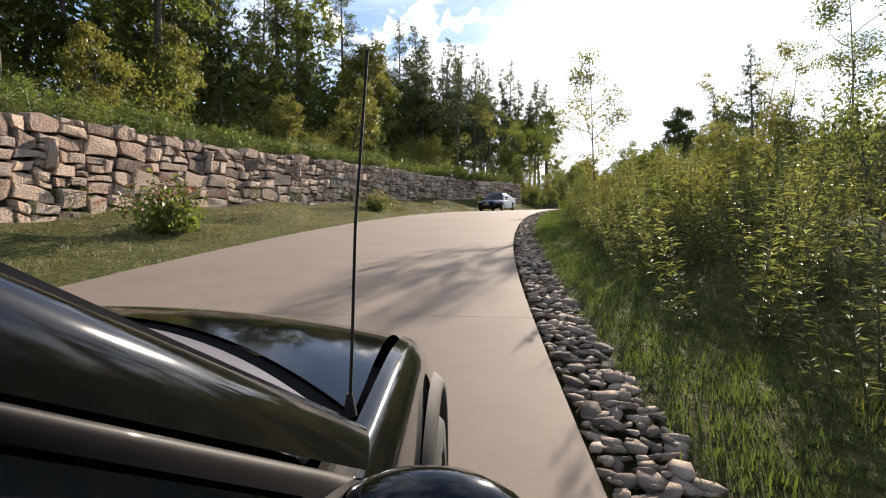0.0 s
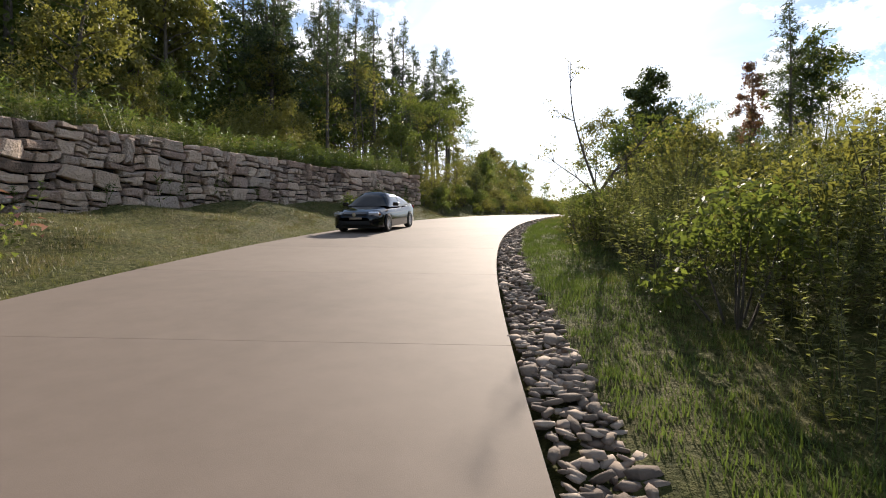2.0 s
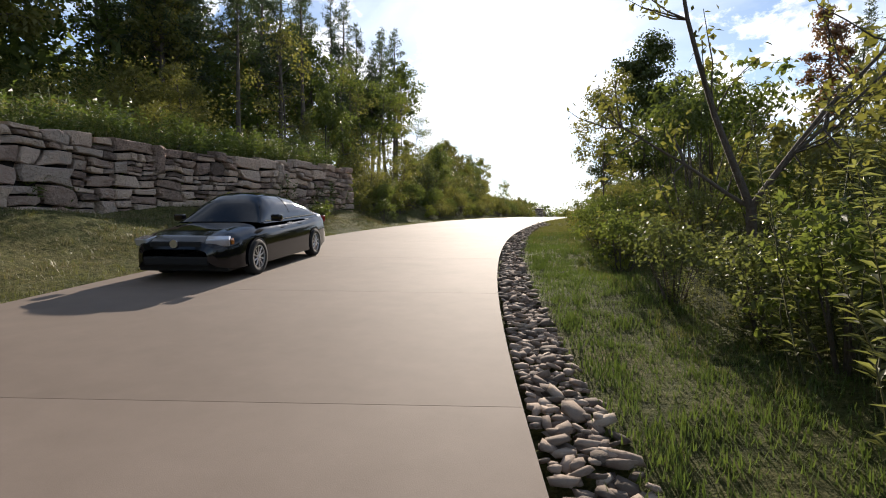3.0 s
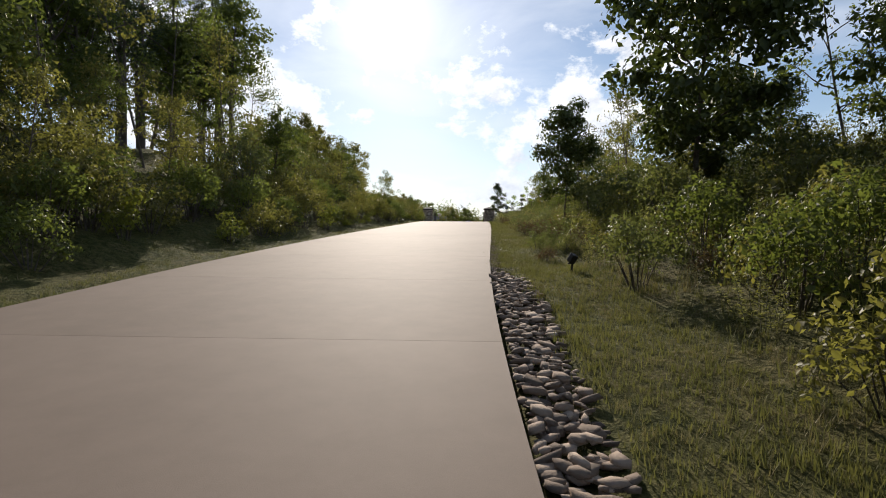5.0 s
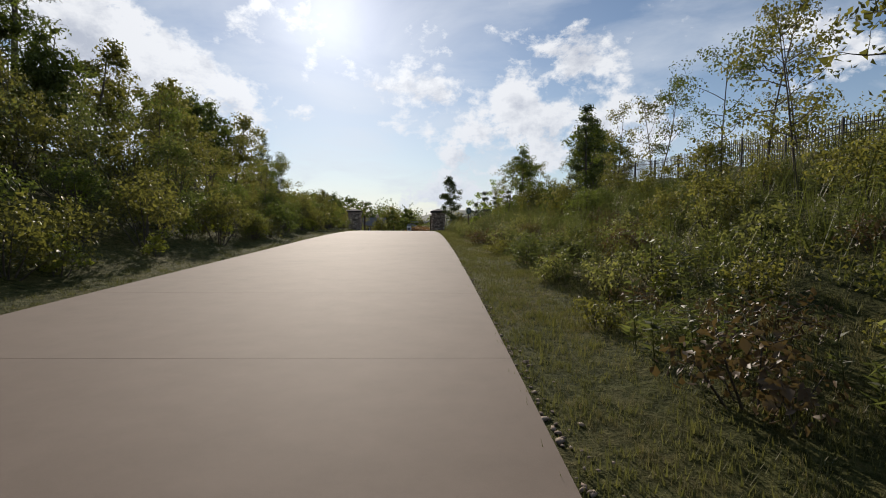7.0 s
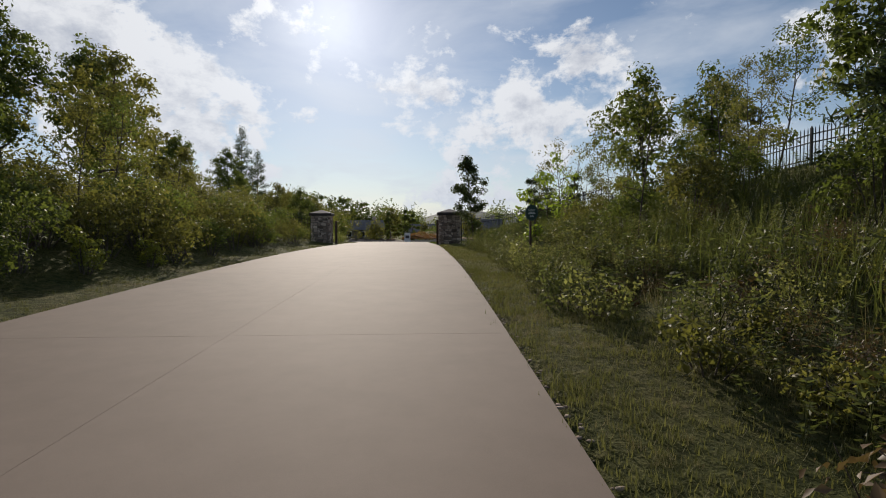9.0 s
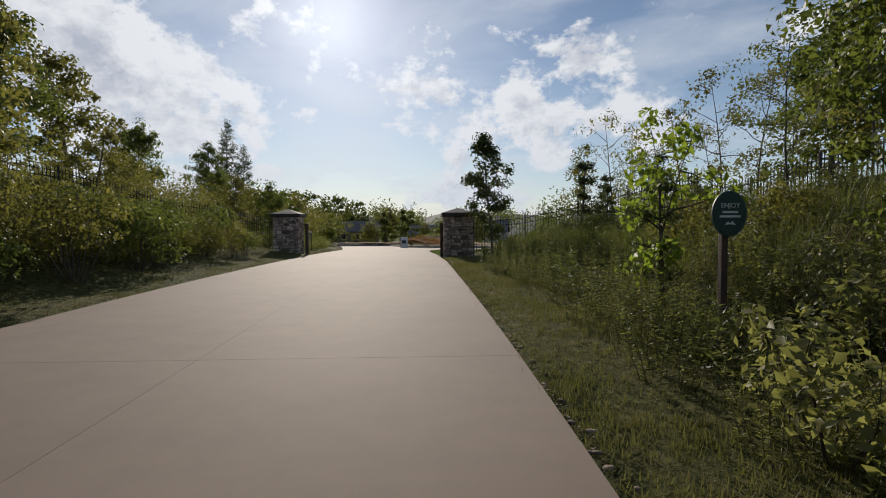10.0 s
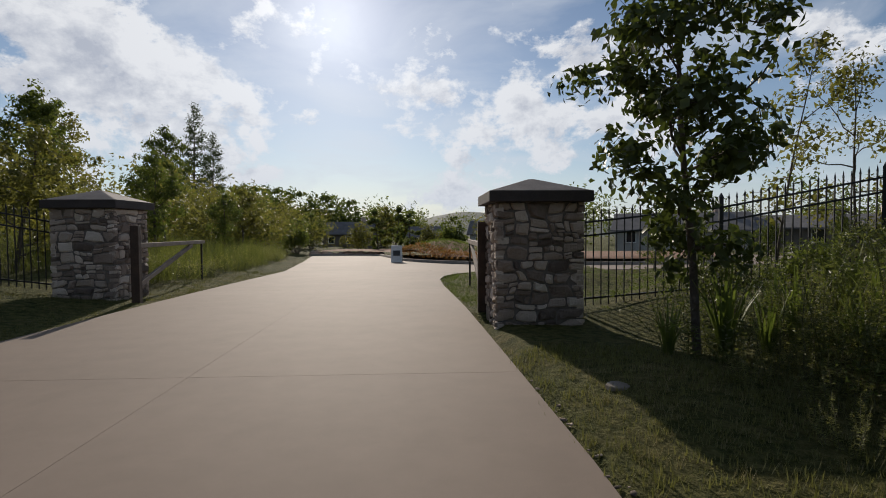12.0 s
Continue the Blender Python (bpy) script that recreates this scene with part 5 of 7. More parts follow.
scatter("weeds", BIG_BUSHES, field(9, 110, 4, 62, lambda s: np.minimum(wall_u(s), -8) - 6.0, lambda s: np.minimum(wall_u(s), -8) - 22.0), M_leaf_warm, "leafy undergrowth of the wood", "undergrowth", 9, 0.9, 2.1)
scatter("meadow_grass", MEADOW, field(10, 900, 121, 146, lambda s: el(s) - 1.6, lambda s: el(s) - 9.0), M_tallgrass, "tall pale grass beyond the gate", "tall grass", 10, 0.7, 1.4)
scatter("weeds", BUSHES, field(18, 80, 121, 146, lambda s: el(s) - 1.4, lambda s: el(s) - 7.0), M_weed, "green brush beyond the gate", "brush", 18, 0.5, 1.1)
scatter("lawn_grass", TUFTS, field(11, 10500, -3, 46, lambda s: er(s) + 0.54, lambda s: er(s) + 2.2), M_lawngrass, "short green mown verge beside the stones", "grass", 11, 0.8, 1.4)
scatter("lawn_grass", TUFTS, field(34, 13000, 44, 113, lambda s: er(s) + 0.02 + np.where(s < 54, 0.52, 0.0), lambda s: er(s) + 1.9), M_grass, "short olive mown verge beside the concrete", "grass", 34, 0.7, 1.3)
scatter("lawn_grass", TUFTS, field(12, 17000, 2, 51, lambda s: el(s) - 0.03, lambda s: np.maximum(wall_u(s) + 0.1, el(s) - 7), 1.0, 0.6), M_grass, "short patchy lawn below the stone wall", "grass", 12, 0.8, 1.4)
scatter("lawn_grass", TUFTS, field(13, 13000, 50, 128, lambda s: el(s) - 0.03, lambda s: el(s) - 3.4, 1.0, 0.3), M_grass, "narrow grass verge below the wooded bank", "grass", 13, 0.8, 1.3)
scatter("lawn_grass", CLUMPS, field(35, 1700, -3, 46, lambda s: er(s) + 0.6, lambda s: er(s) + 2.4, 1.0, 0.6), M_lawngrass, "uneven green clumps of grass in the verge", "grass", 35, 0.6, 1.3)
scatter("lawn_grass", CLUMPS, field(31, 2800, 42, 113, lambda s: er(s) + 0.1 + np.where(s < 54, 0.5, 0.0), lambda s: er(s) + 2.6, 1.0, 0.6), M_grass, "uneven clumps of grass in the verge", "grass", 31, 0.6, 1.3)
scatter("lawn_grass", LONG_TUFTS, field(14, 4200, -3, 113, lambda s: er(s) + 1.5, lambda s: er(s) + 3.6), M_grass, "longer unmown grass at the foot of the weeds", "grass", 14, 0.35, 0.85)

scatter("weeds", STALKS, field(19, 45, 108.5, 114.5, lambda s: er(s) + 2.4, lambda s: s * 0 + 8.0), M_weed_dark, "arching leafy weeds beside the gate fence", "weeds", 19, 0.5, 0.95)
scatter("weeds", BUSHES, field(20, 40, 108, 114.8, lambda s: er(s) + 2.4, lambda s: s * 0 + 8.0), M_leaf, "dark low brush beside the gate fence", "brush", 20, 0.4, 0.9)

scatter("weeds", FERNS, field(21, 560, 5, 50.5, lambda s: wall_u(s) - 0.3, lambda s: wall_u(s) - 3.2, 1.4), M_fern, "bright green ferns hanging over the top of the wall", "ferns", 21, 0.7, 1.4)
scatter("lawn_grass", LONG_TUFTS, field(22, 7000, 44, 112, lambda s: er(s) + 0.25, lambda s: er(s) + 2.4, 1.0, 0.8), M_straw, "dry straw-coloured grass in the verge", "grass", 22, 0.25, 0.5)
scatter("lawn_grass", CLUMPS, field(32, 2600, 4, 52, lambda s: el(s) - 1.0, lambda s: np.maximum(wall_u(s) + 0.2, el(s) - 6.5), 1.0, 0.9), M_straw, "rows of dry cut grass left on the lawn", "grass", 32, 0.8, 1.5)
scatter("lawn_grass", LONG_TUFTS, field(33, 3000, 116.8, 127.2, lambda s: er(np.minimum(s, 125)) + 0.05, lambda s: s * 0 + 9.0, 1.3), M_fern, "bright green mown lawn beyond the gate", "grass", 33, 0.3, 0.5)
scatter("lawn_grass", TUFTS, field(23, 5000, 2, 51, lambda s: el(s) - 0.6, lambda s: np.maximum(wall_u(s) + 0.1, el(s) - 7)), M_straw, "dry straw-coloured patches in the lawn", "grass", 23, 0.6, 1.1)


scatter("weeds", BUSHES, field(27, 90, 76, 98, lambda s: er(s) + 2.2, lambda s: er(s) + 6.5, 1.0, 0.5), M_brown, "withered brown brush on the bank", "brush", 27, 0.35, 0.75)
scatter("meadow_grass", MEADOW, field(28, 700, 50, 100, lambda s: er(s) + 1.7, lambda s: er(s) + 7.0, 1.0, 0.5), M_straw, "dry brown grass standing on the bank", "tall grass", 28, 0.25, 0.6)

scatter("weeds", BUSHES, field(29, 120, 99, 115.5, lambda s: s * 0 - 7.4, lambda s: s * 0 - 11.5), M_leaf_warm, "leafy brush below the iron fence", "brush", 29, 0.7, 1.5)

# shrubs on the lawn below the wall
SHRUBS = [shrub_meshes(200, 1.0, 1.0, 0.1, 1500, M_leaf, M_bloom), shrub_meshes(201, 0.8, 0.8, 0.09, 1200, M_leaf)]
for s, u, k, sc in ((12.0, -8.1, 0, 1.6), (26.6, -8.6, 0, 1.4), (42.0, -7.7, 1, 1.3), (46.2, -7.2, 1, 1.1)):
    plant("flowering_shrub", SHRUBS[k], s, u, 60 * s, sc, "round green shrub with faded pink flower heads on the lawn" if k == 0 else "round green shrub on the lawn below the wall", "shrub", "shrubs on the lawn")


# ---------------------------------------------------------------- gate
def rock_face(rng, w, h, deep, bulge=0.02, joint=0.012):
    """A rough squared stone: x along the wall, z up, its face towards -y. Few triangles."""
    x0, x1, z0, z1 = -w / 2 + joint, w / 2 - joint, -h / 2 + joint, h / 2 - joint
    j = min(w, h) * 0.10
    base = [(x0, z0), ((x0 + x1) / 2, z0), (x1, z0), (x1, (z0 + z1) / 2), (x1, z1), ((x0 + x1) / 2, z1), (x0, z1), (x0, (z0 + z1) / 2)]
    ring = np.array([(x + (-np.sign(x) * abs(rng.normal()) * j if abs(x) > 1e-6 else rng.normal() * j), z + (-np.sign(z) * abs(rng.normal()) * j * 0.8 if abs(z) > 1e-6 else rng.normal() * j)) for x, z in base])
    lim = np.array([w / 2 - joint * 0.5, h / 2 - joint * 0.5])
    ring = np.clip(ring, -lim, lim)
    n = 8
    back = np.column_stack([ring[:, 0], np.full(n, deep), ring[:, 1]])
    edge = np.column_stack([ring[:, 0], np.full(n, 0.012) + rng.normal(size=n) * 0.006, ring[:, 1]])
    c = min(0.08, min(w, h) * 0.2)
    inner = np.column_stack([ring[:, 0] - np.sign(ring[:, 0]) * c, -bulge * rng.uniform(0.4, 1.4, n), ring[:, 1] - np.sign(ring[:, 1]) * c])
    mid = np.array([[rng.normal() * w * 0.1, -bulge * rng.uniform(0.6, 1.9), rng.normal() * h * 0.1]])
    v = np.concatenate([back, edge, inner, mid])
    f = []
    for i in range(n):
        k = (i + 1) % n
        f += [[i, k, n + k, n + i], [n + i, n + k, 2 * n + k, 2 * n + i], [2 * n + i, 2 * n + k, 3 * n]]
    return v, f


def split(rng, x0, x1, z0, z1, big_w, big_h, out):
    """Cuts a face into uneven squared stones."""
    w, h = x1 - x0, z1 - z0
    rw, rh = w / big_w, h / big_h
    if max(rw, rh) < rng.uniform(0.6, 2.1):
        out.append(((x0 + x1) / 2, (z0 + z1) / 2, w, h))
    elif rw * rng.uniform(0.8, 1.25) > rh:
        c = x0 + w * rng.uniform(0.3, 0.7)
        split(rng, x0, c, z0, z1, big_w, big_h, out)
        split(rng, c, x1, z0, z1, big_w, big_h, out)
    else:
        c = z0 + h * rng.uniform(0.32, 0.68)
        split(rng, x0, x1, z0, c, big_w, big_h, out)
        split(rng, x0, x1, c, z1, big_w, big_h, out)


def rubble(rng, cells, x0, x1, z0, z1, wave=0.07, size=1.0, chip=0.13):
    """Uneven interlocking outlines, one for each cell (x, z, w, h), as (centre, outline)."""
    k = rng.uniform(0, 6, 6)

    def warp(x, z):
        x, z = x / size, z / size
        inx = np.clip(np.minimum(x - x0 / size, x1 / size - x) * 4, 0, 1)
        inz = np.clip(np.minimum(z - z0 / size, z1 / size - z) * 4, 0, 1)
        dx = np.sin(3.1 * z + 1.3 * np.sin(1.7 * x) + k[0]) + 0.8 * np.sin(5.3 * z + 2.1 * x + k[1])
        dz = np.sin(2.3 * x + 1.1 * np.sin(2.9 * z) + k[2]) + 0.8 * np.sin(4.4 * x - 2.6 * z + k[3]) + 0.5 * np.sin(9.1 * x + k[4])
        return (x + wave * dx * inx) * size, (z + wave * 0.62 * dz * inz) * size
    out = []
    for x, z, w, h in cells:
        a, b = w / 2, h / 2
        j = chip * min(w, h)
        q = [(-a, -b), (-a * rng.uniform(-0.3, 0.3), -b), (a, -b), (a, b * rng.uniform(-0.3, 0.3)), (a, b), (a * rng.uniform(-0.3, 0.3), b), (-a, b), (-a, -b * rng.uniform(-0.3, 0.3))]
        q = np.array([(px - np.sign(px) * abs(rng.normal()) * j * (0.9 if abs(px) >= a * 0.99 and abs(pz) >= b * 0.99 else 0.35), pz - np.sign(pz) * abs(rng.normal()) * j * (0.9 if abs(px) >= a * 0.99 and abs(pz) >= b * 0.99 else 0.35)) for px, pz in q])
        q = np.stack(warp(x + q[:, 0], z + q[:, 1]), 1)
        m = q.mean(0)
        out.append((m, q - m))
    return out


def rubble_stone(rng, poly, joint, deep, bulge, cut=0.2):
    """A rough boulder with the given outline: x along the wall, z up, its face towards -y."""
    q = poly + (np.roll(poly, 1, 0) + np.roll(poly, -1, 0) - 2 * poly) * cut
    rad = np.linalg.norm(q, axis=1)
    q = q * (1 - np.minimum(joint / np.maximum(rad, 1e-6), 0.4))[:, None] * (1 + rng.normal(size=len(q)) * 0.018)[:, None]
    n = len(q)
    ta, tb = rng.normal(size=2) * 0.09
    ext = min(np.ptp(q[:, 0]), np.ptp(q[:, 1]))
    c = np.clip(1 - min(0.035, 0.18 * ext) / np.maximum(np.linalg.norm(q, axis=1), 0.05), 0.5, 0.96)
    inner = q * c[:, None]
    yi = -bulge * rng.uniform(0.75, 1.2, n) + np.clip(inner[:, 0] * ta + inner[:, 1] * tb, -0.05, 0.05)
    back = np.column_stack([q[:, 0], np.full(n, deep), q[:, 1]])
    edge = np.column_stack([q[:, 0], np.full(n, 0.01) + rng.normal(size=n) * 0.006, q[:, 1]])
    mid = [[rng.normal() * 0.05 * ext, -bulge * rng.uniform(0.9, 1.5), rng.normal() * 0.05 * ext]]
    v = np.concatenate([back, edge, np.column_stack([inner[:, 0], yi, inner[:, 1]]), mid])
    f = []
    for i in range(n):
        k = (i + 1) % n
        f += [[i, k, n + k, n + i], [n + i, n + k, 2 * n + k, 2 * n + i], [2 * n + i, 2 * n + k, 3 * n]]
    return v, f


def cap_mesh(w, rim, rise):
    r = w / 2
    bm = bmesh.new()
    lo = [bm.verts.new((x * r, y * r, rim)) for x, y in ((-1, -1), (1, -1), (1, 1), (-1, 1))]
    k = r * 0.06
    hi = [bm.verts.new((x * k, y * k, rim + rise)) for x, y in ((-1, -1), (1, -1), (1, 1), (-1, 1))]
    bm.faces.new(hi)
    for i in range(4):
        bm.faces.new((lo[i], lo[(i + 1) % 4], hi[(i + 1) % 4], hi[i]))
    bm.faces.new(lo[::-1])
    bmesh.ops.bevel(bm, geom=bm.edges[:], offset=0.012, segments=1, affect="EDGES")
    return bm


def gate_pillar(s, u, seed, W=1.40, Hh=1.92):
    rng = np.random.default_rng(seed)
    p = place(s, u)
    p.z = float(np.interp(s, LINE_S, LINE[:, 2])) - 0.05
    e = empty("gate_pillar", Matrix.Translation(p) @ pose(0, 0, 0, 0, 0, heading(s) - 0.4), "square fieldstone gate pillar with a low hipped slate cap", "gate pillar", "gate pillars")
    part("core", box_bm(W - 0.10, W - 0.10, Hh, (0, 0, Hh / 2)), M_joint, e)
    for side in range(4):
        cells = []
        split(rng, -W / 2, W / 2, -0.12, Hh, 0.25, 0.15, cells)
        turn = pose(0, 0, 0, 0, 0, 90 * side)
        for c, q in rubble(rng, cells, -W / 2, W / 2, -0.12, Hh, 0.06, 0.42):
            v, f = rubble_stone(rng, q, 0.005, 0.11, rng.uniform(0.004, 0.022), 0.05)
            ob = obj("stone", v, f, M_pillarstone, e)
            ob.matrix_basis = turn @ Matrix.Translation((c[0], -W / 2 + 0.02, c[1]))
    part("cap_band", box_bm(W + 0.2, W + 0.2, 0.17, (0, 0, Hh + 0.085), 0.012), M_caprim, e, "dark slate cap edge")
    part("cap", cap_mesh(W + 0.16, 0, 0.24), M_cap, e, "low hipped slate cap").matrix_basis = Matrix.Translation((0, 0, Hh + 0.172))
    return e


gate_pillar(115.45, 1.86, 31)
gate_pillar(118.5, -6.95, 32, 1.32, 2.02)


def beam(a, b, w, h):
    """A squared timber from a to b."""
    a, b = Vector(a), Vector(b)
    bm = box_bm(w, (b - a).length, h, (0, 0, 0), 0.008)
    m = Matrix.Translation((a + b) / 2) @ (b - a).to_track_quat("Y", "Z").to_matrix().to_4x4()
    bmesh.ops.transform(bm, matrix=m, verts=bm.verts)
    return bm


def gate_leaf(s0, u0, s1, u1):
    a, b = Vector(on_line(s0, u0)), Vector(on_line(s1, u1))
    d = b - a
    L = d.length
    e = empty("gate_leaf", Matrix.Translation(a) @ pose(0, 0, 0, 0, 0, math.degrees(math.atan2(-d.x, d.y))), "timber gate arm with a diagonal brace, swung open", "gate", "gate leaves")
    part("post", box_bm(0.16, 0.16, 1.75, (0, 0, 0.72), 0.012), M_wood, e, "dark stained square post")
    part("top_rail", beam((0, 0.05, 1.18), (0, L + 0.25, 1.14), 0.09, 0.1), M_timber, e)
    part("brace", beam((0, 0.08, 0.35), (0, L * 0.8, 1.08), 0.07, 0.1), M_timber, e)
    part("hinge_bar", box_bm(0.05, 0.06, 1.0, (0, 0.12, 0.72), 0.006), M_iron, e)
    part("support_leg", box_bm(0.05, 0.05, 1.2, (0, L, 0.55), 0.006), M_iron, e)
    return e


gate_leaf(117.8, -5.85, 123.0, -6.7)
gate_leaf(116.1, 1.12, 120.6, 1.35)


def fence(corners, label, top=1.62):
    """Black iron fence from corner to corner, each (s, u), following the ground."""
    pts = [place(*c) for c in corners]
    e = empty("iron_fence", Matrix.Translation(pts[0]), label, "fence", "iron fences")
    o = pts[0]
    bm = box_bm(0.065, 0.065, top + 0.3, (0, 0, top / 2 - 0.05), 0.006)
    bmesh.ops.create_cone(bm, cap_ends=True, segments=6, radius1=0.045, radius2=0.01, depth=0.07, matrix=Matrix.Translation((0, 0, top + 0.13)))
    first = part("post", bm, M_iron, e)
    bm = box_bm(0.02, 0.02, top, (0, 0, top / 2 + 0.05))
    bmesh.ops.create_cone(bm, cap_ends=True, segments=4, radius1=0.02, radius2=0.0, depth=0.11, matrix=Matrix.Translation((0, 0, top + 0.1)))
    pick = part("picket", bm, M_iron, e)
    used = [False, False]

    def put(src, i, m):
        if not used[i]:
            src.matrix_basis = m
            used[i] = True
            return
        q = new(src.name.split(".")[0], src.data)
        q.parent = e
        q.matrix_basis = m
    for a, b in zip(pts, pts[1:]):
        d = b - a
        L = Vector((d.x, d.y, 0)).length
        n = max(1, round(L / 2.4))
        turn = math.degrees(math.atan2(-d.x, d.y))
        for k in range(n):
            p0, p1 = a + d * (k / n), a + d * ((k + 1) / n)
            p0.z, p1.z = ground_at(p0.x, p0.y), ground_at(p1.x, p1.y)
            put(first, 0, Matrix.Translation(p0 - o) @ pose(0, 0, 0, 0, 0, turn))
            for h in (0.18, top - 0.32, top - 0.08):
                part("rail", beam(p0 - o + Vector((0, 0, h)), p1 - o + Vector((0, 0, h)), 0.035, 0.035), M_iron, e)
            m = max(2, round((p1 - p0).length / 0.13))
            for i in range(1, m):
                put(pick, 1, Matrix.Translation(p0 + (p1 - p0) * (i / m) - o) @ pose(0, 0, 0, 0, 0, turn))
    return e


fence([(116.0, 2.7), (115.0, 7.6), (109, 10.2)], "black iron picket fence climbing the bank from the gate pillar")
fence([(109, 10.2), (92, 12.0), (76, 12.6)], "low black iron picket fence along the top of the bank", 1.0)
fence([(118.7, -7.7), (114.8, -11.2), (108.5, -14.5)], "black iron picket fence climbing the grassy bank to the wood")


# ---------------------------------------------------------------- signs and fittings
M_green = plain("green sign paint", (0.02, 0.055, 0.04), 0.5)
M_white = plain("white paint", (0.7, 0.7, 0.68), 0.6)
M_rim = plain("paler green paint", (0.05, 0.10, 0.075), 0.5)
M_pale = plain("pale print", (0.62, 0.68, 0.64), 0.6)


def post_sign():
    p = place(95.5, 2.81)
    e = empty("post_sign", Matrix.Translation(p) @ pose(0, 0, 0, 0, 0, 4), "oval dark green sign on a brown timber post in weeds", "sign")
    part("post", box_bm(0.06, 0.06, 1.9, (-0.02, 0, 0.5), 0.006), M_wood, e, "dark brown timber post")

    def oval(w, h, y0, y1, n=36):
        bm = bmesh.new()
        a, b = ([bm.verts.new((w / 2 * math.cos(2 * math.pi * i / n), y, 1.42 + h / 2 * math.sin(2 * math.pi * i / n))) for i in range(n)] for y in (y0, y1))
        bm.faces.new(a), bm.faces.new(b[::-1])
        for i in range(n):
            bm.faces.new((a[i], b[i], b[(i + 1) % n], a[(i + 1) % n]))
        bmesh.ops.recalc_face_normals(bm, faces=bm.faces[:])
        return bm
    board = part("board", oval(0.31, 0.40, -0.065, -0.035), M_green, e, "oval dark green board")
    part("board_rim", oval(0.335, 0.425, -0.058, -0.040), M_rim, e, "paler green rim")
    txt = bpy.data.curves.new("lettering", "FONT")
    txt.body, txt.size, txt.align_x, txt.extrude = "ENJOY", 0.062, "CENTER", 0.002
    txt.materials.append(M_pale)
    o = new("lettering", txt)
    o.parent = board
    o.matrix_basis = pose(0, -0.068, 1.475, 90, 0, 0)
    for w, z in ((0.15, 1.435), (0.2, 1.395)):
        part("text_bar", box_bm(w, 0.005, 0.02, (0, -0.067, z)), M_pale, board, "pale line of unreadable print")
    bm = bmesh.new()
    tri = [bm.verts.new((x, -0.068, 1.315 + z)) for x, z in ((-0.055, 0), (-0.02, 0.035), (0.0, 0.018), (0.022, 0.038), (0.058, 0), (0.0, 0.008))]
    bm.faces.new(tri)
    ex = bmesh.ops.extrude_face_region(bm, geom=bm.faces[:])
    bmesh.ops.translate(bm, vec=(0, 0.006, 0), verts=[q for q in ex["geom"] if isinstance(q, bmesh.types.BMVert)])
    part("emblem", bm, M_pale, board, "small pale hill-shaped emblem")


def board_sign():
    p = place(136.4, -1.3)
    p.z = float(on_line(136.4, 0)[2])
    e = empty("sandwich_board", Matrix.Translation(p) @ pose(0, 0, 0, 0, 0, 0), "white sandwich board standing on the concrete", "sign")
    for sgn, nm in ((-1, "front_panel"), (1, "back_panel")):
        bm = box_bm(0.62, 0.03, 1.0, (0, 0, 0.5), 0.01)
        bmesh.ops.transform(bm, matrix=pose(0, sgn * 0.26, 0, sgn * 14, 0, 0), verts=bm.verts)
        part(nm, bm, M_white, e)
    bm = box_bm(0.4, 0.01, 0.3, (0, 0, 0.55))
    bmesh.ops.transform(bm, matrix=pose(0, -0.285, 0, -14, 0, 0), verts=bm.verts)
    part("text_bar", bm, plain("dark print", (0.05, 0.05, 0.05), 0.6), e, "dark block of unreadable print")


def verge_lamp():
    p = place(53.9, 2.05)
    e = empty("verge_light", Matrix.Translation(p) @ pose(0, 0, 0, 0, 0, 25), "small black spotlight on a stake in the grass", "garden light")
    part("stake", box_bm(0.03, 0.03, 0.22, (0, 0, 0.06), 0.004), M_iron, e)
    bm = box_bm(0.11, 0.14, 0.17, (0, 0, 0), 0.02)
    bmesh.ops.transform(bm, matrix=pose(0.02, 0.02, 0.25, 25, 18, 0), verts=bm.verts)
    part("lamp_head", bm, M_iron, e)
    bm = box_bm(0.13, 0.02, 0.02, (0, 0.02, 0.16), 0.004)
    part("bracket", bm, M_iron, e)


post_sign()
board_sign()
verge_lamp()


M_kerbstone = mottled("worn stone", [(0.3, (0.14, 0.12, 0.10)), (0.7, (0.27, 0.23, 0.19))], 2.0, 30.0, 0.95, 0.6, 0.008)


def flat_stone(s, u, turn, w, d, label):
    rng = np.random.default_rng(int(s * 10))
    bm = bmesh.new()
    n = 10
    ring = [(w / 2 * math.cos(2 * math.pi * i / n) * rng.uniform(0.85, 1.1), d / 2 * math.sin(2 * math.pi * i / n) * rng.uniform(0.85, 1.1)) for i in range(n)]
    top = [bm.verts.new((x * 0.94, y * 0.94, 0.018)) for x, y in ring]
    mid = [bm.verts.new((x, y, 0.008)) for x, y in ring]
    low = [bm.verts.new((x, y, -0.08)) for x, y in ring]
    bm.faces.new(top)
    for i in range(n):
        j = (i + 1) % n
        bm.faces.new((top[j], top[i], mid[i], mid[j]))
        bm.faces.new((mid[j], mid[i], low[i], low[j]))
    ob = part("flat_stone", bm, M_kerbstone, None)
    ob.matrix_basis = Matrix.Translation(place(s, u)) @ pose(0, 0, 0, 4, 6, turn)
    tagged(ob, label, "stone")


flat_stone(92.4, 2.3, 20, 0.62, 0.3, "pale flat concrete drain lid in the grass")
flat_stone(111.4, 1.75, 40, 0.30, 0.2, "flat pale stone lying in the verge")


def marker_stake():
    p = place(49.2, -8.6)
    e = empty("marker_stake", Matrix.Translation(p), "thin dark metal stake at the end of the wall", "stake")
    part("rod", box_bm(0.04, 0.02, 1.9, (0, 0, 0.85), 0.004), M_iron, e)
    part("tab", box_bm(0.07, 0.024, 0.12, (0, 0, 1.78), 0.004), M_iron, e)


marker_stake()


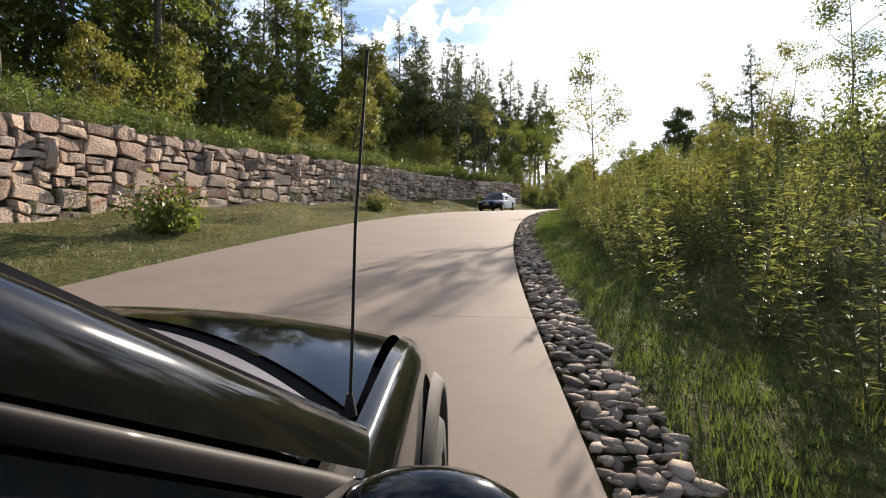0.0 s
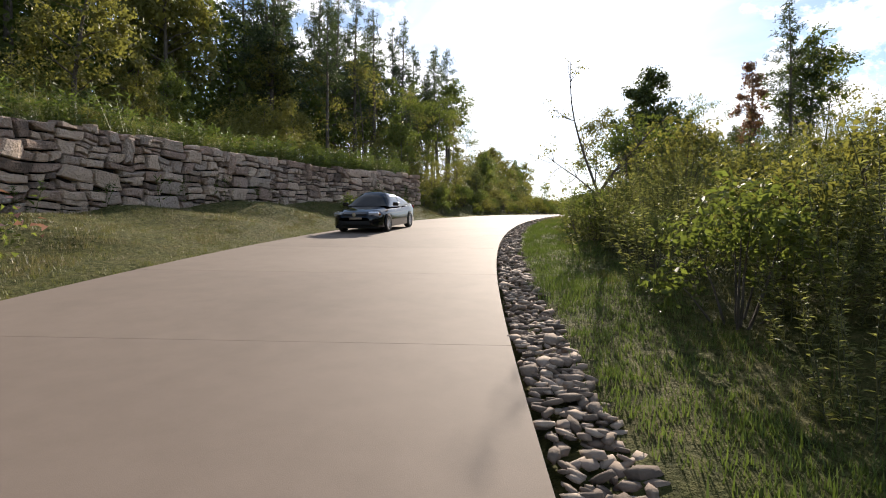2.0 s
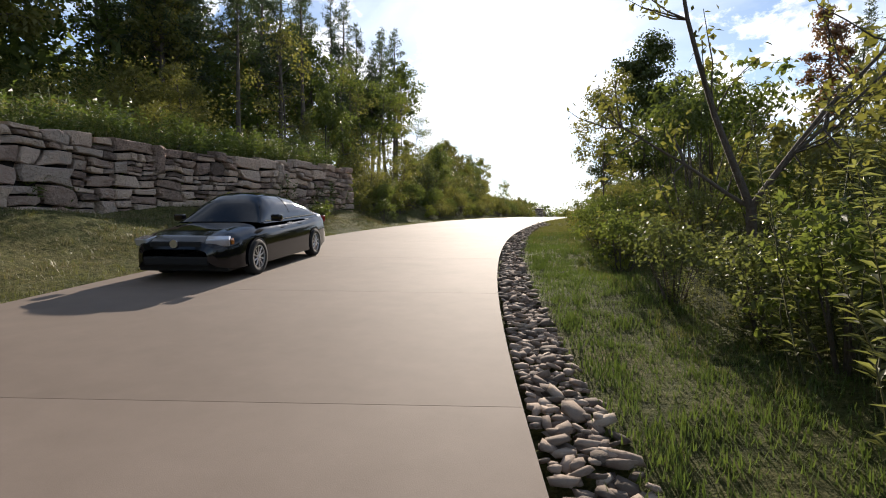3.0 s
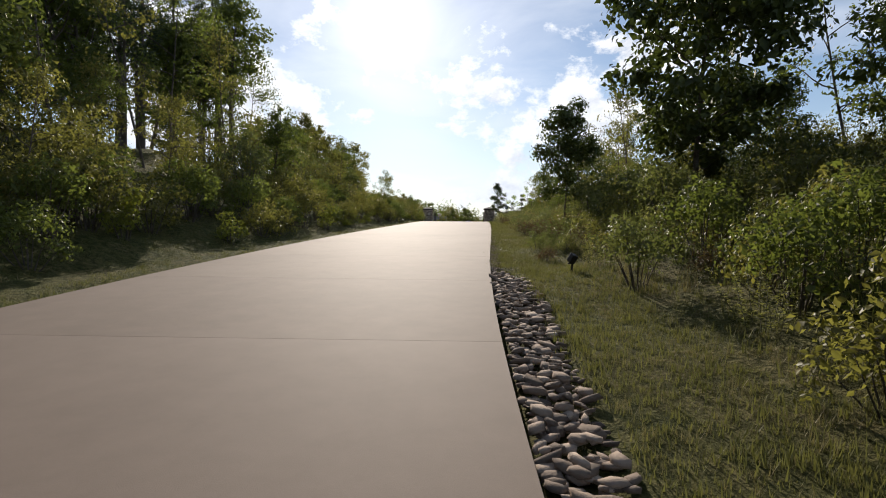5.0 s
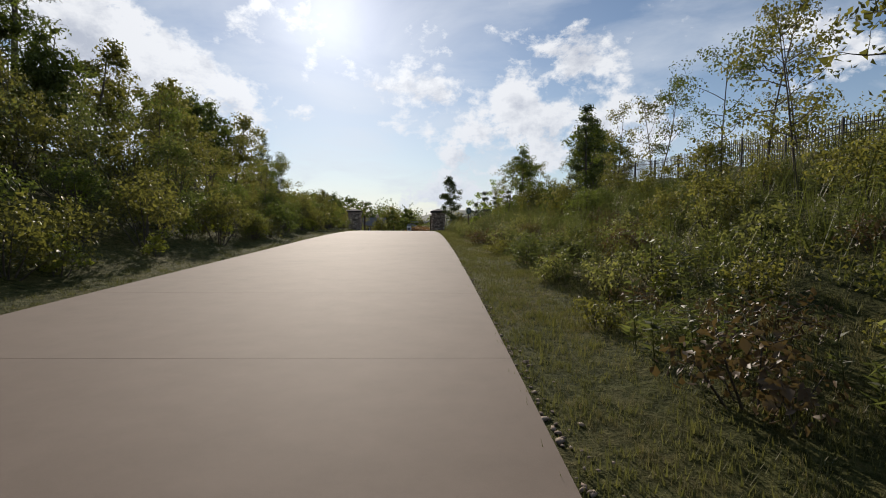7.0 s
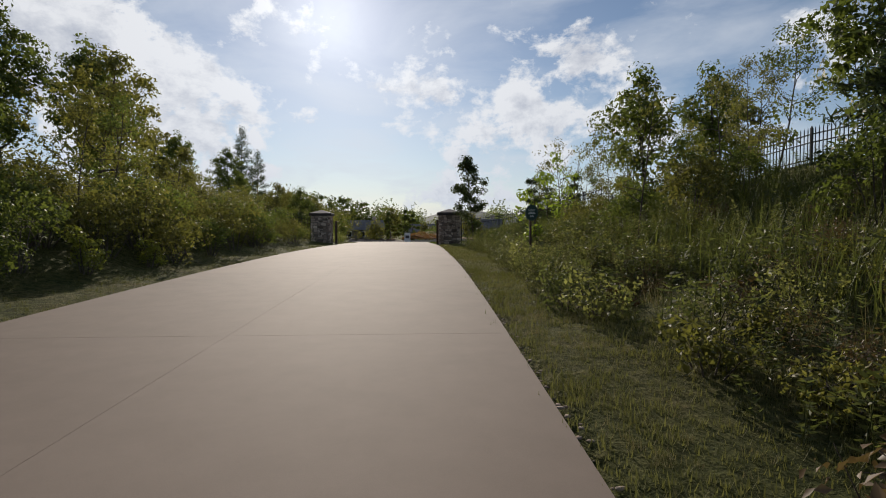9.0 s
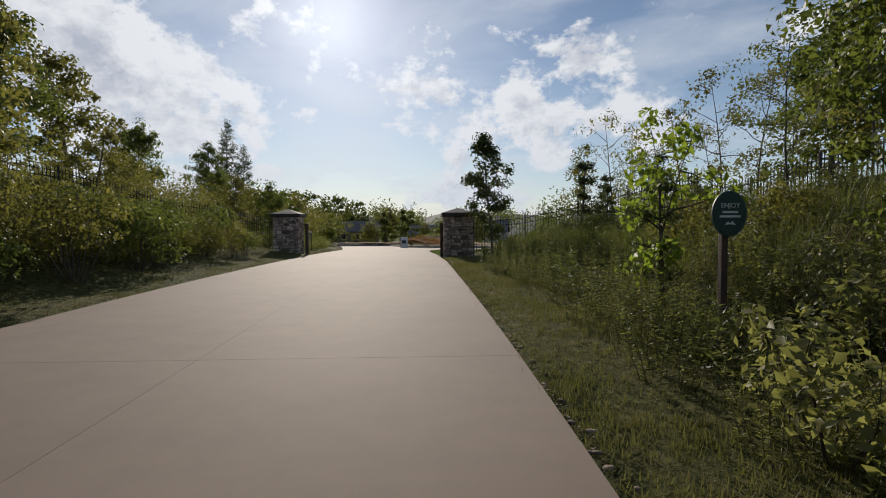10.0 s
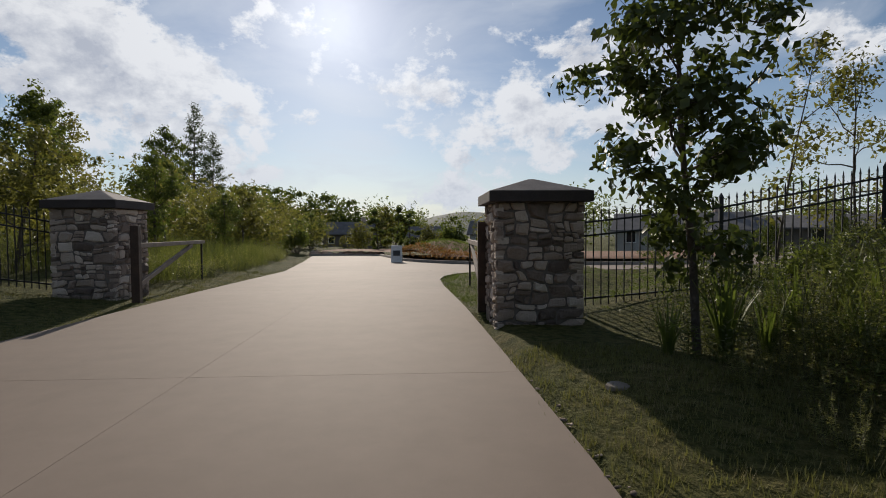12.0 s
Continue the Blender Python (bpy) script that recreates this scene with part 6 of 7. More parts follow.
# ---------------------------------------------------------------- beyond the gate
M_roof = mottled("shingle roof", [(0.3, (0.09, 0.085, 0.085)), (0.7, (0.19, 0.18, 0.175))], 1.0, 12.0, 0.9, 0.5, 0.02)
M_siding = mottled("grey siding", [(0.3, (0.30, 0.29, 0.28)), (0.7, (0.42, 0.41, 0.39))], 0.6, 9.0, 0.8, 0.3, 0.01)
M_darkwall = mottled("dark siding", [(0.3, (0.11, 0.09, 0.075)), (0.7, (0.19, 0.16, 0.13))], 0.6, 9.0, 0.85, 0.3, 0.01)
M_kerb = mottled("kerb stone", [(0.3, (0.17, 0.15, 0.13)), (0.7, (0.33, 0.29, 0.25))], 2.0, 30.0, 0.9, 0.5, 0.006)
M_mulch = mottled("bark mulch", [(0.3, (0.10, 0.045, 0.02)), (0.7, (0.27, 0.12, 0.05))], 3.0, 50.0, 0.95, 0.8, 0.02)
M_winglass = plain("window glass", (0.02, 0.025, 0.03), 0.08)
M_hill = leaf_material("far woodland", (0.035, 0.055, 0.05), (0.075, 0.10, 0.085), 0.1, 0.9)


def house(x, y, turn, w, d, eave, ridge, wall_mat, label, bays):
    z = ground_at(x, y) - 0.1
    e = empty("house", Matrix.Translation((x, y, z)) @ pose(0, 0, 0, 0, 0, turn), label, "house", "houses beyond the gate")
    part("wall", box_bm(w, d, eave, (0, 0, eave / 2)), wall_mat, e)
    bm = bmesh.new()
    o, t = 0.5, 0.18
    sec = [(-d / 2 - o, eave - 0.15), (0, ridge), (d / 2 + o, eave - 0.15), (d / 2 + o, eave - 0.15 - t), (0, ridge - t - 0.1), (-d / 2 - o, eave - 0.15 - t)]
    a = [bm.verts.new((-w / 2 - o, py, pz)) for py, pz in sec]
    b = [bm.verts.new((w / 2 + o, py, pz)) for py, pz in sec]
    for i in range(6):
        j = (i + 1) % 6
        bm.faces.new((a[i], a[j], b[j], b[i]))
    bm.faces.new((a[0], a[5], a[4], a[1])), bm.faces.new((a[1], a[4], a[3], a[2]))
    bm.faces.new((b[1], b[4], b[5], b[0])), bm.faces.new((b[2], b[3], b[4], b[1]))
    bmesh.ops.recalc_face_normals(bm, faces=bm.faces[:])
    part("roof", bm, M_roof, e)
    bm = bmesh.new()
    g = [bm.verts.new((sx * (w / 2 - 0.02), py, pz)) for sx in (-1, 1) for py, pz in ((-d / 2, eave), (d / 2, eave), (0, ridge - 0.28))]
    bm.faces.new(g[:3]), bm.faces.new(g[3:])
    part("gable", bm, wall_mat, e)
    for i in range(bays):
        wx = -w / 2 + w * (i + 0.5) / bays
        win = part("window", box_bm(1.1, 0.08, 1.3, (wx, -d / 2 - 0.02, min(1.6, eave - 0.9)), 0.01), M_white, e)
        part("pane", box_bm(0.92, 0.02, 1.12, (wx, -d / 2 - 0.07, min(1.6, eave - 0.9))), M_winglass, win)
    part("chimney", box_bm(0.8, 0.8, 1.4, (w * 0.3, 0.3, ridge + 0.1), 0.02), M_pillarstone, e)
    return e


house(-17.5, 96, 8, 9, 8, 2.8, 4.9, M_darkwall, "low dark lodge with a grey shingle roof beyond the gate", 3)
house(-2.0, 100, -6, 8, 7, 2.6, 4.4, M_siding, "low pale house with a grey roof among trees", 3)
house(-30.0, 86, 20, 8, 7, 2.2, 3.6, M_darkwall, "small dark outbuilding behind tall grass", 2)
house(10.0, 92, -12, 9, 7, 2.9, 5.2, M_siding, "pale grey house behind the gate pillar", 3)
house(27.0, 58, -24, 13, 9, 2.5, 4.3, M_siding, "wide pale grey house behind the iron fence", 4)
house(40.0, 52, -30, 14, 8, 2.4, 3.6, M_darkwall, "long low dark building behind the iron fence", 4)


KERB = np.array([(150.6, -9.2), (150.8, -6.0), (149.4, -3.3), (143, -1.9), (138.5, -1.1), (136, 0.0), (134.2, 1.2), (132.6, 2.8), (131.6, 5.0), (131.0, 9.0), (131.0, 15.0)])


def kerb_line(n):
    """Points of the kerb, as s and u, evenly along it."""
    d = np.r_[0, np.cumsum(np.hypot(*np.diff(KERB, axis=0).T))]
    q = np.linspace(0, d[-1], n)
    return np.interp(q, d, KERB[:, 0]), np.interp(q, d, KERB[:, 1])


def kerb_and_beds():
    n = 90
    ks, ku = kerb_line(n)
    gs, gu = np.gradient(ks), np.gradient(ku)
    g = np.hypot(gs, gu)
    ns, nu = gu / g, -gs / g
    rows = [on_line(ks + ns * w, ku + nu * w, h) for w, h in ((0.0, -0.1), (0.02, 0.14), (0.05, 0.16), (0.16, 0.16), (0.18, 0.02))]
    v = np.stack(rows, 1).reshape(-1, 3)
    i, j = np.meshgrid(np.arange(n - 1), np.arange(4), indexing="ij")
    f = np.stack([i * 5 + j, (i + 1) * 5 + j, (i + 1) * 5 + j + 1, i * 5 + j + 1], -1).reshape(-1, 4)
    tagged(obj("kerb", v, f, M_kerb), "low stone kerb round the planting bed", "kerb", kind="structure")
    # the mulched bed behind it, with a green mound
    m = 24
    ww = np.linspace(0.16, 1, m)[None, :] ** 1.5 * 14
    S, U = ks[:, None] + ww * 1.0, ku[:, None] + ww * np.linspace(0.0, 0.6, n)[:, None]

    def lie(S, U):
        back = np.clip((S - np.interp(U, KERB[2:, 1], KERB[2:, 0])) / 1.5, 0, 1)
        return 0.12 + 0.9 * np.exp(-((S - 140.5) / 3.0) ** 2 - ((U - 1.6) / 2.6) ** 2) * back + 0.25 * back
    p = on_line(S, U, lie(S, U))
    i, j = np.meshgrid(np.arange(n - 1), np.arange(m - 1), indexing="ij")
    f = np.stack([i * m + j, (i + 1) * m + j, (i + 1) * m + j + 1, i * m + j + 1], -1).reshape(-1, 4)
    tagged(obj("planting_bed", p.reshape(-1, 3), f, M_mulch, smooth=True), "mulched planting bed behind the kerb", "flower bed", kind="structure")
    rng = np.random.default_rng(61)

    def sown(name, kinds, S, U, mat, label, category, seed, lo, hi):
        pts = on_line(S, U)
        s2, u2 = to_line(pts[:, :2])
        scatter(name, kinds, None, mat, label, category, seed, lo, hi, lie(S, U) - ground_h(s2, u2) - rough(pts[:, :2], s2, u2), pts)
    k = rng.integers(28, 62, 900)
    w = rng.uniform(0.3, 2.6, 900)
    sown("orange_flowers", [bush_clump(171, 34, 0.22, 0.2, 0.07), bush_clump(172, 34, 0.25, 0.22, 0.07)], ks[k] + w, ku[k] + w * 0.3, M_orange, "low orange flowers on the mulched bed", "flowers", 62, 0.45, 0.8)
    S, U = rng.normal(140.5, 2.2, 1100), rng.normal(1.6, 2.0, 1100)
    ok = S > np.interp(U, KERB[2:, 1], KERB[2:, 0]) + 1.6
    sown("mound_grass", LONG_TUFTS, S[ok], U[ok], M_fern, "green grass on the mound", "grass", 63, 0.6, 1.1)


kerb_and_beds()


def boulder_row():
    rng = np.random.default_rng(65)
    for i in range(16):
        s, u = 151.6 + rng.random() * 0.8, -9.3 + 6.1 * (i + rng.random() * 0.5) / 16
        bm = bmesh.new()
        bmesh.ops.create_icosphere(bm, subdivisions=2, radius=0.5)
        k = rng.normal(size=3) * 2
        for q in bm.verts:
            q.co *= 1 + 0.16 * math.sin(4 * q.co.x + k[0]) + 0.14 * math.sin(5 * q.co.z + k[1])
        bmesh.ops.transform(bm, matrix=Matrix.Diagonal((rng.uniform(0.7, 1.2), 0.8, rng.uniform(0.6, 1.0), 1)), verts=bm.verts)
        ob = part("boulder", bm, M_wallstone, None)
        p = on_line(s, u)
        ob.matrix_basis = Matrix.Translation((p[0], p[1], ground_at(p[0], p[1]) + 0.15)) @ pose(0, 0, 0, 0, 0, rng.uniform(0, 360))
        tagged(ob, "rough grey boulder in a low row behind the kerb", "boulder", "boulders behind the kerb")


boulder_row()

SPIRE = broad_tree(61, 5.6, 1.0, 0.05, 0.15, 3600, M_leaf, lean=0.01)
for x, y, sc in ((-7.0, 55.2, 0.98), (-5.0, 55.6, 1.05), (-3.5, 55.0, 0.92)):
    s, u = to_line(np.array([[x, y]]))
    plant("columnar_tree", SPIRE, float(s[0]), float(u[0]), 90 * x, sc, "slim young columnar tree behind the planting bed", "tree", "columnar trees beyond the gate")

# woods and hills far off
WIDE_CROWNS = [bush_clump(185 + i, 420, 8.5, 4.2, 0.6) for i in range(3)]
CROWNS = [bush_clump(180 + i, 800, 8.5, 4.2, 0.42) for i in range(4)]
far = np.random.default_rng(66)
n = 130
ang = np.radians(far.uniform(-75, 75, n))
dist = far.uniform(105, 190, n)
pts = np.column_stack([-4 + np.sin(ang) * dist, 12 + np.cos(ang) * dist * 0.85, np.zeros(n)])
keep = (np.abs(pts[:, 0] + 4 + 0.03 * pts[:, 1]) > 9) | (pts[:, 1] > 120)
scatter("far_woods", WIDE_CROWNS, None, M_leaf, "dark belt of leafy trees beyond the houses", "woods", 67, 0.8, 1.5, 0.0, pts[keep])
n = 130
pts = on_line(far.uniform(118, 186, n), -far.uniform(13, 44, n))
scatter("far_woods", CROWNS, None, M_leaf_warm, "leafy wood edge behind the tall grass", "woods", 68, 0.35, 0.75, 0.0, pts)
n = 90
pts = on_line(far.uniform(-10, 104, n), far.uniform(19, 36, n))
scatter("far_woods", CROWNS, None, M_leaf_warm, "leafy wood on top of the overgrown bank", "woods", 69, 0.3, 0.6, 0.0, pts)
n = 150
pts = on_line(far.uniform(-8, 70, n), -far.uniform(27, 50, n))
scatter("far_woods", WIDE_CROWNS, None, M_leaf, "dense dark wood behind the pines", "woods", 70, 0.7, 1.5, 0.0, pts)


def hills():
    n, m = 160, 10
    a, r = np.meshgrid(np.radians(np.linspace(-80, 80, n)), np.linspace(1100, 2000, m), indexing="ij")
    ridge = 48 + 16 * np.sin(a * 7 + 1.1) + 9 * np.sin(a * 17 + 0.4) + 4 * np.sin(a * 41)
    z = -16 + ridge * np.sin(np.pi * np.clip((r - 1100) / 1200, 0, 1)) + 2.0 * np.sin(a * 190 + r) * ((r - 1100) / 900)
    v = np.stack([np.sin(a) * r, np.cos(a) * r, z], -1).reshape(-1, 3)
    i, j = np.meshgrid(np.arange(n - 1), np.arange(m - 1), indexing="ij")
    f = np.stack([i * m + j, (i + 1) * m + j, (i + 1) * m + j + 1, i * m + j + 1], -1).reshape(-1, 4)
    tagged(obj("backdrop_hills", v, f, M_hill, smooth=True), "low wooded hills on the horizon", "hills", kind="structure")


hills()


# ---------------------------------------------------------------- cars
M_paint = plain("black car paint", (0.003, 0.003, 0.005), 0.08)
M_paint2 = plain("dark car paint", (0.005, 0.0045, 0.0048), 0.08)
M_satin = plain("satin brown trim", (0.012, 0.010, 0.010), 0.5, 0.0, 0.02)
M_trim = plain("black plastic trim", (0.006, 0.006, 0.006), 0.8)
M_carglass = plain("tinted car glass", (0.012, 0.014, 0.017), 0.05, 0.0, 0.6)
M_tyre = plain("tyre rubber", (0.012, 0.012, 0.012), 0.85)
M_alloy = plain("silver alloy", (0.55, 0.55, 0.56), 0.3, 0.9)
M_lens = plain("headlight lens", (0.35, 0.36, 0.38), 0.1, 0.2, 1.0)
M_taillens = plain("red tail lens", (0.25, 0.012, 0.012), 0.15, 0.0, 1.0)
M_amber = plain("amber lens", (0.4, 0.14, 0.02), 0.15, 0.0, 1.0)
M_cowl = plain("grey cowl plastic", (0.16, 0.15, 0.17), 0.4)


def surf(name, fn, nu, nv, mat, parent, label="", thick=0.0):
    """A smooth sheet fn(a, b), a and b from 0 to 1, closed to a thin shell if thick."""
    a, b = np.meshgrid(np.linspace(0, 1, nu), np.linspace(0, 1, nv), indexing="ij")
    v = np.stack(fn(a, b), -1).reshape(-1, 3)
    i, j = np.meshgrid(np.arange(nu - 1), np.arange(nv - 1), indexing="ij")
    f = np.stack([i * nv + j, (i + 1) * nv + j, (i + 1) * nv + j + 1, i * nv + j + 1], -1).reshape(-1, 4)
    ob = obj(name, v, f, mat, parent, label, smooth=True)
    if thick:
        md = ob.modifiers.new("shell", "SOLIDIFY")
        md.thickness, md.offset = thick, 0.0
    return ob


def wheel(parent, x, y, r, side, w=0.21):
    e = new("wheel")
    e.parent = parent
    e.matrix_basis = pose(x, y, r, 0, 0, 0 if side > 0 else 180)
    prof = [(-w / 2, r * 0.68), (-w / 2, r * 0.92), (-w * 0.36, r), (w * 0.36, r), (w / 2, r * 0.92), (w / 2, r * 0.68), (w * 0.42, r * 0.64), (-w * 0.42, r * 0.64)]
    n = 28
    v, f = [], []
    for i in range(n):
        t = 2 * math.pi * i / n
        for px, pr in prof:
            v.append((px, pr * math.cos(t), pr * math.sin(t)))
    k = len(prof)
    for i in range(n):
        for j in range(k):
            f.append([i * k + j, i * k + (j + 1) % k, ((i + 1) % n) * k + (j + 1) % k, ((i + 1) % n) * k + j])
    obj("tyre", v, f, M_tyre, e, smooth=True)
    bm = bmesh.new()
    ring = []
    for i in range(n):
        t = 2 * math.pi * i / n
        ring.append([bm.verts.new((px, pr * math.cos(t), pr * math.sin(t))) for px, pr in ((w * 0.46, r * 0.68), (w * 0.47, r * 0.61), (w * 0.2, r * 0.58))])
    for i in range(n):
        a, b = ring[i], ring[(i + 1) % n]
        for j in range(2):
            bm.faces.new((a[j], b[j], b[j + 1], a[j + 1]))
    bmesh.ops.create_cone(bm, cap_ends=True, segments=14, radius1=r * 0.14, radius2=r * 0.1, depth=0.03, matrix=Matrix.Translation((w * 0.42, 0, 0)) @ Matrix.Rotation(math.pi / 2, 4, "Y"))
    part("rim", bm, M_alloy, e, "silver alloy rim")
    bm = box_bm(0.02, r * 0.1, r * 0.52, (w * 0.38, 0, r * 0.36), 0.006, 1)
    me = bpy.data.meshes.new("spoke")
    bm.to_mesh(me)
    bm.free()
    me.materials.append(M_alloy)
    for i in range(10):
        o = new("spoke", me)
        o.parent = e
        o.matrix_basis = Matrix.Rotation(2 * math.pi * i / 10, 4, "X")
    bm = bmesh.new()
    bmesh.ops.create_cone(bm, cap_ends=True, segments=24, radius1=r * 0.6, radius2=r * 0.6, depth=0.02, matrix=Matrix.Translation((w * 0.1, 0, 0)) @ Matrix.Rotation(math.pi / 2, 4, "Y"))
    part("brake_disc", bm, M_trim, e)
    return e


def sedan():
    # local: x to the car's right, y ahead, origin on the ground between the axles
    m = Vector(on_line(37.3, -4.45))
    a, b = on_line(36.0, -4.45), on_line(38.6, -4.45)
    slope = math.degrees(math.atan2(b[2] - a[2], 2.6))
    yaw = heading(36.7)
    base = Matrix.Translation(m) @ pose(0, 0, 0, 0, 0, yaw) @ pose(0, 0, 0, slope, 0, 0) @ pose(0, 0, 0, 0, 0, 180) @ Matrix.Diagonal((0.96, 1, 0.95, 1))
    e = empty("sedan", base, "black four-door sedan with silver alloy wheels on the concrete drive", "car")
    Y = np.array([-2.28, -2.22, -2.0, -1.5, -0.9, 0.0, 0.9, 1.35, 1.8, 2.1, 2.25, 2.3])
    W = np.array([0.70, 0.80, 0.86, 0.885, 0.89, 0.89, 0.89, 0.885, 0.86, 0.78, 0.66, 0.55])
    ZB = np.array([0.42, 0.32, 0.25, 0.2, 0.18, 0.18, 0.18, 0.19, 0.2, 0.22, 0.27, 0.36])
    ZT = np.array([0.86, 0.98, 1.03, 1.01, 0.96, 0.93, 0.92, 0.88, 0.82, 0.74, 0.66, 0.55])

    def body(p, q):
        y = np.interp(p, np.linspace(0, 1, len(Y)), Y)
        w, zb, zt = np.interp(y, Y, W), np.interp(y, Y, ZB), np.interp(y, Y, ZT)
        t = q * np.pi * 1.0
        # from the left sill over the top to the right sill
        sx = -np.cos(t)
        prof = np.abs(np.sin(t)) ** 0.42
        x = w * np.sign(sx) * np.abs(sx) ** 0.38
        z = zb + (zt - zb) * prof
        return x, y + 0 * z, z
    surf("body", body, 60, 41, M_paint, e, "glossy black bodywork")
    part("underbody", box_bm(1.56, 4.2, 0.16, (0, 0, 0.24), 0.04), M_trim, e)

    def house_(p, q, grow=0.0):
        y = -1.78 + 2.80 * p
        h = np.interp(y, [-1.78, -1.35, -0.85, -0.4, 0.1, 0.35, 0.6, 1.02], [0.99, 1.24, 1.39, 1.44, 1.45, 1.425, 1.30, 0.92])
        t = q * np.pi
        sx = -np.cos(t)
        k = np.abs(np.sin(t)) ** 0.5
        x = (0.80 - 0.24 * k * (h - 0.9) / 0.55) * np.sign(sx) * np.abs(sx) ** 0.55
        z = 0.88 + (h + grow - 0.88) * k
        return x * (1 + grow), y + 0 * z, z
    surf("cabin_glass", house_, 40, 31, M_carglass, e, "dark tinted windows")
    surf("roof", lambda p, q: house_(0.24 + 0.50 * p, 0.30 + 0.40 * q, 0.008), 20, 16, M_paint, e)
    for sgn in (0, 1):
        for nm, p0, p1, wd in (("windscreen_pillar", 0.985, 0.74, 0.02), ("door_pillar", 0.5, 0.5, 0.03), ("rear_pillar", 0.02, 0.24, 0.05)):
            def strip(p, q, sgn=sgn, p0=p0, p1=p1, wd=wd):
                c = p0 + (p1 - p0) * p
                q0 = 0.05 + 0.28 * p
                if p0 == p1:
                    q0 = 0.03 + 0.28 * p
                    return house_(c + wd * (q - 0.5), q0 if sgn == 0 else 1 - q0, 0.008)
                q0 = q0 + (q - 0.5) * wd * 2.2
                return house_(c + 0 * q, q0 if sgn == 0 else 1 - q0, 0.008)
            surf(nm, strip, 14, 5, M_paint, e)
        s = -1 if sgn == 0 else 1
        surf("window_trim", lambda p, q, s=s: (s * (0.803 - 0.0 * p) + 0 * q, -1.55 + 2.4 * p + 0 * q, 0.945 - 0.03 * p + 0.018 * q), 12, 3, M_alloy, e, "thin chrome window line")
        part("door_handle", box_bm(0.03, 0.2, 0.03, (s * 0.895, 0.0, 0.84), 0.01), M_alloy, e)
        part("door_handle", box_bm(0.03, 0.2, 0.03, (s * 0.89, -0.85, 0.87), 0.01), M_alloy, e)
        mir = box_bm(0.2, 0.12, 0.13, (s * 0.97, 0.72, 0.98), 0.04, 3)
        part("wing_mirror", mir, M_paint, e)
        hl = box_bm(0.36, 0.22, 0.13, (0, 0, 0), 0.035, 3)
        bmesh.ops.transform(hl, matrix=pose(s * 0.62, 2.08, 0.66, -14, 0, -s * 24), verts=hl.verts)
        part("headlight", hl, M_lens, e, "clear headlight")
        am = box_bm(0.05, 0.12, 0.08, (0, 0, 0), 0.015, 2)
        bmesh.ops.transform(am, matrix=pose(s * 0.80, 1.98, 0.655, -14, 0, -s * 34), verts=am.verts)
        part("turn_signal", am, M_amber, e, "amber side lens")
        tl = box_bm(0.34, 0.12, 0.17, (0, 0, 0), 0.04, 3)
        bmesh.ops.transform(tl, matrix=pose(s * 0.66, -2.17, 0.82, 8, 0, s * 14), verts=tl.verts)
        part("tail_light", tl, M_taillens, e, "red tail lens")
        for y in (1.325, -1.325):
            arch, n = bmesh.new(), 18
            inner = [arch.verts.new((s * 0.897, y + 0.35 * math.cos(t), 0.31 + 0.35 * math.sin(t))) for t in np.linspace(-0.25, math.pi + 0.25, n)]
            hub = arch.verts.new((s * 0.893, y, 0.31))
            for i in range(n - 1):
                arch.faces.new((hub, inner[i], inner[i + 1]))
            part("wheel_arch", arch, M_trim, e)
            wheel(e, s * 0.815, y, 0.315, s)
    part("grille", box_bm(0.86, 0.06, 0.1, (0, 2.25, 0.62), 0.02), M_trim, e)
    bm = bmesh.new()
    bmesh.ops.create_cone(bm, cap_ends=True, segments=20, radius1=0.065, radius2=0.06, depth=0.03, matrix=Matrix.Translation((0, 2.295, 0.635)) @ Matrix.Rotation(math.pi / 2, 4, "X"))
    part("badge", bm, M_alloy, e, "round plain silver badge")
    part("air_intake", box_bm(1.1, 0.06, 0.14, (0, 2.27, 0.36), 0.03), M_trim, e)
    part("number_plate", box_bm(0.32, 0.02, 0.15, (0, -2.285, 0.72), 0.005), M_white, e, "pale blank plate")


sedan()


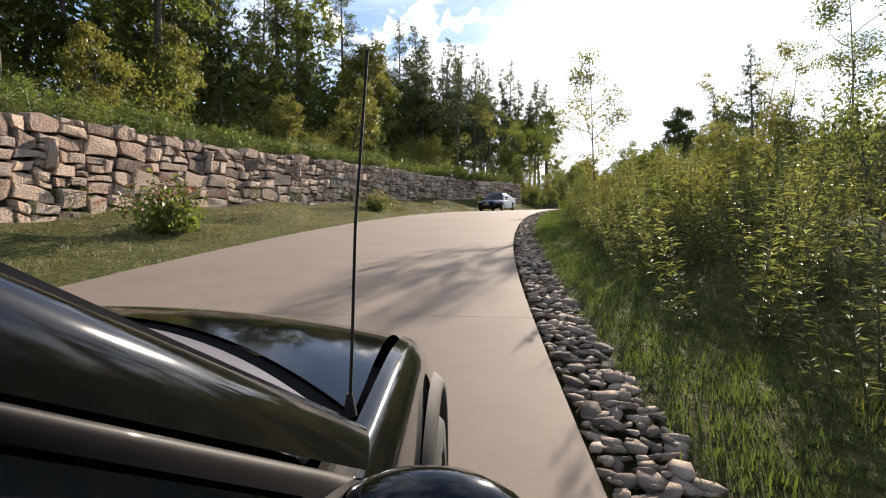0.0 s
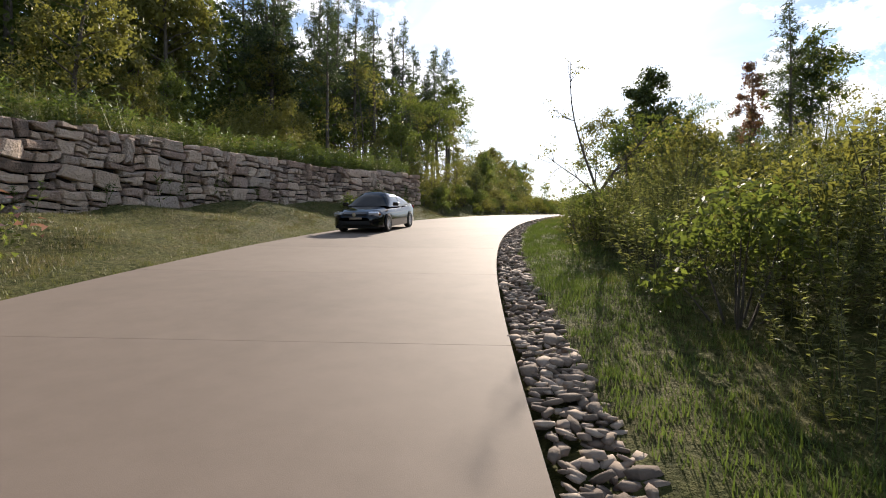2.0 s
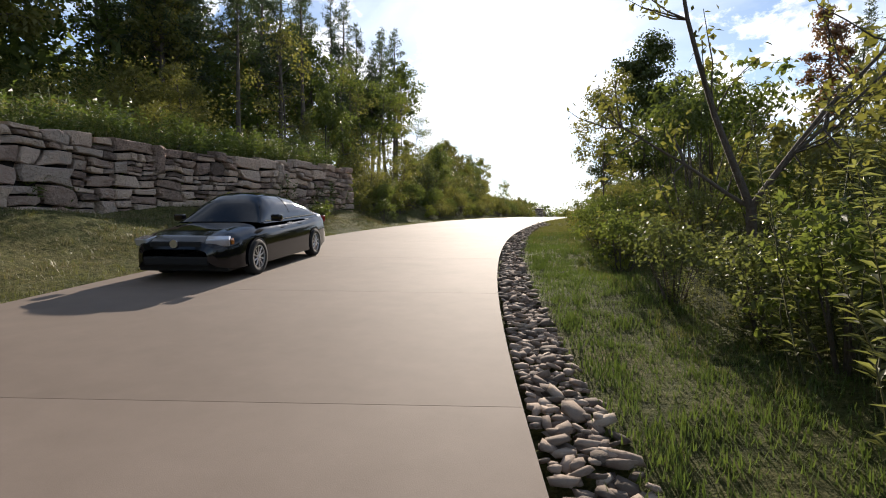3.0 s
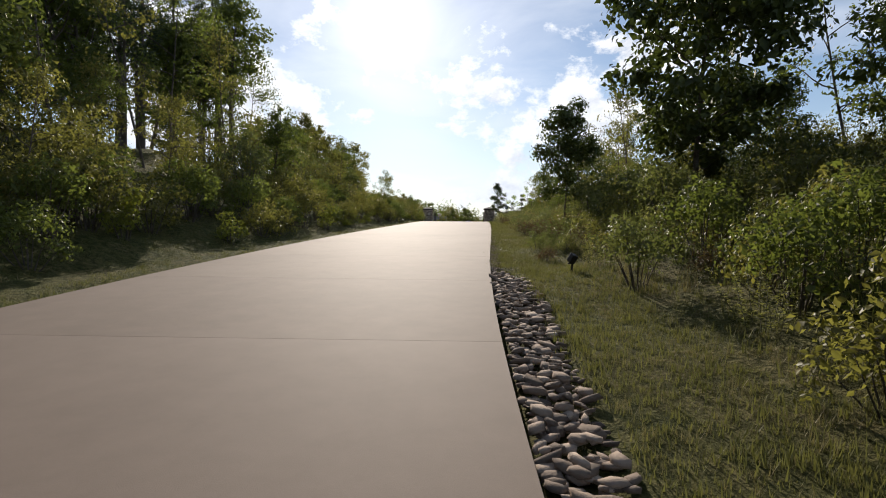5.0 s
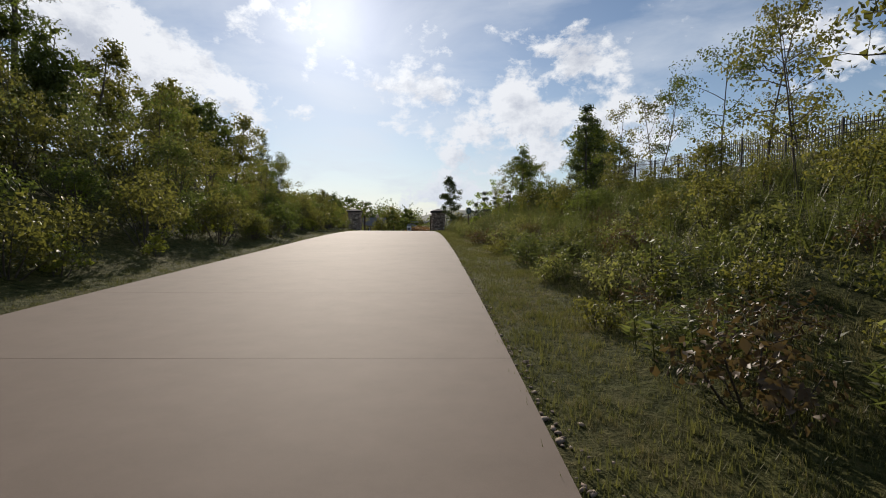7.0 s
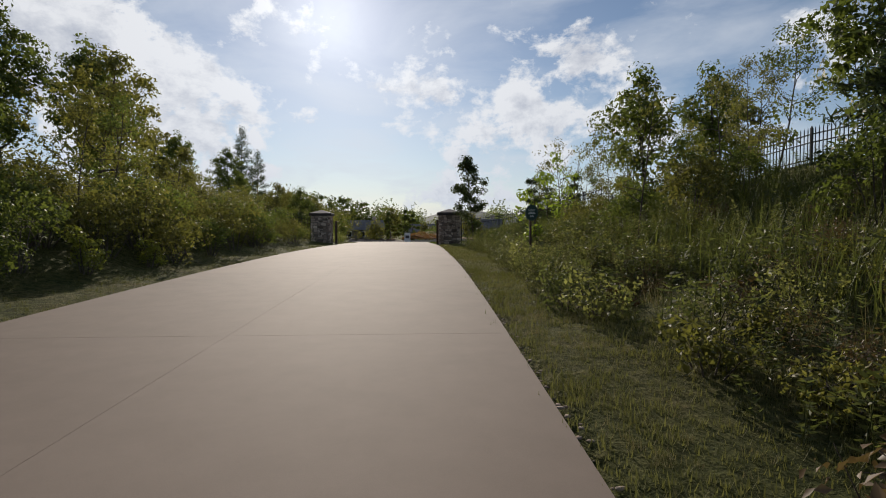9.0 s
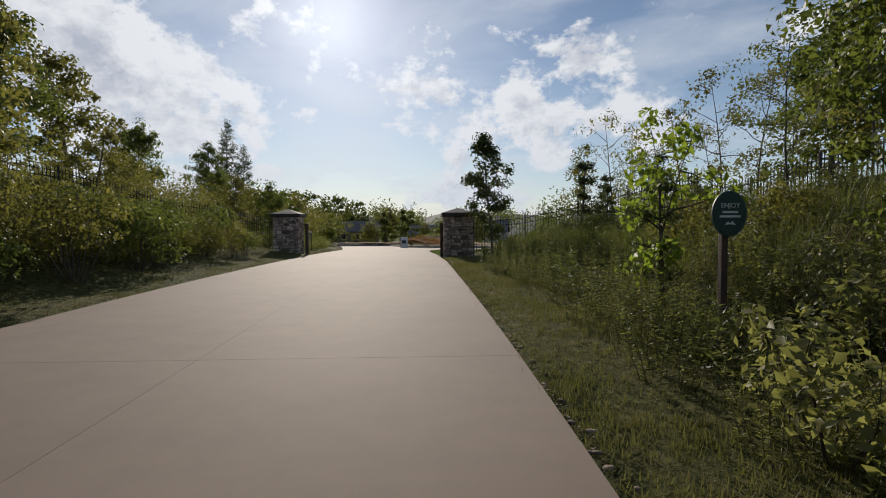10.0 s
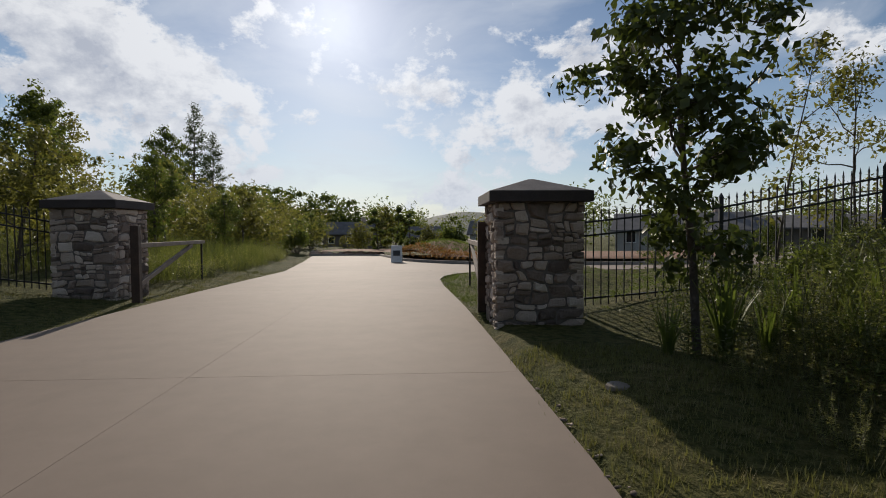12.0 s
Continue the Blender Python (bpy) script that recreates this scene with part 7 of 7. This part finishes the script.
def jeep():
    """The dark car standing at the start of the drive; x to its right, y ahead, origin beside its front door."""
    p = Vector(on_line(0.0, 0.0))
    base = Matrix.Translation(p) @ pose(0, 0, 0, 7.56, 0, 33.35)
    e = empty("suv", base, "dark grey-black car with a long whip aerial parked on the drive", "car")
    cx = -1.02

    def rear_edge(t):
        return 1.03 + 0.36 * (1 - t * t)

    def hood_z(t, y):
        return 0.985 + 0.078 * (1 - t * t) - 0.36 * np.maximum(0, (y - 1.25) / 0.95) ** 2.2

    def hood(a, b):
        t = 2 * a - 1
        y0 = rear_edge(t)
        y = y0 + (2.22 + 0.1 * (1 - t * t) - y0) * b
        return cx + t * (0.815 - 0.05 * b), y, hood_z(t, y)
    surf("hood", hood, 41, 25, M_paint2, e, "glossy dark hood")

    def fender(side):
        def fn(a, b):
            y = 0.62 + 1.62 * a
            zt = hood_z(1.0, y) - 0.005
            prof_x = np.interp(b, [0, 0.12, 0.3, 0.5, 0.75, 1.0], [0.825, 0.855, 0.89, 0.908, 0.915, 0.918])
            prof_z = np.interp(b, [0, 0.12, 0.3, 0.5, 0.75, 1.0], [0, 0.012, 0.06, 0.16, 0.36, 0.6])
            taper = 1 - 0.10 * np.maximum(0, (y - 1.5) / 0.74) ** 2
            return cx + side * prof_x * taper, y, zt - prof_z
        return fn
    for side in (1, -1):
        surf("fender", fender(side), 30, 22, M_paint2, e, "glossy dark front fender")

        def flare(a, b, side=side):
            t = math.pi * (1.12 * a - 0.06)
            r = 0.40 + 0.075 * b
            return cx + side * (0.912 + 0.03 * np.sin(np.pi * b)), 1.52 + r * np.cos(t), 0.36 + r * np.sin(t)
        surf("arch_flare", flare, 26, 7, M_trim, e, "black wheel-arch flare")
        wheel(e, cx + side * 0.82, 1.52, 0.36, side, 0.24)
        wheel(e, cx + side * 0.82, -1.18, 0.36, side, 0.24)

        def door(a, b, side=side):
            y = 0.64 - 2.6 * a
            return cx + side * np.interp(b, [0, 0.15, 0.6, 1], [0.84, 0.90, 0.935, 0.9]), y, 1.06 - 0.72 * b + 0.02 * a
        surf("door", door, 14, 10, M_paint2, e)
        surf("side_glass", lambda a, b, side=side: (cx + side * (0.845 - 0.20 * b), -0.05 - 0.1 * b - (1.75 - 0.1 * b) * a, 1.06 + 0.48 * b + 0.02 * a), 10, 6, M_carglass, e, "dark tinted side window")

        # windscreen pillar and door frame: from the foot of the windscreen up and back to the roof
        def run(a, k, foot, way, side=side):
            return [(cx + side * (foot[0] - way[0] * k * a)), foot[1] - way[1] * k * a, foot[2] + way[2] * k * a]

        def pillar(a, b, side=side):
            s0 = run(a, 2.1, (0.81, 0.946, 1.01), (0.09, 0.457, 0.323), side)
            s1 = run(a, 2.35, (0.90, 0.745, 1.054), (0.12, 0.324, 0.239), side)
            bow = np.sin(np.pi * b)
            return s0[0] + (s1[0] - s0[0]) * b + side * 0.020 * bow, s0[1] + (s1[1] - s0[1]) * b + 0.008 * bow, s0[2] + (s1[2] - s0[2]) * b + 0.020 * bow
        surf("windscreen_pillar", pillar, 26, 16, M_paint2, e, "broad glossy dark windscreen pillar")

        def frame_(a, b, side=side):
            s0 = run(a, 2.35, (0.897, 0.735, 1.047), (0.12, 0.324, 0.239), side)
            s1 = run(a, 2.9, (0.89, 0.60, 1.115), (0.09, 0.202, 0.164), side)
            bow = np.sin(np.pi * b)
            return s0[0] + (s1[0] - s0[0]) * b + side * 0.010 * bow, s0[1] + (s1[1] - s0[1]) * b, s0[2] + (s1[2] - s0[2]) * b + 0.012 * bow
        surf("door_frame", frame_, 22, 9, M_satin, e, "satin brown-grey window frame")

        def glass(a, b, side=side):
            s0 = run(a, 2.9, (0.885, 0.60, 1.11), (0.09, 0.202, 0.164), side)
            return s0[0] + side * 0.04 * b, s0[1] + (0.55 - 1.3 * a - s0[1]) * b * 0.5, s0[2] + (1.03 - s0[2]) * b
        surf("front_quarter_glass", glass, 14, 8, M_carglass, e, "dark tinted door window")
        surf("windscreen_seal", lambda a, b, side=side: (cx + side * (0.812 - 0.189 * a - 0.028 * b), 0.956 - 0.96 * a, 1.02 + 0.678 * a - 0.004 * b), 20, 3, M_cowl, e, "pale grey windscreen moulding")
        part("pillar_foot", box_bm(0.05, 0.40, 0.12, (cx + side * 0.835, 0.68, 0.95), 0.02), M_trim, e)
        mir = bmesh.new()
        bmesh.ops.create_uvsphere(mir, u_segments=20, v_segments=12, radius=1.0, matrix=Matrix.Translation((cx + side * 0.985, 0.62, 1.045)) @ Matrix.Diagonal((0.115, 0.07, 0.085, 1)))
        part("wing_mirror", mir, M_paint2, e, "rounded glossy mirror housing", smooth=True)
        part("mirror_arm", box_bm(0.12, 0.06, 0.05, (cx + side * 0.90, 0.62, 1.0), 0.015), M_trim, e)
        hl = bmesh.new()
        bmesh.ops.create_uvsphere(hl, u_segments=16, v_segments=10, radius=1.0, matrix=Matrix.Translation((cx + side * 0.6, 2.17, 0.50)) @ Matrix.Diagonal((0.13, 0.07, 0.13, 1)))
        part("headlight", hl, M_lens, e, "round clear headlight", smooth=True)
        part("tail_light", box_bm(0.16, 0.06, 0.3, (cx + side * 0.78, -2.12, 0.85), 0.02), M_taillens, e)

    def cowl(a, b):
        t = 2 * a - 1
        return cx + t * 0.80, rear_edge(t) - 0.03 - 0.19 * b, 0.978 + 0.074 * (1 - t * t) + 0.04 * b
    surf("cowl_panel", cowl, 31, 6, M_cowl, e, "pale grey cowl below the windscreen")

    def gap(a, b):
        t = 2 * a - 1
        return cx + t * 0.81, rear_edge(t) + 0.01 - 0.045 * b, hood_z(t, rear_edge(t)) - 0.012 - 0.03 * b
    surf("hood_gap", gap, 31, 4, M_trim, e, "black rubber seal behind the hood")

    def screen(a, b):
        t = 2 * a - 1
        return cx + t * (0.80 - 0.193 * b), rear_edge(t) - 0.20 - 0.88 * b - 0.10 * (1 - t * t) * b, 1.012 + 0.072 * (1 - t * t) + 0.69 * b
    surf("windscreen", screen, 25, 12, M_carglass, e, "dark reflecting windscreen")
    surf("roof", lambda a, b: (cx + (2 * a - 1) * 0.62, 0.12 - 2.15 * b, 1.70 + 0.06 * (1 - (2 * a - 1) ** 2) - 0.03 * b), 15, 15, M_paint2, e)
    surf("tailgate", lambda a, b: (cx + (2 * a - 1) * np.interp(b, [0, 0.45, 1], [0.62, 0.84, 0.9]), -2.03 - 0.10 * np.sin(np.pi * b), 1.68 - 1.3 * b), 15, 14, M_paint2, e)
    surf("front_panel", lambda a, b: (cx + (2 * a - 1) * 0.8, 2.24 + 0.06 * np.sin(np.pi * b), 0.64 - 0.32 * b), 15, 8, M_paint2, e)
    part("bumper", box_bm(1.7, 0.2, 0.2, (cx, 2.25, 0.42), 0.06, 3), M_trim, e)
    part("underbody", box_bm(1.5, 4.0, 0.25, (cx, 0.1, 0.38), 0.05), M_trim, e)
    part("wiper", beam((-0.32, 0.955, 1.012), (-0.78, 1.10, 1.045), 0.014, 0.014), M_trim, e)
    part("washer_jet", box_bm(0.03, 0.03, 0.012, (-0.30, 1.02, 1.0), 0.004), M_trim, e)
    v, f = tube([(-0.214, 1.045, 0.99), (-0.20, 1.02, 1.13), (-0.182, 0.985, 1.32), (-0.145, 0.93, 1.575)], [0.0035, 0.003, 0.0026, 0.002], 6)
    obj("aerial", v, f, M_trim, e, "thin black whip aerial", smooth=True)
    bm = bmesh.new()
    bmesh.ops.create_cone(bm, cap_ends=True, segments=12, radius1=0.013, radius2=0.006, depth=0.04, matrix=Matrix.Translation((-0.214, 1.046, 0.995)))
    part("aerial_base", bm, M_trim, e)


jeep()


# ---------------------------------------------------------------- pieces: the stone wall and the river stones
def build_wall():
    s0, s1 = 7.0, 50.2
    ss = np.arange(s0, s1 + 0.01, 0.25)
    face = on_line(ss, wall_u(ss))
    length = np.r_[0, np.cumsum(np.hypot(*np.diff(face[:, :2], axis=0).T))]
    wall = empty("wall_retaining", Matrix.Identity(4), "tall dry-laid retaining wall of rough tan and grey boulders", "retaining wall")
    tagged(wall, kind="structure")
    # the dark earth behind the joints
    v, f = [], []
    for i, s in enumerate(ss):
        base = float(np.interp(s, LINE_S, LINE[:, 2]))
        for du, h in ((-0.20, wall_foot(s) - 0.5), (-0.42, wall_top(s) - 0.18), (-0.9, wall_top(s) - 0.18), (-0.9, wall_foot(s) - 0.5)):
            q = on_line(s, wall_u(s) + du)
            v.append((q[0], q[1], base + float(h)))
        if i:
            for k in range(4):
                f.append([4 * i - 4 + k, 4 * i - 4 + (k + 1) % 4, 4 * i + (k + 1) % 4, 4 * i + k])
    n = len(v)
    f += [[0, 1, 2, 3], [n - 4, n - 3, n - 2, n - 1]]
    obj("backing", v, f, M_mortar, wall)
    rng = np.random.default_rng(77)
    L = length[-1]
    cells = []
    x = 0.0
    while x < L:
        w = min(rng.uniform(3, 6), L - x)
        if L - x - w < 1.5:
            w = L - x
        k = float(np.interp(x, [0, 8, 15, 24], [1.0, 1.0, 0.95, 0.8]))
        split(rng, x, x + w, 0.0, 2.8, 0.82 * k, 0.46 * k, cells)
        x += w
    rest, count = [], 0
    for c, q in sorted(rubble(rng, cells, 0.0, L, 0.0, 2.8, 0.06, 1.0, 0.10), key=lambda e: e[0][0]):
        s = float(np.interp(c[0], length, ss))
        if c[1] + q[:, 1].max() > 2.78:
            q[q[:, 1] > q[:, 1].max() - 0.02, 1] += rng.uniform(-0.10, 0.14)
        foot, H = float(wall_foot(s)) - 0.12, float(wall_top(s) - wall_foot(s)) + 0.12
        q[:, 1] *= H / 2.8
        ext = min(np.ptp(q[:, 0]), np.ptp(q[:, 1]))
        v, f = rubble_stone(rng, q, 0.018, 0.4, min(0.05, 0.12 * ext) * rng.uniform(0.3, 1.5), 0.0)
        a, b = on_line(s - 0.1, wall_u(s - 0.1)), on_line(s + 0.1, wall_u(s + 0.1))
        turn = math.degrees(math.atan2(b[1] - a[1], b[0] - a[0]))
        p = on_line(s, float(wall_u(s)) - 0.05 * c[1] + rng.normal() * 0.04)
        base = float(np.interp(s, LINE_S, LINE[:, 2]))
        m = Matrix.Translation((p[0], p[1], base + foot + c[1] * H / 2.8)) @ pose(0, 0, 0, 4, 0, turn)
        if s < 40 or count < 300:
            ob = obj("stone", v, f, M_wallstone, wall)
            ob.matrix_basis = m
            count += 1
        else:
            mm = np.array(m)
            v = v @ mm[:3, :3].T + mm[:3, 3]
            n0 = sum(len(r[0]) for r in rest)
            rest.append((v, [[i + n0 for i in q] for q in f]))
    if rest:
        ob = obj("far_stones", np.concatenate([r[0] for r in rest]), [q for r in rest for q in r[1]], M_wallstone, wall, "smaller grey stones at the wall's end")
        tagged(ob, kind="stuff")
    # upright slabs set on end, standing a little proud
    for s, z0, h, w in ((12.6, 0.55, 0.9, 0.3), (18.6, 0.62, 0.8, 0.25), (24.3, 0.62, 0.8, 0.28), (29.5, 0.6, 0.8, 0.26), (33.2, 0.66, 0.8, 0.28), (37.0, 0.62, 0.8, 0.3), (41.0, 0.66, 0.8, 0.28), (45.5, 0.6, 0.75, 0.26)):
        v, f = rock_face(rng, w, h, 0.4, 0.06, 0.0)
        a, b = on_line(s - 0.1, wall_u(s - 0.1)), on_line(s + 0.1, wall_u(s + 0.1))
        turn = math.degrees(math.atan2(b[1] - a[1], b[0] - a[0]))
        foot, top = float(wall_foot(s)), float(wall_top(s))
        p = on_line(s, float(wall_u(s)) + 0.05)
        ob = obj("upright_stone", v, f, M_wallstone, wall)
        ob.matrix_basis = Matrix.Translation((p[0], p[1], float(np.interp(s, LINE_S, LINE[:, 2])) + foot + z0 * (top - foot) + 0.25)) @ pose(0, 0, 0, 3, 4, turn)


build_wall()


def pebble(seed):
    rng = np.random.default_rng(seed)
    bm = bmesh.new()
    bmesh.ops.create_icosphere(bm, subdivisions=1, radius=0.5)
    k = rng.normal(size=3)
    for q in bm.verts:
        q.co *= 1 + 0.20 * math.sin(3 * q.co.x + k[0] * 3) + 0.18 * math.sin(5 * q.co.y + k[1] * 3) + rng.normal() * 0.10
        q.co.z = max(min(q.co.z, 0.34), -0.4)
    a = rng.uniform(0.5, 0.9), rng.uniform(0.3, 0.5)
    bmesh.ops.transform(bm, matrix=Matrix.Diagonal((1.1, a[0], a[1], 1)), verts=bm.verts)
    v = np.array([q.co[:] for q in bm.verts])
    bm.verts.index_update()
    f = np.array([[q.index for q in face.verts] for face in bm.faces])
    bm.free()
    return v, f


def build_stones():
    rng = np.random.default_rng(9)
    kinds = [pebble(300 + i) for i in range(12)]
    border = empty("stone_border", Matrix.Identity(4), "border of loose tan and brown river stones along the concrete", "stone border")
    tagged(border, kind="structure")
    shared = [mesh_of("stone", v, f, M_rivers, False) for v, f in kinds]
    spots = []
    s = -3.0
    while s < 54.2:
        wide = float(np.interp(s, [-3, 48, 52, 53.6, 54.2], [0.52, 0.52, 0.72, 0.6, 0.2]))
        x = 0.085
        while x < wide:
            d = rng.uniform(0.07, 0.17) * rng.uniform(0.8, 1.2)
            spots.append((s + rng.normal() * 0.03, x + rng.normal() * 0.015, d))
            x += d * 0.62
        s += 0.078
    parts, count = [], 0
    for s, x, d in spots:
        p = on_line(s, float(edge_right(s)) + x)
        z = p[2] - 0.075 + rng.uniform(0.0, 0.05) + d * 0.12
        k = int(rng.integers(0, 12))
        m = Matrix.Translation((p[0], p[1], z)) @ pose(0, 0, 0, rng.normal() * 11, rng.normal() * 11, rng.uniform(0, 360)) @ Matrix.Diagonal((d, d, d, 1))
        if s > 44.0 and count < 300:
            ob = new("stone", shared[k])
            ob.parent = border
            ob.matrix_basis = m
            count += 1
        else:
            mm = np.array(m)
            v, f = kinds[k]
            parts.append((v @ mm[:3, :3].T + mm[:3, 3], f))
    v, f = join(parts)
    tagged(obj("river_stones", v, f, M_rivers, border, "rounded river stones"), kind="stuff")
    # small broken edge stones further on
    ss = np.concatenate([rng.uniform(54, 112, 500), 54 + abs(rng.normal(size=700)) * 6])
    parts = []
    for s in ss:
        p = on_line(s, float(edge_right(s)) + abs(rng.normal()) * (0.05 if s > 68 else 0.10) + 0.02)
        d = rng.uniform(0.02, 0.07)
        mm = np.array(Matrix.Translation((p[0], p[1], p[2] - 0.02)) @ pose(0, 0, 0, 0, 0, rng.uniform(0, 360)) @ Matrix.Diagonal((d, d, d, 1)))
        v, f = kinds[int(rng.integers(0, 12))]
        parts.append((v @ mm[:3, :3].T + mm[:3, 3], f))
    v, f = join(parts)
    tagged(obj("edge_gravel", v, f, M_rivers, border, "loose gravel along the concrete edge", smooth=True), kind="stuff")


build_stones()
